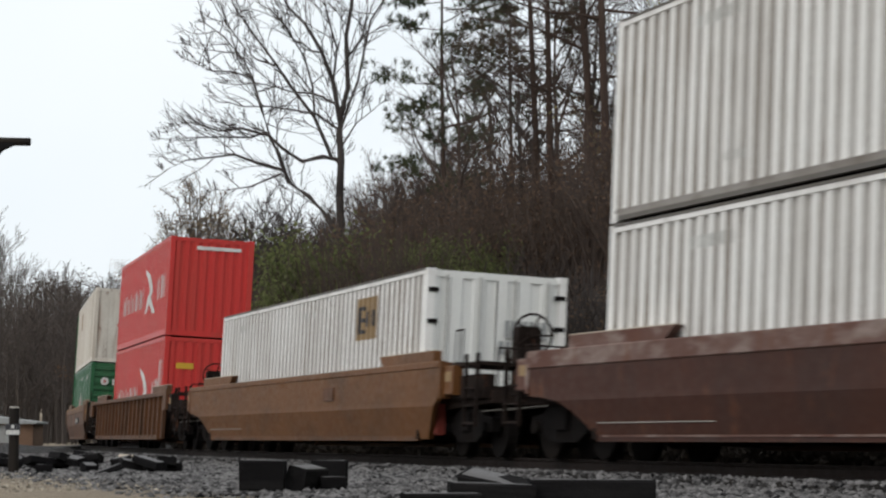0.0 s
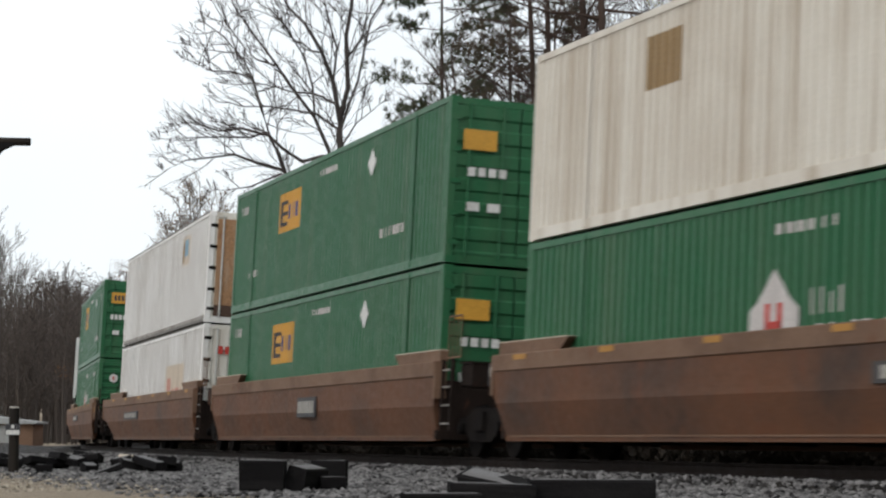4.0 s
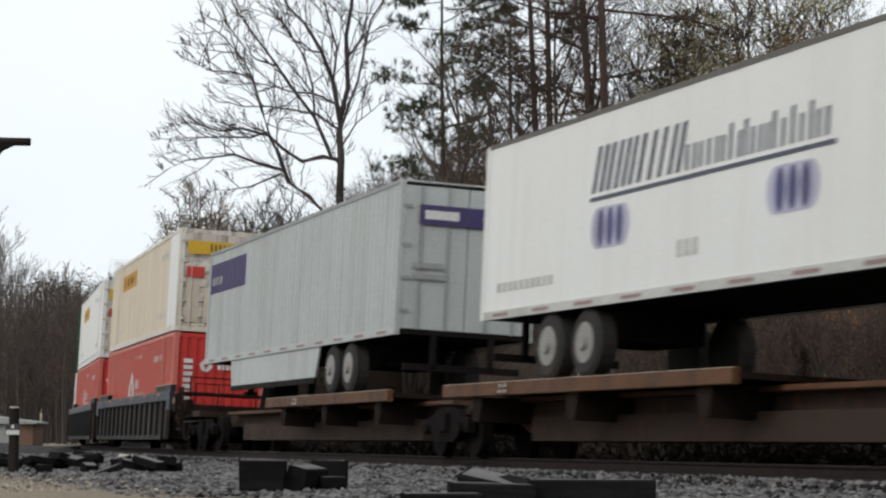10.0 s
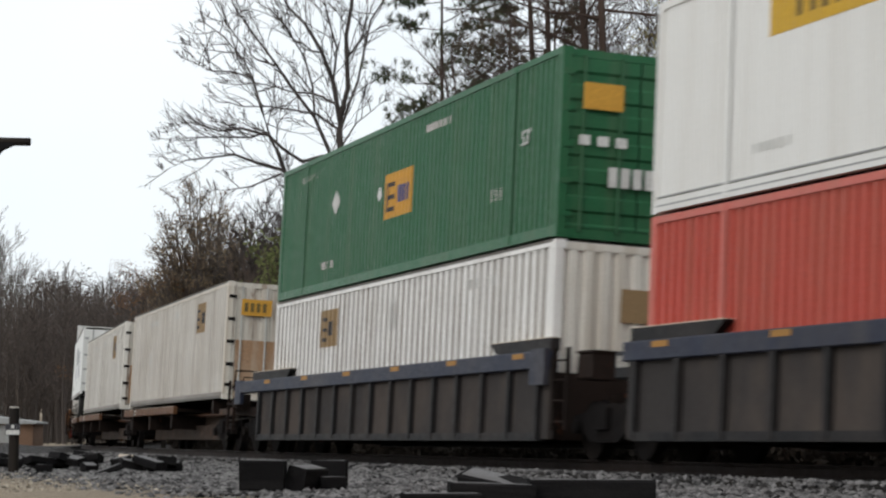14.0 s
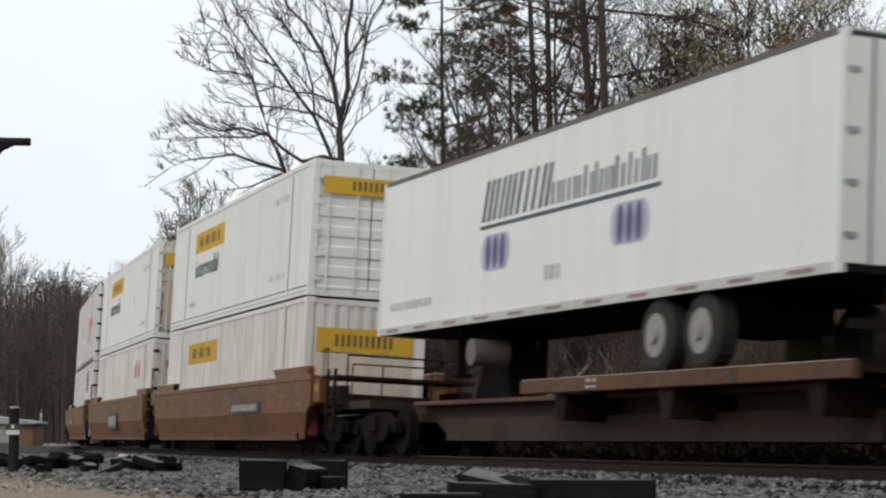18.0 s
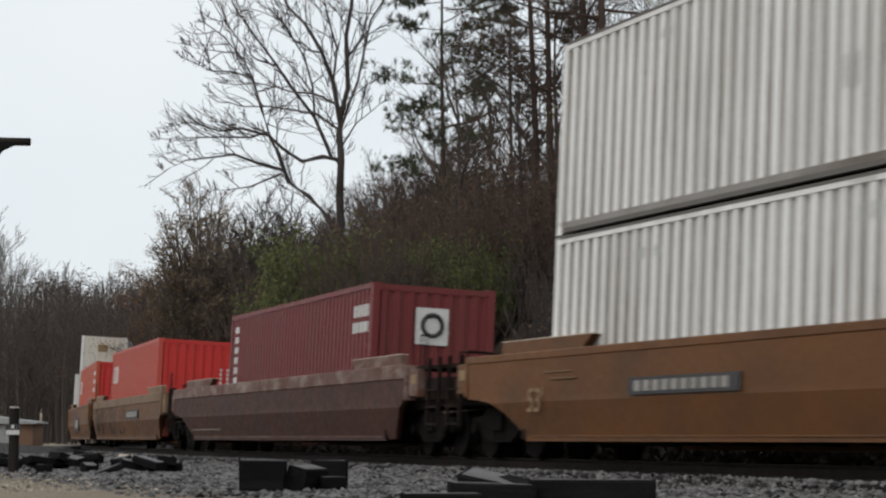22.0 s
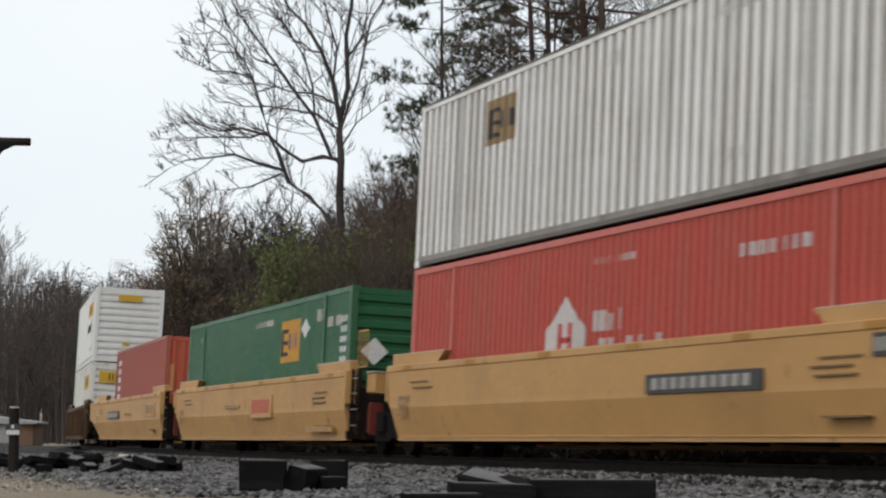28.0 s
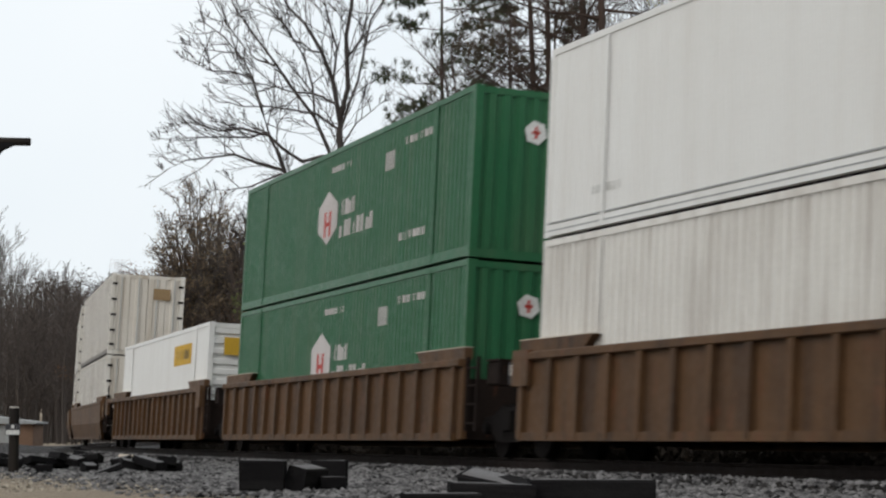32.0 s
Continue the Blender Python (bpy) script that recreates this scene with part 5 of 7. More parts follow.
def trailer_marks(tr, hx, hy, off=0.0, scale=1.0):
    """Dark slanted lettering bars, a line and two groups of blue rings."""
    y = -hy - 0.004
    sh = Shape()
    x_l, x_r = hx - 11.9 - off, hx - 5.3 - off  # from the tail of the word to its head
    rr = random.Random(4)
    x = x_l
    while x < x_r - 0.2:  # plain bars for two words, the first tall and slanted
        first = x < x_l + (x_r - x_l) * 0.42
        hh, lean, w = (0.66, 0.20, 0.13) if first else (rr.choice((0.34, 0.34, 0.46)), 0.02, 0.09)
        sh.add([(x, y, 1.62), (x + w, y, 1.62), (x + w + lean, y, 1.62 + hh), (x + lean, y, 1.62 + hh)], [(0, 1, 2, 3)])
        x += rr.uniform(0.21, 0.33) if first else rr.uniform(0.15, 0.23)
    sh.box(x_l - 0.05, x_r, y - 0.002, y + 0.002, 1.50, 1.56)
    part("lettering_bar", sh, M["mark_slate"], tr)
    for c in (hx - 11.25 - off, hx - 6.25 - off):
        ring = []
        for a in range(24):
            t_ = 0.2618 * a
            ring.append((c + (0.38 if math.cos(t_) > 0 else -0.38) + 0.24 * math.cos(t_), y, 1.10 + 0.30 * math.sin(t_)))
        g = part("ring_emblem", Shape().add(ring, [tuple(range(24))]), M["mark_lavender"], tr, "overlapping lavender and blue rings")
        for i in (-1, 0, 1):
            lens = [(c + i * 0.30 + 0.12 * math.cos(0.31416 * a), y - 0.002, 1.10 + 0.27 * math.sin(0.31416 * a)) for a in range(20)]
            part("ring_core", Shape().add(lens, [tuple(range(20))]), M["mark_blue"], g)
    nb = Shape()
    for i in range(10):
        nb.box(-hx + 0.6 + 0.22 * i, -hx + 0.75 + 0.22 * i, y - 0.002, y + 0.002, 0.42, 0.56)
    for i in range(3):
        nb.box(hx - 9.2 + 0.22 * i - off, hx - 9.05 + 0.22 * i - off, y - 0.002, y + 0.002, 0.50, 0.72)
    part("lettering_bar", nb, M["mark_faint"], tr)


tr, hx, hy = trailer("white refrigerated road trailer with black cooling unit", -166.0, 17.0, "white", True, reefer=True)
trailer_marks(tr, hx, hy)
tr, hx, hy = trailer("white refrigerated road trailer behind another", -184.2, 17.0, "white", True, reefer=True)
trailer_marks(tr, hx, hy, 1.1)
tr, hx, hy = trailer("pale grey ribbed road trailer with dark blue name panel", -205.6, 16.5, "grey", False, style="ribbed", skirt=True, axle=3.8)
part("name_panel", sheet(-hx + 0.1, -hx + 4.0, 1.75, 2.5, -hy, -1, 0.30, 0.024, 0.006), M["mark_violet"], tr, "dark violet name panel")
nb = Shape()
for i in range(4):
    nb.box(-hx + 0.4 + 0.3 * i, -hx + 0.6 + 0.3 * i, -hy - 0.016, -hy - 0.010, 1.95, 2.15)
part("lettering_bar", nb, M["mark_grey"], tr)
part("name_panel", Shape().box(hx + 0.055, hx + 0.062, -0.95, 0.95, 2.02, 2.38), M["mark_violet"], tr, "dark violet name panel")
part("lettering_bar", Shape().box(hx + 0.055, hx + 0.060, -1.05, -0.45, 1.22, 1.32).box(hx + 0.055, hx + 0.060, -1.05, -0.35, 1.02, 1.12), M["mark_grey"], tr)
part("lettering_bar", Shape().box(hx + 0.063, hx + 0.068, -0.85, -0.2, 2.12, 2.28), M["mark_white"], tr)
tr, hx, hy = trailer("white road trailer with its doors ahead", -326.8, 16.2, "white", False, axle=4.05)
trailer_marks(tr, hx, hy, -0.7)
nb = Shape()
for i in range(5):
    nb.box(hx + 0.055, hx + 0.062, -0.4 + 0.28 * i, -0.2 + 0.28 * i, 2.3, 2.5)
part("lettering_bar", nb, M["mark_blue"], tr)


def spine_wagon(label, xr, xf, first=False, last=False, deck=(0, 0), hitch=0.0, pedestals=()):
    """A spine unit between two bogies; local x = 0 in its middle; a deck that carries the wheels."""
    w = thing("spine_wagon", label, "wagon", "wagons of the train")
    part("spine_beam", Shape().extrude([(xr, 0.62), (xr + 1.4, 0.62), (xr + 2.3, 0.30), (xf - 2.3, 0.30), (xf - 1.4, 0.62), (xf, 0.62), (xf, 0.92), (xr, 0.92)], -0.38, 0.38), M["spine_dust"], w, "dusty central beam")
    part("side_channel", Shape().box(xr + 2.6, xf - 2.6, -0.62, -0.40, 0.28, 0.66), M["spine_dust"], w)
    part("top_flange", Shape().chamfered(xr + 0.9, xf - 0.9, -0.66, 0.66, 0.90, 0.98, 0.015), M["car_brown"], w, "brown top flange")
    d0, d1 = deck
    part("deck", Shape().box(d0, d1, -1.30, 1.30, 1.02, 1.10), M["car_grime"], w, "worn steel wheel deck")
    for sy in (-1, 1):
        edge = part("deck_edge", Shape().chamfered(d0, d1, *sorted((sy * 1.29, sy * 1.40)), 0.94, 1.15, 0.015), M["car_rib"], w, "ochre-brown deck edge")
        # deck edge is topped with a thin paler strip
        part("worn_edge", Shape().box(d0 + 0.05, d1 - 0.05, *sorted((sy * 1.30, sy * 1.395)), 1.15, 1.156), M["mark_tan"], edge, "thin pale upper edge")
    arm = Shape().extrude([(-0.12, 0.55), (0.12, 0.55), (0.22, 0.94), (-0.22, 0.94)], -1.3, 1.3).mesh("cross_arm", M["car_grime"])
    for x in (d0 + 1.3, (d0 + d1) / 2, d1 - 0.9):
        part("cross_arm", arm, None, w, at=pose(x, 0, 0))
    bolt = Shape().tube((0, -1.42, 0), (0, -1.39, 0), 0.03, 0.03, 6).mesh("bolt_head", M["mark_faint"])
    for dx in (-0.1, 0.1):
        for z in (1.0, 1.09):
            part("bolt_head", bolt, None, w, at=pose(d0 + 2.6 + dx, 0, z))
    decks = hitch != 0.0
    if decks:  # hitch that carries the trailer's nose
        part("hitch", Shape().extrude([(hitch - 1.0, 0.92), (hitch + 0.8, 0.92), (hitch + 0.3, 2.05), (hitch - 0.3, 2.05)], -0.3, 0.3), M["iron"], w)
        part("hitch_plate", Shape().box(hitch - 0.6, hitch + 0.5, -0.5, 0.5, 2.05, 2.13), M["iron"], w)
    else:
        for x in pedestals:
            part("pedestal", Shape().box(x - 0.14, x + 0.14, -1.22, 1.22, 0.90, 1.23), M["car_grime"], w)
    bogie(w, xf)
    if last:
        bogie(w, xr)
    for end, x, sgn in ((first, xf, 1), (last, xr, -1)):
        if end:
            part("end_platform", Shape().box(min(x, x + sgn * 1.7), max(x, x + sgn * 1.7), -1.2, 1.2, 0.85, 1.0), M["spine_dust"], w)
            part("coupler", Shape().box(min(x + sgn * 1.5, x + sgn * 2.1), max(x + sgn * 1.5, x + sgn * 2.1), -0.13, 0.13, 0.70, 0.96), M["iron"], w)
            part("handrail", Shape().tube((x + sgn * 1.6, -1.15, 0.95), (x + sgn * 1.6, -1.15, 1.9), 0.02, 0.02, 6).tube((x + sgn * 1.6, -1.15, 1.9), (x + sgn * 1.6, 1.15, 1.9), 0.02, 0.02, 6)
                 .tube((x + sgn * 1.6, 1.15, 0.95), (x + sgn * 1.6, 1.15, 1.9), 0.02, 0.02, 6), M["car_grime"], w)
    return w


def spine(front, rear, label, deck, hitch=0.0, **kw):
    mid = (front + rear) / 2
    put(spine_wagon(label, rear - mid, front - mid, deck=(deck[0] - mid, deck[1] - mid), hitch=hitch - mid if hitch else 0.0, **kw), mid, 0)


spine(-166.6, -184.0, "grimy brown spine wagon under a white trailer", (-183.6, -173.9), -169.0, first=True)
spine(-184.0, -203.2, "grimy brown spine wagon under a white trailer", (-202.6, -192.7), -187.3)
spine(-203.2, -222.9, "grimy brown spine wagon under a grey trailer", (-214.9, -205.6), -219.2, last=True)
spine(-288.6, -305.4, "grimy brown spine wagon under a white container", (-304.6, -294.6), first=True, pedestals=(-7.0, 7.5))
spine(-305.4, -324.3, "grimy brown spine wagon under a white container", (-323.5, -313.5), pedestals=(-7.7, 8.0))
spine(-324.3, -343.6, "grimy brown spine wagon under a white trailer", (-335.8, -326.3), -339.6, last=True)

# ---- tan, white and red containers on blue wagons ----
b = container("faded red corrugated container with white house emblem", -227.1, LOW, FT53, "iso53", "rosered", front="ribs", end_mat="red", trim="rose_pale")
house_logo(b, 6.4, 9.9, 0.95, 2.05)
numbers(b, "mark_white", ((2.5, 4.3, 2.15, 2.32), (7.2, 8.6, 2.38, 2.48)), 7)
b.end_hexagon(-0.375, 1.975, 0.189, 0.012)
b.end_bars(-0.05, 0.65, 1.88, 2.02, 6, "mark_white", 0.3, 0.012)
b.end_bars(-1.0, -0.75, 0.8, 2.2, 8, "mark_white", 0.35, 0.012, upright=False)
b = container("cream container with yellow name panel stacked on a red one", -227.1, HIGH, FT53, "domestic", "tan", front="doors_ribbed", end_mat="white_rusty", trim="white_old")
part("front_panel", Shape().box(b.hx - 1.93, b.hx - 0.14, -b.hy + 0.004, -b.hy + 0.03, 0.19, b.h - 0.11), M["white_dull"], b.ob, "smooth white panel next to the doors")
yellow_panel(b, 9.55, 13.35, 1.90, 2.42, faded=True)
numbers(b, "mark_faint", ((2.2, 3.8, 2.2, 2.36), (2.3, 4.0, 0.5, 0.64), (12.6, 13.6, 0.5, 0.62)), 6)
door_bands(b, red=True, soil=3)

b = container("faded red corrugated container with white house emblem", -247.2, LOW, FT53, "iso53", "rosered", front="ribs", end_mat="red", trim="rose_pale")
house_logo(b, 6.5, 9.9, 0.95, 2.05)
numbers(b, "mark_white", ((2.5, 4.3, 2.15, 2.32), (7.2, 8.6, 2.38, 2.48)), 7)
b.end_hexagon(-0.825, 2.050, 0.189, 0.012)
b.end_bars(-0.5, 0.1, 1.98, 2.12, 6, "mark_white", 0.3, 0.012)
b.end_bars(-1.05, -0.6, 0.95, 1.25, 4, "mark_white", 0.3, 0.012)
b = container("white container with yellow name panel stacked on a red one", -247.2, HIGH, FT53, "smooth", "white_dull", front="doors_ribbed", end_mat="white_rusty")
yellow_panel(b, 9.35, 13.2, 1.90, 2.43)
numbers(b, "mark_faint", ((2.2, 3.8, 2.2, 2.36), (2.3, 4.0, 0.5, 0.64), (12.6, 13.6, 0.5, 0.62), (4.2, 5.6, 2.35, 2.48)), 6)
door_bands(b, red=True, soil=1)

b = container("silver ribbed container under a green one", -266.5, LOW, FT53, "sheet_post", "silver", front="ribs", end_mat="silver_old")
square_panel(b, 11.35, 12.6, 1.75, 2.5, worn=True)
numbers(b, "mark_faint", ((2.5, 3.8, 2.35, 2.52), (7.5, 8.0, 1.9, 2.4)), 5)
b.end_mark("logo_panel", -0.2, 0.5, 1.7, 2.2, "mark_brown", "worn logo panel", 0.012)
b = container("green container with amber square logo stacked on silver", -266.5, HIGH, FT53, "domestic", "green", front="doors_ribbed")
square_panel(b, 7.0, 8.65, 1.08, 1.92)
diamond(b, 11.6, 12.2, 1.5, 2.0)
diamond(b, 8.8, 9.1, 1.45, 1.75)
numbers(b, "mark_white", ((5.0, 6.4, 2.42, 2.55), (2.4, 3.0, 0.8, 1.0), (12.0, 12.9, 0.45, 0.6), (13.4, 14.6, 2.42, 2.55)), 6)
lettering(b.ob, "53'", b.hx - 1.6, -b.hy, 1.55, 0.34, "mark_white")
b.end_mark("logo_panel", -0.95, -0.30, 1.95, 2.35, "amber", "amber logo panel", 0.05)
b.end_bars(-0.5, 0.3, 0.8, 1.1, 4, "mark_white", 0.3, 0.05)
b.end_bars(-1.0, -0.1, 1.4, 1.55, 3, "mark_white", 0.4, 0.05)

# ---- two white containers on spine wagons ----
for front, mat in ((-287.9, "white_old"), (-306.6, "silver_old")):
    b = container("soiled white ribbed container on a spine wagon", front, 1.24, FT53, "sheet_post", mat, front="doors", end_mat="white_rusty")
    square_panel(b, 3.1, 4.45, 1.78, 2.55, worn=True)
    numbers(b, "mark_faint", ((11.0, 13.0, 2.35, 2.5), (7.4, 8.0, 2.35, 2.55), (12.2, 12.6, 1.2, 1.6)), 4)
    b.mark("vertical_post", 2.15, 2.25, 0.2, 2.75, "mark_faint")
    b.end_mark("logo_panel", -0.95, -0.2, 2.05, 2.45, "amber", "amber logo panel", 0.05)
    b.end_bars(-0.88, -0.28, 2.14, 2.36, 4, "mark_umber", 0.4, 0.06)
    b.end_mark("rust_patch", -1.05, 1.0, 0.2, 1.45, "rust_orange", "rusty lower doors", 0.004)

# ---- white stacks on ochre wagons ----
b = container("white container with yellow name panel, lower of two", -348.2, LOW, FT53, "domestic", "white_grimy", front="ribs")
yellow_panel(b, 9.36, 13.2, 1.86, 2.40)
b.end_mark("name_band", -1.05, 1.05, 1.75, 2.25, "yellow", "yellow name band with dark lettering", 0.012)
b.end_bars(-0.65, 0.65, 1.87, 2.12, 10, "mark_umber", 0.5, 0.02)
b.end_mark("soiled_band", -1.05, 1.05, 0.9, 1.7, "mark_tan", "soiled band", 0.010)
b = container("clean white container with yellow name panel, upper of two", -348.2, HIGH, FT53, "smooth", "white_dull", front="doors_ribbed")
yellow_panel(b, 9.35, 13.05, 1.90, 2.44, second=True)
numbers(b, "mark_faint", ((2.2, 3.8, 2.2, 2.36), (2.3, 4.0, 0.5, 0.64), (12.6, 13.6, 0.5, 0.62)), 6)
door_bands(b)
b.end_mark("placard", 0.55, 0.92, 0.6, 1.0, "yellow", "yellow placard", 0.05)

b = container("white ribbed container with red emblem, lower of two", -367.6, LOW, FT53, "domestic", "white_grimy", front="doors")
b.bars(3.1, 4.5, 1.80, 2.35, 5, "mark_pink", 0.4, lift=0.006, uneven=0.3)
numbers(b, "mark_faint", ((1.0, 1.8, 1.6, 2.5),), 3)
b.end_bars(-0.9, -0.1, 2.05, 2.25, 5, "mark_pink", 0.3, 0.05)
b = container("white container with yellow name panel and rusty doors", -367.6, HIGH, FT53, "smooth", "white_dull", front="doors_ribbed", end_mat="white_rusty")
yellow_panel(b, 9.4, 13.15, 1.95, 2.48, second=True)
numbers(b, "mark_faint", ((2.2, 3.8, 2.2, 2.36), (2.3, 4.0, 0.5, 0.64), (5.5, 5.9, 1.3, 1.6)), 6)
door_bands(b, soil=2)
b.end_mark("rust_streak", -0.62, -0.38, 0.3, 1.9, "rust_dark", "dark rust streak", 0.012)

b = container("silver ribbed container, lower of two", -386.8, LOW, FT53, "sheet_post", "silver", front="doors", end_mat="silver_old")
square_panel(b, 3.3, 4.65, 1.75, 2.6, worn=True)
numbers(b, "mark_faint", ((12.8, 13.6, 2.35, 2.5), (7.4, 8.0, 2.35, 2.55)), 4)
b.end_mark("logo_panel", -0.95, -0.1, 1.9, 2.25, "mark_brown", "worn logo panel", 0.05)
b = container("silver ribbed container with faded red emblem, upper of two", -386.8, HIGH, FT53, "sheet_post", "silver", front="doors", end_mat="tan")
b.mark("logo_patch", 2.7, 6.95, 0.8, 1.95, "mark_tan", "weathered pale patch")
b.bars(2.8, 4.4, 1.45, 1.75, 5, "mark_pink", 0.4, lift=0.008)
b.mark("emblem", 4.5, 5.15, 1.40, 1.90, "mark_pink", lift=0.008)
numbers(b, "mark_faint", ((12.4, 13.2, 2.4, 2.52), (8.0, 8.5, 1.0, 1.4)), 4)
b.end_mark("emblem", -0.9, -0.55, 2.15, 2.45, "mark_red", "faded red emblem", 0.05)
b.end_bars(-0.5, 0.1, 2.2, 2.35, 4, "mark_red", 0.3, 0.05)

# ---- low containers ----
b = container("maroon corrugated container alone in a dark wagon", -412.05, LOW, FT40, "iso", "maroon", front="ribs")
b.mark("name_strip", 0.30, 1.35, 1.95, 2.15, "mark_white", "faded white lettering strip")
b.bars(0.30, 1.35, 2.25, 2.48, 4, "mark_white", 0.45)
for i in range(8):
    b.mark("lettering_bar", 11.35, 11.8, 0.75 + 0.24 * i, 0.90 + 0.24 * i, "mark_white")
b.end_mark("logo_panel", -0.35, 0.30, 1.75, 2.45, "mark_white", "white logo panel with dark ring", 0.012)
ring = Shape()
for k in range(14):
    a0, a1 = 6.2832 * k / 14, 6.2832 * (k + 1) / 14
    ring.tube((b.hx - 0.01, -0.02 + 0.2 * math.cos(a0), 2.12 + 0.2 * math.sin(a0)), (b.hx - 0.01, -0.02 + 0.2 * math.cos(a1), 2.12 + 0.2 * math.sin(a1)), 0.045, 0.045, 5)
part("ring_emblem", ring, M["mark_dark"], b.ob, "dark ring emblem")

for front, mat, label in ((-435.4, "rosered", "red corrugated container alone in an ochre wagon"), (-454.7, "orange", "orange-red corrugated container alone in an ochre wagon")):
    b = container(label, front, LOW, FT40, "iso", mat, front="ribs", end_mat="red")
    b.mark("logo_panel", 10.4, 11.6, 1.80, 2.35, "mark_white", "white square logo")
    b.bars(10.55, 11.45, 1.85, 2.3, 2, mat, 0.75, lift=0.008)
    if mat == "orange":
        for i in range(3):
            b.bars(0.6, 1.6, 2.35 - 0.32 * i, 2.50 - 0.32 * i, 4, "mark_white", 0.4)
    b.end_bars(0.63, 0.70, 0.6, 2.1, 12, "mark_soft", 0.3, 0.012, upright=False)
    b.end_bars(0.83, 0.90, 0.6, 2.1, 12, "mark_soft", 0.3, 0.012, upright=False)

b = container("pale silver ribbed container alone in an ochre wagon", -472.2, LOW, FT53, "sheet_post", "silver", front="flat", end_mat="white")
square_panel(b, 11.45, 12.6, 1.65, 2.52, worn=True)
numbers(b, "mark_faint", ((4.2, 5.6, 2.4, 2.55), (7.8, 8.3, 2.35, 2.5)), 5)

# ---- yellow wagons' load ----
b = container("faded red corrugated container with white house emblem", -495.5, LOW, FT53, "iso53", "rosered", front="ribs", end_mat="red", trim="rose_pale")
house_logo(b, 6.6, 10.2, 0.95, 2.0)
numbers(b, "mark_white", ((2.5, 4.3, 2.15, 2.32), (7.2, 8.6, 2.38, 2.48)), 7)
b.end_hexagon(-0.400, 1.925, 0.168, 0.012)
b.end_bars(-0.1, 0.55, 1.8, 1.95, 6, "mark_white", 0.3, 0.012)
b.end_bars(-0.95, -0.7, 0.8, 2.2, 8, "mark_white", 0.35, 0.012, upright=False)
b = container("silver ribbed container stacked on a red one", -495.5, HIGH, FT53, "sheet_post", "silver", front="flat", end_mat="white_old")
square_panel(b, 11.75, 13.0, 1.75, 2.5, worn=True)
b.mark("vertical_post", 2.5, 2.75, 0.2, 2.75, "mark_faint")
b.mark("vertical_post", 14.1, 14.35, 0.2, 2.75, "mark_faint")
numbers(b, "mark_faint", ((3.6, 5.0, 2.4, 2.55), (4.0, 4.8, 0.5, 0.65), (7.8, 8.3, 2.3, 2.5)), 5)
b.end_mark("logo_panel", -0.35, 0.2, 2.0, 2.4, "mark_brown", "worn amber logo panel", 0.012)
b.end_bars(0.75, 0.95, 1.5, 2.5, 7, "mark_grey", 0.35, 0.012, upright=False)
b.end_bars(-0.2, 0.2, 1.1, 1.25, 3, "mark_red", 0.3, 0.012)
b.end_mark("soiled_patch", -0.6, 0.4, 0.3, 0.75, "mark_tan", "soiled patch", 0.008)

b = container("green container with amber square logo alone in a yellow wagon", -515.4, LOW, FT53, "domestic", "green", front="slats")
square_panel(b, 4.1, 5.8, 1.55, 2.45)
diamond(b, 3.2, 3.95, 2.0, 2.42)
numbers(b, "mark_white", ((0.5, 1.8, 2.15, 2.35), (6.6, 8.4, 2.42, 2.55), (2.1, 2.7, 2.3, 2.55), (14.2, 14.8, 2.35, 2.5)), 8)
lettering(b.ob, "53'", b.hx - 1.7, -b.hy, 1.15, 0.34, "mark_white")
lettering(b.ob, "53'", -b.hx + 0.5, -b.hy, 1.15, 0.34, "mark_white")
dm = Shape().add([(b.hx + 0.03, -0.80, 1.35), (b.hx + 0.03, -0.52, 1.62), (b.hx + 0.03, -0.80, 1.89), (b.hx + 0.03, -1.08, 1.62)], [(0, 1, 2, 3)])
part("placard", dm, M["mark_white"], b.ob, "white diamond placard")
b.end_mark("logo_panel", 0.2, 0.9, 1.8, 2.4, "amber", "amber logo panel", 0.055)
for i in range(7):
    b.mark("lettering_bar", 0.30, 0.48, 1.0 + 0.2 * i, 1.12 + 0.2 * i, "mark_white")
    b.mark("lettering_bar", 0.56, 0.74, 1.0 + 0.2 * i, 1.12 + 0.2 * i, "mark_white")

b = container("faded red corrugated container alone in a yellow wagon", -536.2, LOW, FT40, "iso", "brickred", front="ribs", end_mat="orange")
for i in range(6):
    b.mark("lettering_bar", 10.9, 11.55, 0.95 + 0.28 * i, 1.12 + 0.28 * i, "mark_white")
b.end_bars(0.52, 0.58, 0.6, 2.1, 12, "mark_soft", 0.3, 0.012, upright=False)
b.end_bars(0.77, 0.83, 0.6, 2.1, 12, "mark_soft", 0.3, 0.012, upright=False)

# ---- ribbed ochre wagons' load ----
b = container("grimy white container with yellow name panels, lower of two", -557.8, LOW, FT53, "domestic", "white_grimy", front="slats")
yellow_panel(b, 2.55, 6.2, 1.9, 2.45)
b.end_mark("name_band", -1.0, 1.0, 2.08, 2.52, "yellow", "yellow name band with dark lettering", 0.055)
b.end_bars(-0.65, 0.65, 2.18, 2.42, 10, "mark_umber", 0.5, 0.065)
b = container("clean white container with yellow name panels, upper of two", -557.8, HIGH, FT53, "smooth", "white_dull", front="slats")
yellow_panel(b, 2.45, 6.1, 1.92, 2.45, second=True)
numbers(b, "mark_faint", ((2.3, 4.0, 0.5, 0.64), (13.6, 14.6, 0.5, 0.62), (2.4, 3.6, 2.55, 2.65)), 6)
b.end_mark("name_band", -0.45, 0.45, 2.35, 2.60, "yellow", "small yellow name band", 0.055)
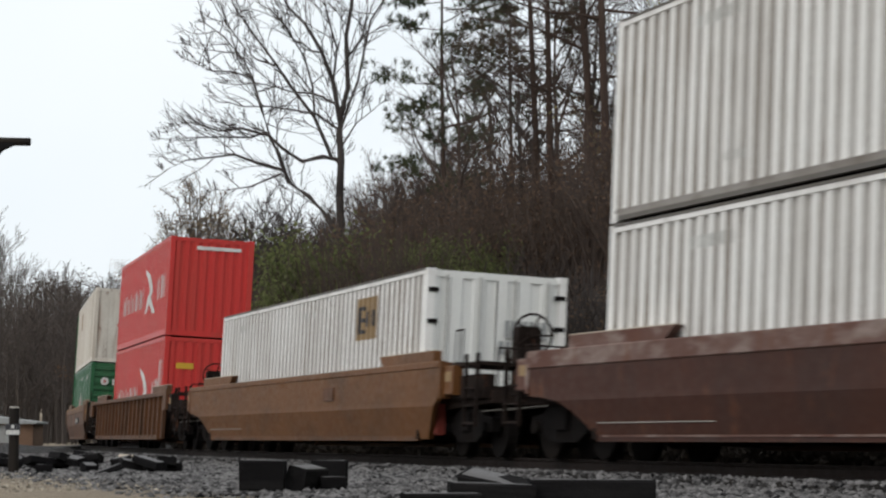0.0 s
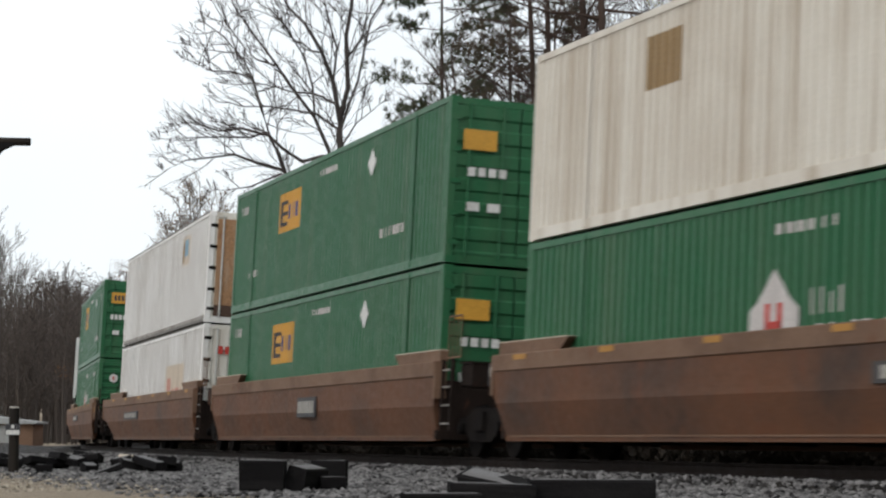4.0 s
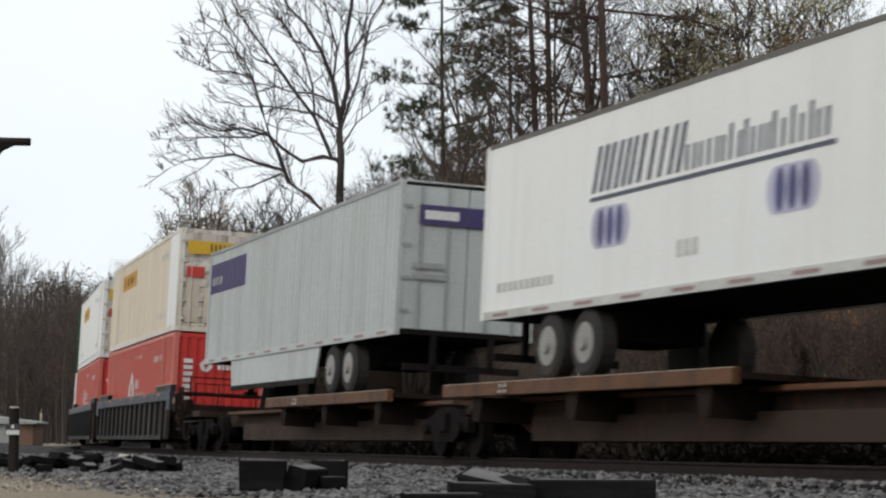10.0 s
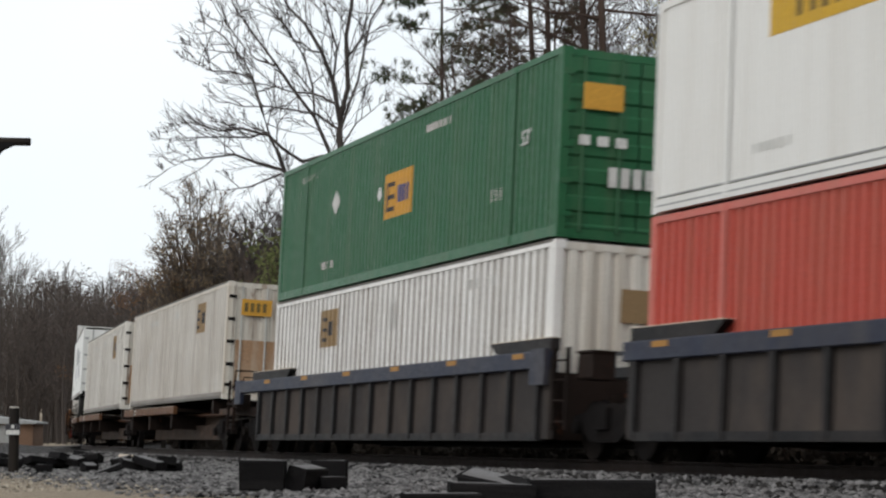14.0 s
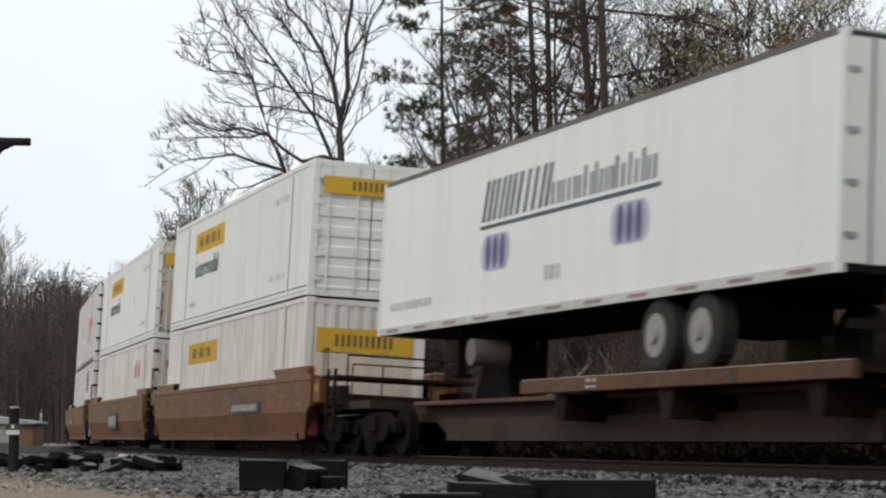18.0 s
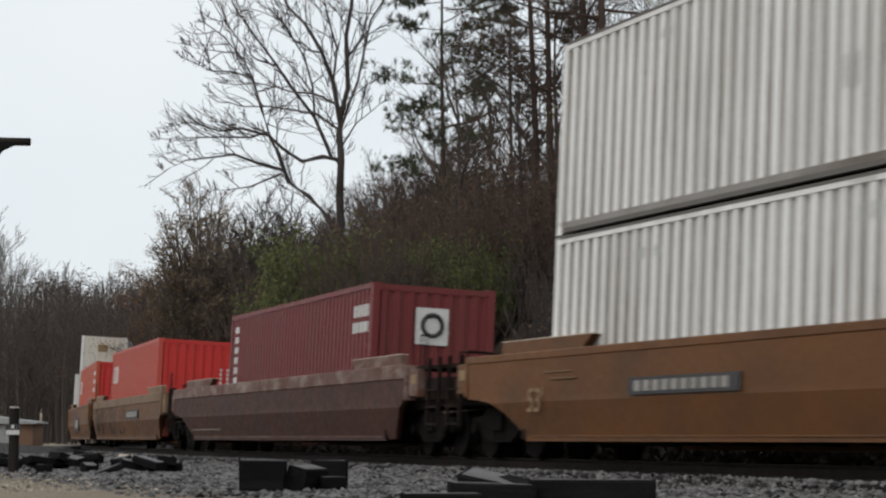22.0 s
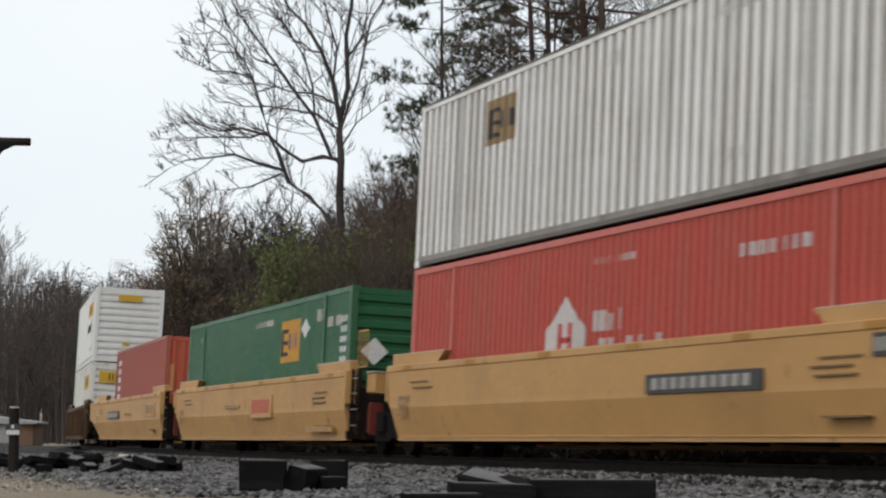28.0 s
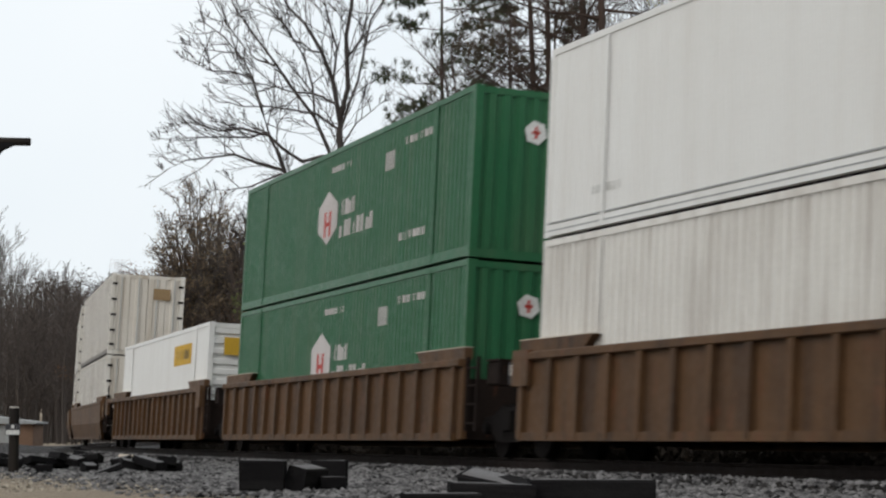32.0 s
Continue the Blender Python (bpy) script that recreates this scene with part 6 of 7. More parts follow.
b.end_mark("placard", -0.2, 0.05, 0.65, 0.78, "yellow", "yellow label", 0.055)
for z in (LOW, HIGH):
    b = container("green corrugated container with white house emblem", -577.1, z, FT53, "domestic", "green", front="ribs")
    house_logo(b, 6.0, 9.6, 0.95, 2.05, round_=True)
    numbers(b, "mark_white", ((2.2, 3.9, 2.35, 2.48), (7.3, 8.8, 2.4, 2.52), (2.4, 4.0, 0.6, 0.74), (4.4, 5.0, 2.0, 2.35)), 6)
    b.end_hexagon(-0.200, 2.150, 0.210, 0.012)
    b.end_bars(0.15, 0.7, 2.05, 2.25, 5, "mark_white", 0.3, 0.012)
b = container("white container with yellow name panel alone in its well", -597.0, LOW, FT53, "smooth", "white_dull", front="slats")
yellow_panel(b, 2.65, 5.65, 1.9, 2.45)
b.end_mark("name_band", -0.9, 0.9, 2.05, 2.5, "yellow", "yellow name band", 0.055)
for front in (-619.2, -638.8):
    for z in (LOW, HIGH):
        b = container("soiled silver ribbed container in a double stack", front, z, FT53, "sheet_post", "silver_old", front="doors", end_mat="white_old")
        b.end_mark("logo_panel", 0.2, 0.8, 2.0, 2.4, "mark_brown", "worn logo panel", 0.05)

# ---- the well wagons ----
H53 = 8.3


def well(head, label, mat, length=16.6, **kw):
    w = well_wagon(label, mat, -length / 2, length / 2, **kw)
    put(w, head - length / 2, 0)
    return w


def plate(front_off, width, z0, z1, mats=("mark_dark", 10, "mark_dull"), half=H53):
    return (half - front_off - width, half - front_off, z0, z1, *mats)


well(-9.3, "dark maroon well wagon with rusty top", "car_maroon", chord="maroon_worn", front="joint", rear="end", line=True)
well(-33.3, "ochre-brown painted steel well wagon", "car_tan", front="end", rear="end", brake="front", line=True, plates=(plate(5.0, 0.7, 1.0, 1.25, ("car_brown", 0, "")),))
well(-57.2, "brown ribbed steel well wagon", "car_rib", 16.3, front="end", rear="end", ribs=18, brake="front")
well(-80.86, "weathered brown steel well wagon", "car_brown", chord="brown_worn", front="end", rear="joint", plates=(plate(3.3, 2.9, 0.86, 1.10),), dots="amber_dull")
well(-100.6, "weathered brown steel well wagon", "car_brown", chord="brown_worn", front="joint", rear="joint", plates=(plate(7.2, 1.4, 0.7, 1.1),))
well(-120.2, "weathered brown steel well wagon", "car_brown", chord="brown_worn", front="joint", rear="end", plates=(plate(10.0, 3.0, 0.86, 1.08),), dots="amber_dull")
well(-144.9, "brown well wagon with yellow strips", "car_brown", chord="brown_worn", brake="front", front="end", rear="end", plates=(plate(9.1, 3.3, 0.98, 1.2),), dots="amber_dull")
for i, front in enumerate((-227.05, -246.7, -266.4)):
    well(front, "black ribbed well wagon with dark blue chord", "car_black", front="end" if i == 0 else "joint", rear="end" if i == 2 else "joint", ribs=15, chord="car_blue", dots="amber_dull", panel="car_dusty")
for i, front in enumerate((-348.1, -367.55, -387.0)):
    well(front, "ochre-brown painted steel well wagon", "car_tan", front="end" if i == 0 else "joint", rear="end" if i == 2 else "joint",
         plates=((plate(3.1, 3.1, 0.84, 1.08),), (plate(6.6, 2.6, 0.57, 1.10, ("mark_dark", 5, "mark_dull")),), (plate(9.9, 3.0, 0.85, 1.08),))[i], mark53=i > 0)
well(-410.2, "dark maroon well wagon with rusty top", "car_maroon", 17.2, chord="maroon_worn", front="end", rear="end", line=True)
for i, front in enumerate((-433.3, -452.7, -472.0)):
    w = well(front, "ochre-brown well wagon with dark scrawls", "car_tan" if i < 2 else "car_brown", chord="tan_worn" if i == 0 else None, front="end" if i == 0 else "joint", rear="end" if i == 2 else "joint",
         plates=((plate(3.5, 3.0, 0.87, 1.13),), (plate(6.8, 2.6, 0.57, 1.10, ("mark_dark", 5, "mark_dull")),), (plate(9.9, 3.0, 0.85, 1.08),))[i], mark53=i > 0)
    scrawl(w, -7.5, 1.5, (34, 16, 9)[i], 50 + i)
for i, front in enumerate((-495.35, -515.0, -534.6)):
    well(front, "clean yellow steel well wagon", "car_yellow", 16.55, front="end" if i == 0 else "joint", rear="end" if i == 2 else "joint", dots="amber_dull", mark53=True, brake="rear" if i == 2 else "",
         plates=((plate(3.3, 3.1, 0.85, 1.10), plate(0.2, 0.7, 1.15, 1.4)), (plate(5.7, 2.0, 0.72, 1.22, ("car_yellow", 7, "mark_red")), plate(9.0, 1.6, 0.98, 1.06, ("car_yellow", 8, "mark_brown")), plate(0.6, 2.0, 0.4, 0.5, ("car_yellow", 8, "mark_brown"))),
                 (plate(9.6, 3.2, 0.89, 1.15), plate(6.5, 1.6, 0.98, 1.06, ("car_yellow", 8, "mark_brown")), plate(0.9, 2.0, 0.9, 1.3, ("car_yellow", 8, "mark_brown"))))[i])
for i, front in enumerate((-557.5, -576.9, -596.7)):
    well(front, "ochre-brown ribbed steel well wagon", "car_ochre", front="end" if i == 0 else "joint", rear="end" if i == 2 else "joint", ribs=18)
for i, front in enumerate((-619.0, -638.6)):
    well(front, "dull brown steel well wagon", "car_ochre", front="end" if i == 0 else "joint", rear="joint")


# ---- trees ----
class Tree:
    """Grows limbs as tapered tubes and notes the tips for leaves."""

    def __init__(self, seed, fine=0.010):
        self.r, self.fine = random.Random(seed), fine
        self.wood, self.bole, self.tips = Shape(), Shape(), []

    def jitter(self, k):
        return Vector((self.r.uniform(-k, k), self.r.uniform(-k, k), self.r.uniform(-k, k)))

    def limb(self, pts, r0, r1, sides=5, main=False):
        """One continuous tapered tube through the points."""
        sh, n = self.bole if main else self.wood, len(pts)
        k = len(sh.v)
        for i, p in enumerate(pts):
            d = (pts[min(i + 1, n - 1)] - pts[max(i - 1, 0)]).normalized()
            a = d.orthogonal().normalized()
            b = d.cross(a)
            rad = r0 + (r1 - r0) * i / (n - 1)
            sh.v += [tuple(p + (a * math.cos(6.2832 * j / sides) + b * math.sin(6.2832 * j / sides)) * rad) for j in range(sides)]
        for i in range(n - 1):
            for j in range(sides):
                sh.f.append((k + i * sides + j, k + i * sides + (j + 1) % sides, k + (i + 1) * sides + (j + 1) % sides, k + (i + 1) * sides + j))

    def branch(self, p, d, length, rad, depth, kids=5, angle=0.8, lift=0.25, wiggle=0.25, flat=1.0):
        """A crooked branch with side branches, depth levels deep."""
        steps = 4 if depth > 0 else 3
        pts, q, d = [p], p.copy(), d.normalized()
        for _ in range(steps):
            d = (d + self.jitter(wiggle) + Vector((0, 0, lift * 0.3))).normalized()
            q = q + d * (length / steps)
            pts.append(q.copy())
        self.limb(pts, rad, max(self.fine * 0.8, rad * 0.4), 5 if rad > 0.05 else 3)
        if depth == 0:
            self.tips.append((pts[-1], d))
            self.tips.append((pts[-2], d))
            return
        for i in range(kids):
            f = 0.25 + 0.75 * (i + self.r.random()) / kids
            k = min(steps - 1, int(f * steps))
            at_ = pts[k].lerp(pts[k + 1], f * steps - k) if k < steps else pts[-1]
            side = self.jitter(1.0)
            side.z *= flat
            side = (side - d * side.dot(d)).normalized()
            nd = (d * math.cos(angle) + side * math.sin(angle) + Vector((0, 0, lift * 0.5))).normalized()
            self.branch(at_, nd, length * self.r.uniform(0.40, 0.62) * (1.15 - 0.4 * f), max(self.fine, rad * 0.5 * (1.1 - 0.4 * f)), depth - 1, kids, angle, lift, wiggle, flat)
        self.branch(pts[-1], d, length * 0.45, max(self.fine, rad * 0.35), depth - 1, max(2, kids - 2), angle * 0.8, lift, wiggle, flat)

    def leaves(self, size, per_tip, spread, share=1.0, gaps=-1.0, flat=1.0):
        """Small leaves round the tips, in clumps with gaps between them; flat below 1 lays the clumps in level sprays."""
        sh, r = Shape(), self.r
        for p, d in self.tips:
            if r.random() > share or noise.noise(p * 0.55 + Vector((self.fine * 900, 3, 1))) < gaps:
                continue
            for _ in range(per_tip):
                c = p + self.jitter(spread) * Vector((1, 1, flat))
                a, b = self.jitter(1).normalized() * size * r.uniform(0.6, 1.3), self.jitter(1).normalized() * size * r.uniform(0.4, 0.8)
                sh.add([tuple(c - a), tuple(c + b), tuple(c + a), tuple(c - b)], [(0, 1, 2, 3)])
        return sh


def bare_tree(seed, h, label, leaf=None, leaf_size=0.09, per_tip=2, share=0.7, spread=0.25, fork=0.35, kids=5, bark="bark", limbs=9, depth=2, thick=0.011, fine=0.013, gaps=-0.1, rise=0.75, lift=0.25, angle=0.8, flat=1.0, reach=1.0):
    t = Tree(seed, fine)
    top = Vector((t.r.uniform(-0.05, 0.05) * h, t.r.uniform(-0.05, 0.05) * h, h))
    pts = [Vector((0, 0, -0.6)), Vector((0, 0, h * 0.2)) + t.jitter(0.02 * h), top * 0.45 + t.jitter(0.02 * h), top * 0.72 + t.jitter(0.02 * h), top]
    t.limb(pts, h * thick * 1.35, h * thick * 0.15, 7, True)
    for i in range(limbs):
        f = fork + (0.97 - fork) * (i + t.r.random() * 0.8) / limbs
        k = 1 if f < 0.45 else 2 if f < 0.72 else 3
        lo, hi = (0.2, 0.45, 0.72, 1.0)[k - 1:k + 1]
        at_ = pts[k].lerp(pts[k + 1], (f - lo) / (hi - lo))
        a = i * 2.4 + t.r.uniform(-0.4, 0.4)
        d = Vector((math.cos(a), math.sin(a), rise + 0.5 * f))
        t.branch(at_, d, h * reach * (0.42 - 0.25 * f) * t.r.uniform(0.85, 1.2), h * thick * (0.75 - 0.5 * f), depth, kids, angle, lift)
    ob = thing("tree", label, "tree")
    part("trunk", t.bole, M[bark], ob, "slender dark trunk", True)
    part("branchwork", t.wood, M[bark], ob, "spreading branches and fine twigs")
    if leaf:
        part("crown", t.leaves(leaf_size, per_tip, spread, share, gaps, flat), M[leaf], ob, "sparse " + leaf.replace("leaf_", "") + " autumn leaves")
    return ob


def dome_tree(seed, h, label, leaf=None, wide=0.2, stems=20, bark="bark_grey", share=0.6, size=0.065, fine=0.019):
    """A round-headed tree: many stems fan out from a short trunk and end in fine twigs on a dome."""
    t = Tree(seed, fine)
    fork = Vector((0, 0, 0.24 * h))
    t.limb([Vector((0, 0, -0.5)), fork * 0.5 + t.jitter(0.1), fork + Vector((0, 0, 0.1 * h))], 0.016 * h, 0.009 * h, 7, True)
    for i in range(stems):
        p, a = 1.5 * ((i + 0.5) / stems) ** 0.7, 2.4 * i + t.r.uniform(-0.3, 0.3)
        ro, zo = wide * h * math.sin(p) * t.r.uniform(0.85, 1.1), h * (0.50 + 0.48 * math.cos(p)) * t.r.uniform(0.95, 1.03)
        side = Vector((math.cos(a), math.sin(a), 0))
        pts = [fork + Vector((0, 0, t.r.uniform(0, 0.08) * h))]
        for f in (0.33, 0.66, 1.0):
            pts.append(pts[0].lerp(Vector((0, 0, zo)), f) + side * ro * f ** 0.8 + t.jitter(0.012 * h))
        t.limb(pts, 0.005 * h, 0.02, 5)
        for j in range(18):
            f = 0.25 + 0.75 * (j + t.r.random()) / 18
            k = min(2, int(f * 3))
            d = side * 0.7 * math.sin(p) + Vector((0, 0, 0.7)) + t.jitter(0.9)
            t.branch(pts[k].lerp(pts[k + 1], min(1.0, f * 3 - k)), d, h * (0.055 + 0.07 * (1 - f)) * t.r.uniform(0.7, 1.2), 0.028, 1, 6, 0.6, 0.15, 0.2)
    ob = thing("tree", label, "tree")
    part("trunk", t.bole, M[bark], ob, "short forking trunk", True)
    part("branchwork", t.wood, M[bark], ob, "fan of stems and fine twigs")
    if leaf:
        part("crown", t.leaves(size, 2, 0.22, share), M[leaf], ob, "thin dry tan leaves")
    return ob


def pine_tree(seed, h, label, start=0.35, reach=0.22, tuft=0.34, dense=1.0, needles="needles", snags=14, tufts=3):
    """A tall pine: straight trunk, level limbs that rise at their ends, flat layers of needle tufts, dead snags below."""
    t = Tree(seed)
    pts = [Vector((0, 0, -0.6)), Vector((0.01 * h * t.r.uniform(-1, 1), 0, h * 0.33)), Vector((0.02 * h * t.r.uniform(-1, 1), 0, h * 0.66)), Vector((0.02 * h * t.r.uniform(-1, 1), 0, h))]
    t.limb(pts, h * 0.0088, h * 0.0022, 8, True)

    def on_bole(f):
        k = min(2, int(f * 3))
        return pts[k].lerp(pts[k + 1], f * 3 - k)
    for i in range(snags):  # dead limbs without needles
        f, a = t.r.uniform(0.18, start + 0.1), 6.2832 * t.r.random()
        t.branch(on_bole(f), Vector((math.cos(a), math.sin(a), t.r.uniform(0.0, 0.7))), h * t.r.uniform(0.06, 0.15), 0.022, 1, 4, 0.6, 0.2, 0.25, 0.5)
    t.tips = []
    n = int((h * (1 - start)) / 0.50 * dense)
    for i in range(n):
        f = start + (1 - start) * (i + t.r.uniform(-0.4, 0.4)) / n
        f = min(0.99, max(start, f))
        a = i * 2.4 + t.r.uniform(-0.6, 0.6)
        ln = h * reach * (1.05 - 0.75 * ((f - start) / (1 - start)) ** 1.4) * t.r.uniform(0.45, 1.2)
        t.branch(on_bole(f), Vector((math.cos(a), math.sin(a), t.r.uniform(-0.15, 0.25))), ln, max(0.018, 0.014 * ln + 0.01), 1, 6, 0.75, 0.15, 0.18, 0.2)
    sh, r = Shape(), t.r
    for p, d in t.tips:
        for _ in range(r.randint(tufts - 1, tufts + 2)):
            c = p + Vector((r.uniform(-0.42, 0.42), r.uniform(-0.42, 0.42), r.uniform(-0.08, 0.14)))
            for _ in range(13):
                nd = (t.jitter(1.0) + d * 0.4 + Vector((0, 0, 0.35))).normalized()
                w = nd.orthogonal().normalized() * 0.019
                e = c + nd * tuft * r.uniform(0.5, 1.1)
                sh.add([tuple(c - w), tuple(c + w), tuple(e)], [(0, 1, 2)])
    ob = thing("pine_tree", label, "tree")
    part("trunk", t.bole, M["bark_pine"], ob, "straight dark trunk", True)
    part("branchwork", t.wood, M["bark_pine"], ob, "level dark limbs and dead snags")
    part("needle_crown", sh, M[needles], ob, "layers of dark needle tufts")
    return ob


def shrub(seed, h, label, leaf, density=2, size=0.07, stems=22, bark="bark_red", wide=0.7, share=0.8, thin=0.018):
    """A thicket of upright stems from one root."""
    t = Tree(seed, thin * 0.55)
    for i in range(stems):
        a = 6.2832 * t.r.random()
        d = Vector((math.cos(a) * wide * t.r.random(), math.sin(a) * wide * t.r.random(), 1))
        t.branch(Vector((t.r.uniform(-0.4, 0.4), t.r.uniform(-0.4, 0.4), -0.2)), d, h * t.r.uniform(0.45, 0.8), thin, 2, 3, 0.5, 0.35, 0.2)
    ob = thing("shrub", label, "shrub")
    part("brushwood", t.wood, M[bark], ob, "thin tangled brown stems")
    if leaf:
        part("foliage", t.leaves(size, density, 0.22, share), M[leaf], ob)
    return ob


def bearing_point(k, u):
    """The place u metres inside the track on the line x = k * y."""
    y = 15.0
    while inner(k * y, y) < u and y < 125:
        y += 0.25
    return k * y, y


def plant(ob, x, y, turn=0.0, size=1.0, sink=0.0):
    ob.matrix_basis = pose(x, y, height(x, y) - sink, 0, 0, turn) @ Matrix.Scale(size, 4)
    return ob


def skyline(spots_, heights):
    """Spots (x, y, size, master) from bearing, distance, slope of the treetop over the eye, and master."""
    out_ = []
    for k, y, e, m in spots_:
        out_.append((k * y, y, (EYE_Z + e * y - height(k * y, y)) / heights[m], m))
    return out_


def copies(masters, spots, seed):
    """Sets the first spots with the masters themselves and the others with copies; spots: (x, y, size, master)."""
    r, used = random.Random(seed), set()
    for x, y, size, k in spots:
        if k in used:
            ob = copy_thing(masters[k], Matrix.Identity(4))
        else:
            ob = masters[k]
            used.add(k)
        plant(ob, x, y, r.uniform(0, 360), size)


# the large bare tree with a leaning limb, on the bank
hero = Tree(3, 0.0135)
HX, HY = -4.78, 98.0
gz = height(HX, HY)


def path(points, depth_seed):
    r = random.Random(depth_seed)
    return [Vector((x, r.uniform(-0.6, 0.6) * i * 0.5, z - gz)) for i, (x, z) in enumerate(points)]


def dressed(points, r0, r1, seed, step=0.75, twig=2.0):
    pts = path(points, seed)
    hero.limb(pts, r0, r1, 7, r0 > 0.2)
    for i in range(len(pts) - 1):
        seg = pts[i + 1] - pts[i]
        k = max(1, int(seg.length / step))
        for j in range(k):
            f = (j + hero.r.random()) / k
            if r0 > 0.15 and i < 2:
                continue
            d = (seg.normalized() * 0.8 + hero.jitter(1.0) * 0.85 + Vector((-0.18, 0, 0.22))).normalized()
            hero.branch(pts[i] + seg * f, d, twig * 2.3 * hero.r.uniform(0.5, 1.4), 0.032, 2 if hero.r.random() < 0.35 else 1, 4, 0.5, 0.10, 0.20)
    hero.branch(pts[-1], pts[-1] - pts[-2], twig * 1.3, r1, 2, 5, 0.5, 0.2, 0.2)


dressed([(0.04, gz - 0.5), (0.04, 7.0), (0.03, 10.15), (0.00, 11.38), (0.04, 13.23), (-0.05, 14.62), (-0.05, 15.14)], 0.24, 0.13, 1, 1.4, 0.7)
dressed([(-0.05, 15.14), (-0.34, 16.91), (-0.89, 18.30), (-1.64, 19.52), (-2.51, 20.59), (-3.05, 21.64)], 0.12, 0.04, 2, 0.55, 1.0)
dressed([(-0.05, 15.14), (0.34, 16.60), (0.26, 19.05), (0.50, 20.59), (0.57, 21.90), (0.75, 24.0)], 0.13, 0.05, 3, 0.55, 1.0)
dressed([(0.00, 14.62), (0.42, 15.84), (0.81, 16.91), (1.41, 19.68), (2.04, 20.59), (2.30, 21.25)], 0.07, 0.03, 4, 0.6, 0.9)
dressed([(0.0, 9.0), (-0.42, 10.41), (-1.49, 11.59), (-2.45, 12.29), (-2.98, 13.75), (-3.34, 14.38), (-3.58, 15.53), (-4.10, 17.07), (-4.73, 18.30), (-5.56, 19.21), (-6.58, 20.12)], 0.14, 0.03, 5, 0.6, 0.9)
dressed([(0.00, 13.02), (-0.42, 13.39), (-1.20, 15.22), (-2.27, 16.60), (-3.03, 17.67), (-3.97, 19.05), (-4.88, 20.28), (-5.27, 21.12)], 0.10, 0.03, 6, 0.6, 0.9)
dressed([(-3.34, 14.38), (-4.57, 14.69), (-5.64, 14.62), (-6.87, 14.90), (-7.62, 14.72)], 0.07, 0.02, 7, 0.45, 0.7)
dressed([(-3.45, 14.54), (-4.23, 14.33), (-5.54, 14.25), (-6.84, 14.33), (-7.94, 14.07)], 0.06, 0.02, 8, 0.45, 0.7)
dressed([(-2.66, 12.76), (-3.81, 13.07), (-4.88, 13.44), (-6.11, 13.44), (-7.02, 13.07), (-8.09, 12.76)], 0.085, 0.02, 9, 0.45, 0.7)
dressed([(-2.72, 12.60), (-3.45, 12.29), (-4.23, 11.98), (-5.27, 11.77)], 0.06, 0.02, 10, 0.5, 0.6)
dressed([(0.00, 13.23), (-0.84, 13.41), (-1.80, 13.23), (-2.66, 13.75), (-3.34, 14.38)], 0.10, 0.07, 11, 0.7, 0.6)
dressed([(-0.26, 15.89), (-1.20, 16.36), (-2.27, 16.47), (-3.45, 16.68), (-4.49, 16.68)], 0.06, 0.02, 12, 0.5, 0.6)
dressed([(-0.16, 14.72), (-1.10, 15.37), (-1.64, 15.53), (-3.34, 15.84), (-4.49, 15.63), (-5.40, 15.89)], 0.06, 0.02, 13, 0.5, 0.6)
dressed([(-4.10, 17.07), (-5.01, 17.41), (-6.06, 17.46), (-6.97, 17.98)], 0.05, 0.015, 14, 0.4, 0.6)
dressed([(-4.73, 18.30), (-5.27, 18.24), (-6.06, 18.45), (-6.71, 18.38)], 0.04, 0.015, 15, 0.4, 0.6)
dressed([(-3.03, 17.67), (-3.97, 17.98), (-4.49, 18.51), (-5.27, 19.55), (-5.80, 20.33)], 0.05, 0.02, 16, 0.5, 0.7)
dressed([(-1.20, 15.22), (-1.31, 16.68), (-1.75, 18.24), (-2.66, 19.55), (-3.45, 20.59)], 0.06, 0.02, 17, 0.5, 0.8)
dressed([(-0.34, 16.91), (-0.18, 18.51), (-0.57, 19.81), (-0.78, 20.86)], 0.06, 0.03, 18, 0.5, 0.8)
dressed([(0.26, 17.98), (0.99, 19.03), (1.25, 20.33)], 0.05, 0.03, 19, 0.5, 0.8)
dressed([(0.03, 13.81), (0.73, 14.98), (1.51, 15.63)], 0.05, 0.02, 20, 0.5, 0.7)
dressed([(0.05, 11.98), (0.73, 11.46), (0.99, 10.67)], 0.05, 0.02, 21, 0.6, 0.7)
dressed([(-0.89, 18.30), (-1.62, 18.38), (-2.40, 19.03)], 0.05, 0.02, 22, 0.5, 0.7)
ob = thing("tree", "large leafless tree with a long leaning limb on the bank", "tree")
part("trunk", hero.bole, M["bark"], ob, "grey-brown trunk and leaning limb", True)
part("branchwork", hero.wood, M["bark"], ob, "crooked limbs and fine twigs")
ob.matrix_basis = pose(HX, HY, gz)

# pines on the bank
pines = [pine_tree(21, 17.5, "tall pine with level limbs and needle tufts", 0.30, 0.22, dense=1.0, tufts=4),
         pine_tree(22, 21.0, "tall dark pine with brownish crown on the bank", 0.36, 0.15, dense=0.68, needles="needles_brown", snags=34),
         pine_tree(23, 20.0, "tall dark pine with dead lower limbs on the bank", 0.42, 0.16, dense=0.68, needles="needles_brown", snags=40)]
spots = []
for k, u, size, m in ((0.0, 15, 1.0, 0), (0.043, 16, 0.95, 1), (0.052, 15, 0.95, 2), (0.067, 15, 1.05, 1), (0.079, 14.5, 1.05, 2), (0.034, 22, 0.9, 2)):
    x, y = bearing_point(k, u)
    spots.append((x, y, size, m))
copies(pines, spots, 7)

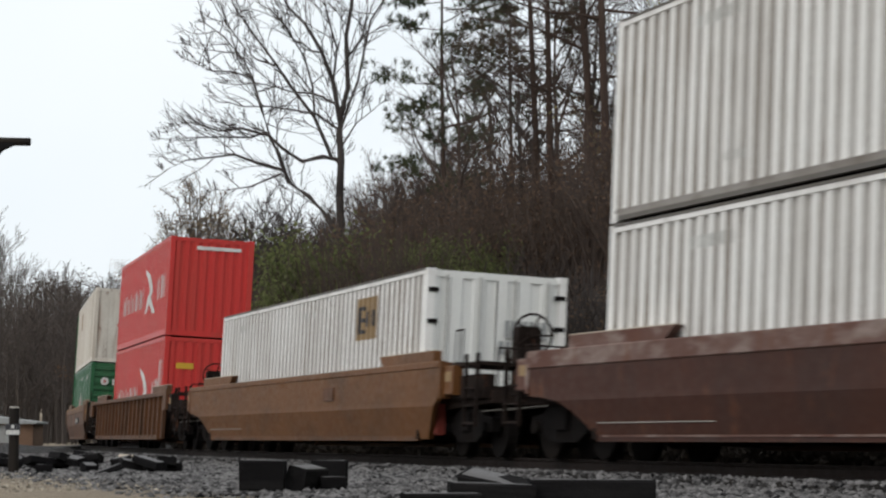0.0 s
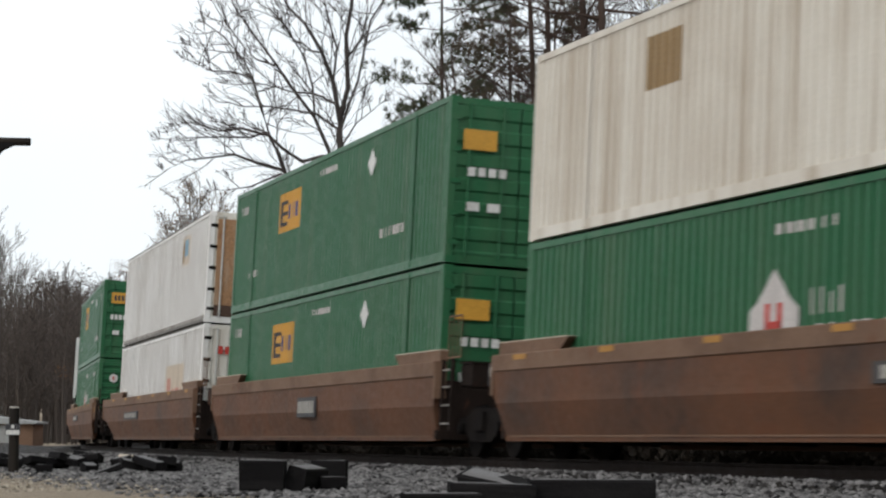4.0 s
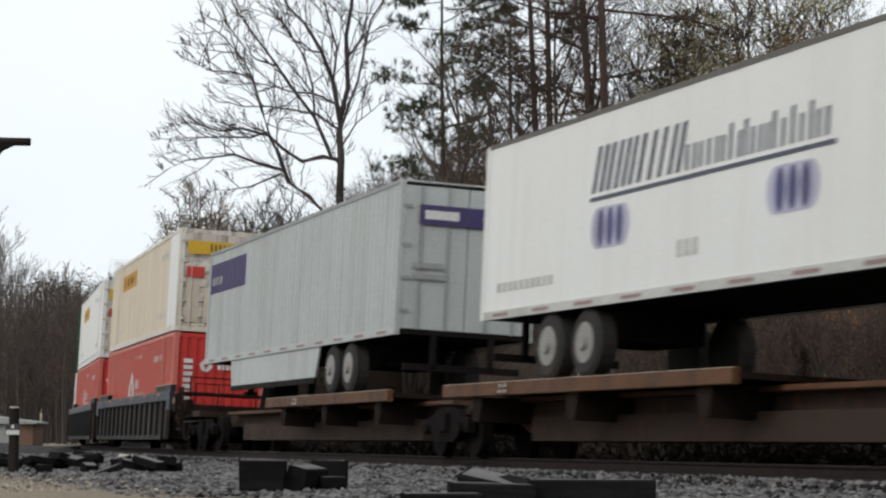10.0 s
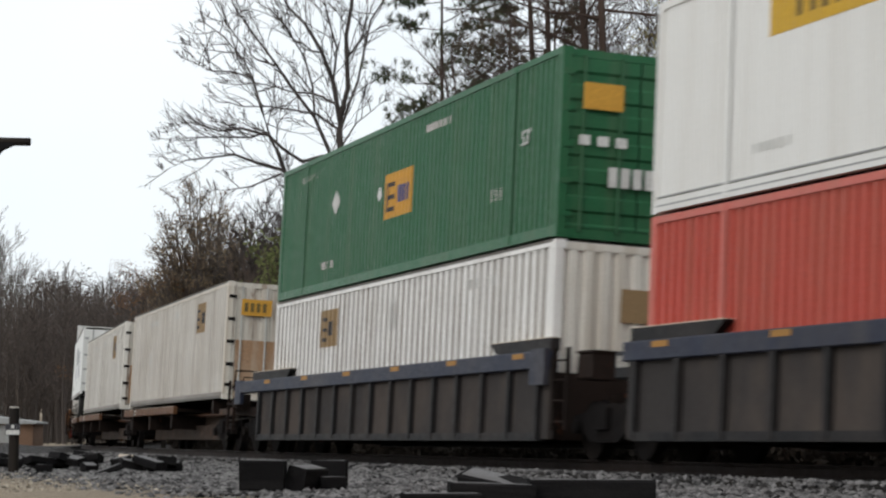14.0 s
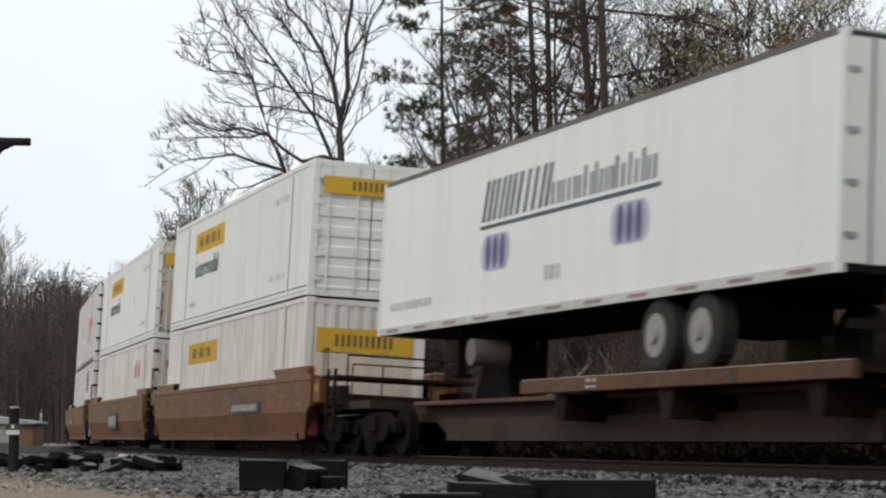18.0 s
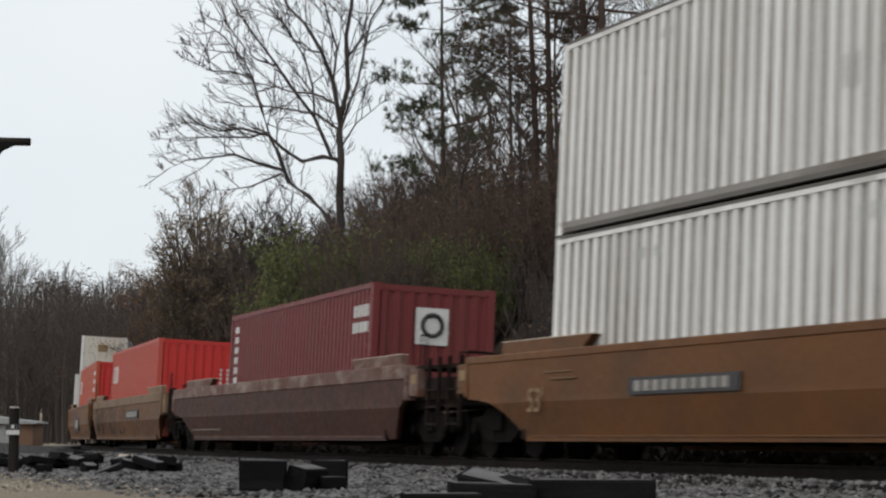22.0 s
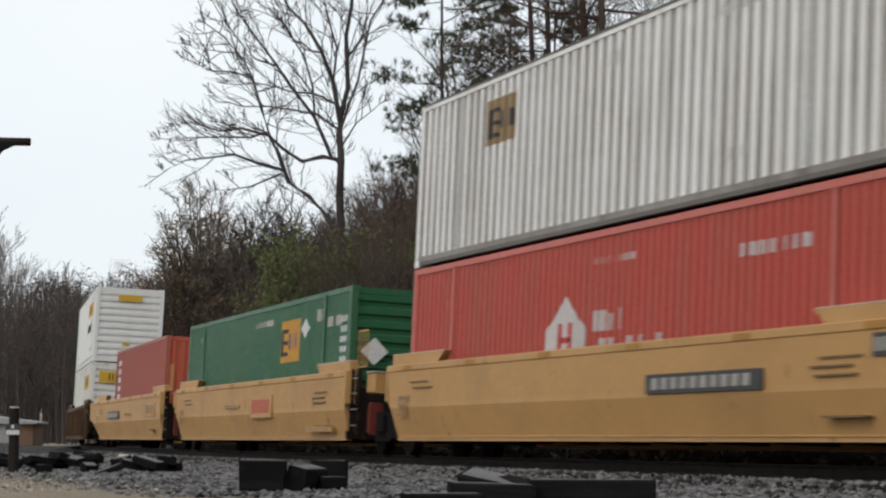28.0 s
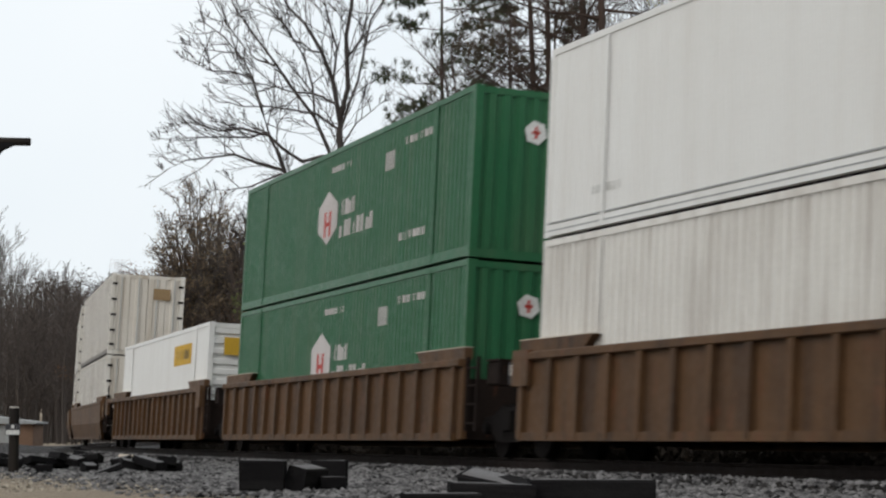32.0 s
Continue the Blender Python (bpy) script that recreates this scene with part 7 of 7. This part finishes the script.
# bare and thinly leaved woods on the bank
woods = [bare_tree(31, 13, "slender leafless tree in the woods", kids=5, limbs=11),
         bare_tree(32, 15, "tall leafless tree in the woods", kids=5, limbs=12, bark="bark_red"),
         bare_tree(33, 12, "thin tree with a few withered leaves", "leaf_brown", 0.07, 4, 0.7, kids=5),
         bare_tree(34, 10, "broad autumn tree with golden orange leaves in level sprays", "leaf_orange", 0.055, 16, 0.9, 0.6, gaps=-0.12, fork=0.12, kids=5, limbs=20, rise=0.25, lift=0.06, flat=0.3, reach=1.15),
         bare_tree(35, 12, "tree with yellowing green leaves", "leaf_yellowgreen", 0.06, 9, 0.7, 0.55, gaps=-0.05, fork=0.25, kids=5, limbs=15, rise=0.5, lift=0.1, flat=0.5),
         dome_tree(36, 14, "round many-limbed tree with tan leaves at its tips", "leaf_tan", 0.21, 34, share=0.8, fine=0.016),
         bare_tree(37, 10, "autumn tree with rusty brown leaves in level sprays", "leaf_rust", 0.055, 12, 0.8, 0.6, gaps=-0.05, fork=0.12, kids=5, limbs=18, rise=0.35, lift=0.08, flat=0.35, reach=1.1),
         bare_tree(38, 16, "tall leafless tree with dense dark twigs", kids=5, limbs=14, bark="bark", fork=0.2, thick=0.008, fine=0.012),
         bare_tree(39, 14, "pale slender leafless tree at the edge of the woods", kids=5, limbs=16, bark="twig_pale", fork=0.2, thick=0.008, fine=0.02, rise=1.8, angle=0.5),
         dome_tree(40, 14, "dark round leafless tree on the bank", None, 0.15, 22, "bark")]
TALL = [13, 15, 12, 10, 12, 14, 10, 16, 14, 14]
aims = [(-0.1145, 118, 0.1205, 5), (-0.1040, 124, 0.1070, 5), (-0.0850, 116, 0.1160, 9), (-0.0930, 123, 0.1060, 9), (-0.0690, 112, 0.1150, 0), (-0.0755, 118, 0.0960, 0),
        (-0.0780, 120, 0.1080, 9), (-0.0700, 121, 0.1040, 9), (-0.0600, 119, 0.1040, 9), (-0.0520, 117, 0.1080, 9), (-0.0440, 116, 0.1120, 7), (-0.1310, 118, 0.0740, 6), (-0.1260, 124, 0.0700, 2), (-0.1205, 121, 0.0800, 2),
        # autumn trees
        (0.150, 64, 0.142, 3), (0.166, 63, 0.170, 3), (0.182, 70, 0.175, 6), (0.198, 71, 0.160, 3), (0.138, 66, 0.135, 6), (0.160, 60, 0.140, 3), (0.190, 72, 0.140, 6), (0.205, 70, 0.150, 6),
        (0.120, 74, 0.205, 4), (0.139, 77, 0.215, 4), (0.157, 80, 0.212, 4), (0.178, 82, 0.205, 4), (0.198, 78, 0.195, 4), (0.127, 70, 0.165, 4), (0.116, 68, 0.150, 2), (0.122, 66, 0.130, 2), (0.111, 70, 0.155, 4),
        (0.147, 84, 0.215, 1), (0.168, 86, 0.21, 0), (0.188, 84, 0.205, 7), (0.208, 74, 0.185, 7),
        # pale trees over the far woods
        (-0.2060, 235, 0.0890, 8), (-0.2010, 240, 0.0760, 8), (-0.1840, 238, 0.0690, 8), (-0.1580, 240, 0.0640, 8), (-0.1510, 238, 0.0650, 8), (-0.1460, 242, 0.0630, 8)]
r = random.Random(19)
for i in range(34):  # behind the large tree, rising to the right
    f = (i * 0.618) % 1.0
    k = -0.062 + 0.078 * f
    aims.append((k, r.uniform(104, 132), 0.082 + 0.062 * f + r.uniform(-0.012, 0.010), r.choice((0, 2, 0, 1, 1, 7))))
for i in range(5):  # dense dark woods between the pines
    k = 0.010 + 0.066 * ((i * 0.618) % 1.0)
    aims.append((k, r.uniform(84, 108), r.uniform(0.165, 0.212), r.choice((7, 0, 1, 0))))
for i in range(6):  # greyer woods beside the autumn trees
    k = 0.082 + 0.040 * ((i * 0.618) % 1.0)
    aims.append((k, r.uniform(72, 92), r.uniform(0.165, 0.202), r.choice((0, 1, 7, 2))))
for i in range(12):  # behind the autumn trees
    k = 0.115 + 0.095 * ((i * 0.618) % 1.0)
    aims.append((k, r.uniform(84, 98), r.uniform(0.155, 0.195), r.choice((2, 7, 1, 2))))
for i in range(16):  # lower fill on the slope
    k = -0.040 + 0.150 * ((i * 0.618) % 1.0)
    aims.append((k, r.uniform(88, 100), r.uniform(0.105, 0.125) + 0.25 * max(0, k), r.choice((2, 1, 0))))
copies(woods, skyline(aims, TALL), 8)

# thicket along the bank
bushes = [shrub(41, 3.6, "brown leafless thicket on the bank", "leaf_brown", 2, 0.06),
          shrub(42, 3.2, "evergreen bush on the bank", "leaf_green", 9, 0.065, stems=20, wide=0.9, share=1.0),
          shrub(43, 4.5, "tall reddish brown thicket", "leaf_brown", 1, 0.06, stems=26, share=0.4),
          shrub(44, 2.2, "tangled bramble on the slope", "leaf_brown", 1, 0.05, stems=18, wide=1.7, share=0.35, bark="bark"),
          shrub(45, 4.2, "dense dark brown thicket beside the tree", "leaf_brown", 3, 0.055, stems=44, wide=1.0, share=0.7),
          shrub(46, 3.6, "large grey-brown leafless thicket of fine twigs", "leaf_brown", 1, 0.05, share=0.15, stems=80, wide=0.75, bark="bark_red", thin=0.010)]
spots, r = [], random.Random(9)
for k, u, size, m in ((-0.056, 8.6, 2.1, 1), (-0.050, 8.8, 2.0, 1), (-0.062, 8.2, 1.9, 1), (-0.067, 8.0, 1.6, 1), (-0.006, 10.5, 1.35, 1), (0.002, 10.5, 1.3, 1), (0.010, 10.7, 1.2, 1), (0.018, 10.7, 0.9, 1), (-0.0325, 7.8, 1.45, 5), (-0.028, 7.7, 1.85, 5), (-0.0235, 7.8, 1.6, 5), (-0.0195, 7.9, 1.2, 5), (-0.077, 9.0, 1.8, 0), (-0.085, 8.5, 1.9, 2), (-0.092, 8.0, 1.7, 0), (-0.10, 7.0, 1.8, 0), (-0.108, 6.3, 1.6, 0), (-0.090, 10, 1.7, 4), (-0.082, 10.5, 1.7, 4), (-0.075, 11, 1.7, 4), (-0.067, 12, 1.7, 4), (-0.059, 13, 1.7, 4), (-0.051, 13, 1.65, 4), (-0.045, 12, 1.4, 4), (-0.002, 11.5, 1.1, 1), (0.006, 11.5, 1.1, 1), (-0.039, 11.0, 1.35, 4), (-0.032, 11.0, 1.5, 4), (-0.025, 11.0, 1.45, 4), (-0.018, 11.5, 1.25, 4), (-0.010, 12.5, 1.2, 4), (0.012, 13, 1.2, 4), (0.024, 13, 1.2, 4), (0.035, 13, 1.2, 4),
                      (-0.042, 12.5, 1.2, 2), (-0.020, 12, 1.3, 2), (-0.012, 14, 1.2, 0), (0.004, 14.5, 1.3, 2)):
    x, y = bearing_point(k, u)
    spots.append((x, y, size, m))
for i in range(165):
    k = -0.09 + 0.31 * ((i * 0.618) % 1.0)
    u = r.choice((8.5, 10.5, 12.5, 14.5, 16.5, 18.5, 21, 24, 28, 32, 37, 42, 48)) + r.uniform(-1, 1)
    if k > 0.10:
        continue
    x, y = bearing_point(k, u)
    spots.append((x, y, r.uniform(0.85, 1.4) * (1.1 if -0.085 < k < 0.0 and u > 10 else 1.3 if k < 0.095 and u > 13 else 1.0), r.choice((0, 0, 2, 3)) if u > 11 else 3))
for i in range(88):  # brambles on the near slope
    k, u = 0.085 + 0.135 * ((i * 0.618) % 1.0), r.uniform(6.5, 15.5)
    if k > 0.165:
        u = 6.5 + (u - 6.5) * 0.5
    x, y = bearing_point(k, u)
    if 0.172 < k < 0.204 and 0.028 < (height(x, y) - EYE_Z) / y < 0.075:  # the bare clay stays open
        continue
    spots.append((x, y, r.uniform(0.38, 0.7) * (0.7 if k > 0.16 and u > 12 else 1.0), r.choice((3, 3, 0))))
for i in range(34):  # thicket behind them
    k, u = 0.095 + 0.125 * ((i * 0.618) % 1.0), r.uniform(21, 36)
    x, y = bearing_point(k, u)
    spots.append((x, y, r.uniform(0.85, 1.3), r.choice((0, 0, 2))))
for k in (0.174, 0.181, 0.188, 0.196, 0.204, 0.211):  # brush before the cabin
    y = 57.0 + r.uniform(-0.8, 0.8)
    x = k * y
    spots.append((x, y, max(0.3, (6.75 - height(x, y)) / 3.6) * r.uniform(0.85, 1.1), r.choice((2, 4))))
copies(bushes, spots, 10)

# fallen grey limbs on the slope
r = random.Random(64)
for k, u, length, turn, up in ((0.036, 7.4, 3.2, 35, 24), (0.044, 8.2, 2.6, 20, 38), (0.052, 7.6, 2.8, -18, 30), (0.060, 8.8, 3.4, 40, 18), (0.071, 8.0, 2.2, 12, 34), (0.080, 8.8, 2.8, 30, 20), (0.096, 8.2, 2.4, -25, 26)):
    x, y = bearing_point(k, u)
    t = Tree(int(k * 1000), 0.012)
    q = [Vector((0, 0, 0))]
    for i in range(4):
        q.append(q[-1] + Vector((length / 4, r.uniform(-0.15, 0.15), r.uniform(-0.12, 0.12))))
    t.limb(q, 0.11, 0.04, 7, True)
    for i in range(6):
        t.branch(q[r.randint(1, 4)], t.jitter(1.0) + Vector((0.6, 0, 0.5)), r.uniform(0.4, 1.0), 0.022, 1, 3)
    ob = thing("fallen_limb", "grey fallen limb lying on the leaf litter", "dead wood")
    part("stem", t.bole, M["dead_wood"], ob, "", True)
    tagged(part("twigs", t.wood, M["dead_wood"], ob), kind="stuff")
    ob.matrix_basis = pose(x, y, height(x, y) + 0.12, 0, -up, turn)

# low dark weeds beyond the track: one mass
weed = Tree(91, 0.008)
for i in range(15):
    a = 2.4 * i
    weed.branch(Vector((0.15 * math.cos(a), 0.15 * math.sin(a), -0.1)), Vector((math.cos(a), math.sin(a), 0.9)), weed.r.uniform(0.4, 0.75), 0.010, 1, 4, 0.6, 0.2, 0.3)
weed_leaf = weed.leaves(0.07, 2, 0.14)
# set dense and dark to stand in for shade under the wagons
weeds, r = Shape(), random.Random(33)
for i in range(420):
    x, y = bearing_point(-0.120 + 0.34 * ((i * 0.618) % 1.0), r.uniform(2.9, 5.2))
    size, a, z = r.uniform(0.8, 1.35), r.uniform(0, 6.28), height(x, y)
    c, sn = math.cos(a) * size, math.sin(a) * size
    for src in (weed.wood, weed_leaf):
        weeds.add([(x + p[0] * c - p[1] * sn, y + p[0] * sn + p[1] * c, z + p[2] * size) for p in src.v], src.f)
tagged(new("undergrowth", weeds.mesh("undergrowth", M["weed"])), "low dark tangled weeds beyond the track", "weeds", kind="stuff")

# far woods beyond the curve: one mass of slender trees
far_wood, far_leaf = Shape(), Shape()
r = random.Random(12)
templates = []
for seed in range(5):
    t = Tree(60 + seed)
    t.limb([Vector((0, 0, -0.5)), Vector((0.2, 0, 5)), Vector((0, 0.2, 10)), Vector((0.1, 0, 14.5))], 0.17, 0.03, 4)
    for i in range(11):
        a = i * 2.4
        t.branch(Vector((0.1, 0, 2.5 + 11 * i / 11)), Vector((math.cos(a), math.sin(a), 1.1)), 3.4 - 0.15 * i, 0.06, 1, 5, 0.6, 0.3)
    templates.append((t.wood, t.leaves(0.11, 4, 0.8, 0.9)))
made = 0
while made < 300:
    k, y = r.uniform(-0.235, -0.122), r.uniform(190, 320)
    x = k * y
    if inner(x, y) > -6:
        continue
    made += 1
    w, lf = r.choice(templates)
    s_, a = 0.0051 * y * r.uniform(0.72, 1.06), r.uniform(0, 6.28)
    c, sn, z = math.cos(a) * s_, math.sin(a) * s_, height(x, y)
    for src, dst in ((w, far_wood), (lf, far_leaf)):
        dst.add([(x + p[0] * c - p[1] * sn, y + p[0] * sn + p[1] * c, z + p[2] * s_) for p in src.v], src.f)
ob = tagged(new("far_woods", far_wood.mesh("far_woods", M["twig"])), "distant brown leafless woods beyond the curve", "woods", kind="stuff")
ob = tagged(new("far_foliage", far_leaf.mesh("far_foliage", M["leaf_far"])), "withered foliage of the distant woods", "woods", kind="stuff")

# ---- beside the track: old sleepers, marker post, sheds ----
def timber(x, y, z, rx, ry, rz, length, w=0.23, h=0.19, label="cut end of an old dark railway sleeper"):
    ob = thing("old_sleeper", label, "sleeper", "heaps of old sleepers")
    rr = random.Random(int(x * 100) + int(y * 10))
    sh = Shape().chamfered(-length / 2, length / 2, -w / 2, w / 2, 0, h, 0.018)
    sh.v = [(a + rr.uniform(-0.008, 0.008), b_ + rr.uniform(-0.008, 0.008), c + rr.uniform(-0.006, 0.006)) for a, b_, c in sh.v]
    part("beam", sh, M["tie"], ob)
    # upper face in a paler grey than the sides
    part("weathered_top", Shape().box(-length / 2 + 0.03, length / 2 - 0.03, -w / 2 + 0.025, w / 2 - 0.025, h - 0.01, h + 0.004), M["tie_top"], ob, "pale grey upper face")
    ob.matrix_basis = pose(x, y, z, rx, ry, rz)
    return ob


G = -0.235
timber(-2.02, 24.0, G, 0, 0, -3, 0.50, 0.30, 0.34)
timber(-1.58, 24.25, G, 14, 0, 70, 0.62, 0.24, 0.27)
timber(-1.32, 24.9, G, 0, 0, -6, 0.40, 0.26, 0.33)
timber(-1.25, 24.3, G, 0, 0, 5, 0.30, 0.16, 0.15)
timber(1.32, 19.0, G, 0, 0, -3, 1.14, 0.26, 0.22, "old dark railway sleeper lying on ballast")
timber(0.42, 18.9, G, 0, 2, 8, 0.75, 0.28, 0.19, "old dark railway sleeper lying on ballast")
timber(0.52, 19.8, G + 0.10, 16, 10, -32, 0.75, 0.26, 0.13, "grey split sleeper leaning on others")
timber(-0.02, 18.6, G, 0, 0, 3, 0.7, 0.30, 0.11, "old dark railway sleeper lying on ballast")
r = random.Random(77)
for x, y, n, wide in ((-5.05, 36.0, 6, 0.6), (-7.7, 40.0, 9, 0.9), (-6.95, 41.5, 4, 0.3), (-8.6, 39.0, 5, 0.5)):
    for i in range(n):
        timber(x + r.uniform(-wide, wide), y + r.uniform(-0.4, 0.4), G + r.uniform(0, 0.10) + 0.04 * (i % 3), r.uniform(-22, 22), r.uniform(-10, 10), r.uniform(-60, 60), r.uniform(0.25, 0.95), 0.20, 0.14)
timber(-6.15, 37.0, G, 20, 0, 40, 0.26, 0.2, 0.15)
timber(-6.95, 37.2, G, 0, 0, 10, 0.28, 0.2, 0.13)
timber(-5.55, 36.0, G + 0.02, 0, -20, 20, 1.0, 0.18, 0.10)
ob = timber(-5.35, 36.4, G + 0.16, 0, 5, 8, 0.38, 0.24, 0.14, "pale new timber block on a heap")
for c in ob.children:
    c.data.materials.clear()
    c.data.materials.append(M["mark_tan"])

post = thing("marker_post", "dark round marker post with white bands", "post")
part("pole", Shape().tube((0, 0, -0.3), (0, 0, 1.12), 0.095, 0.09, 14), M["black"], post)
part("cap", Shape().tube((0, 0, 1.12), (0, 0, 1.15), 0.092, 0.07, 14), M["mark_dull"], post, "pale cap")
part("band", Shape().tube((0, 0, 0.66), (0, 0, 0.74), 0.10, 0.10, 14), M["mark_white"], post, "white band")
part("sign", Shape().box(-0.13, 0.13, -0.115, -0.10, 0.64, 0.84), M["mark_dark"], post, "small dark sign plate")
part("sign_mark", Shape().box(-0.12, 0.12, -0.119, -0.114, 0.65, 0.73), M["mark_white"], post)
part("sign_mark", Shape().box(-0.025, 0.025, -0.119, -0.114, 0.76, 0.82), M["mark_white"], post)
post.matrix_basis = pose(-7.65, 38.0, G)

shed = thing("shed", "low pale shed with white roof beside the woods", "building")
part("wall", Shape().box(-3.5, 3.2, 0, 4, 0, 1.75), M["brown_worn"], shed)
part("roof", Shape().extrude([(-4.2, 1.7), (3.5, 1.7), (3.5, 1.85), (-0.4, 2.35), (-4.2, 1.9)], -0.4, 4.4), M["mark_grey"], shed)
part("door", Shape().box(0.6, 1.6, -0.03, 0.02, 0, 1.6), M["mark_grey"], shed)
shed.matrix_basis = pose(-33.6, 158, height(-33.6, 158))

house = thing("cabin", "cabin with white and green tin roof on the bank", "building")
hz = height(13.0, 61)
part("wall", Shape().extrude([(-2.3, -1.0), (3.5, -1.0), (3.5, 6.85 - hz), (-0.75, 6.85 - hz), (-1.5, 6.50 - hz), (-2.3, 6.42 - hz)], 0, 5), M["wood_wall"], house, "dark timber wall")
part("roof", Shape().extrude([(-2.5, 6.45 - hz), (-1.45, 6.52 - hz), (-0.70, 6.95 - hz), (-1.68, 7.30 - hz)], -0.15, 5.1), M["roof_white"], house, "white tin roof slope")
roof = part("upper_roof", Shape().extrude([(-0.70, 6.96 - hz), (4.0, 6.98 - hz), (4.0, 7.36 - hz), (-1.66, 7.31 - hz)], -0.12, 5.15), M["roof_green"], house, "green ribbed tin roof")
rib = Shape().box(-0.03, 0.03, -0.15, -0.12, 7.0 - hz, 7.3 - hz).mesh("roof_rib", M["roof_green"])
for i in range(10):
    part("roof_rib", rib, None, roof, at=pose(-0.6 + 0.45 * i, 0, 0))
house.matrix_basis = pose(13.62, 61, hz)

signal = thing("signal_arm", "dark iron bracket arm on a post at the trackside", "signal")
part("arm", Shape().tube((-0.55, 0, 2.60), (0.285, 0, 2.585), 0.03, 0.028, 10), M["black"], signal, "dark round arm")
part("bracket", Shape().extrude([(-0.55, 2.60), (0.20, 2.575), (0.10, 2.53), (0.03, 2.44), (0.02, 2.27), (-0.06, 2.27), (-0.10, 2.50), (-0.55, 2.52)], -0.03, 0.03), M["black"], signal)
part("post", Shape().tube((-0.5, 0, -0.3), (-0.5, 0, 2.75), 0.06, 0.055, 12), M["black"], signal)
signal.matrix_basis = pose(-3.03, 14.0, height(-3.03, 14.0))


# ---- motion of the train ----
def motions():
    for ob, s, z in MOVING:
        walk(ob, [(t, on_track(s + SPEED * t, z)) for t in range(0, 33)])


motions()
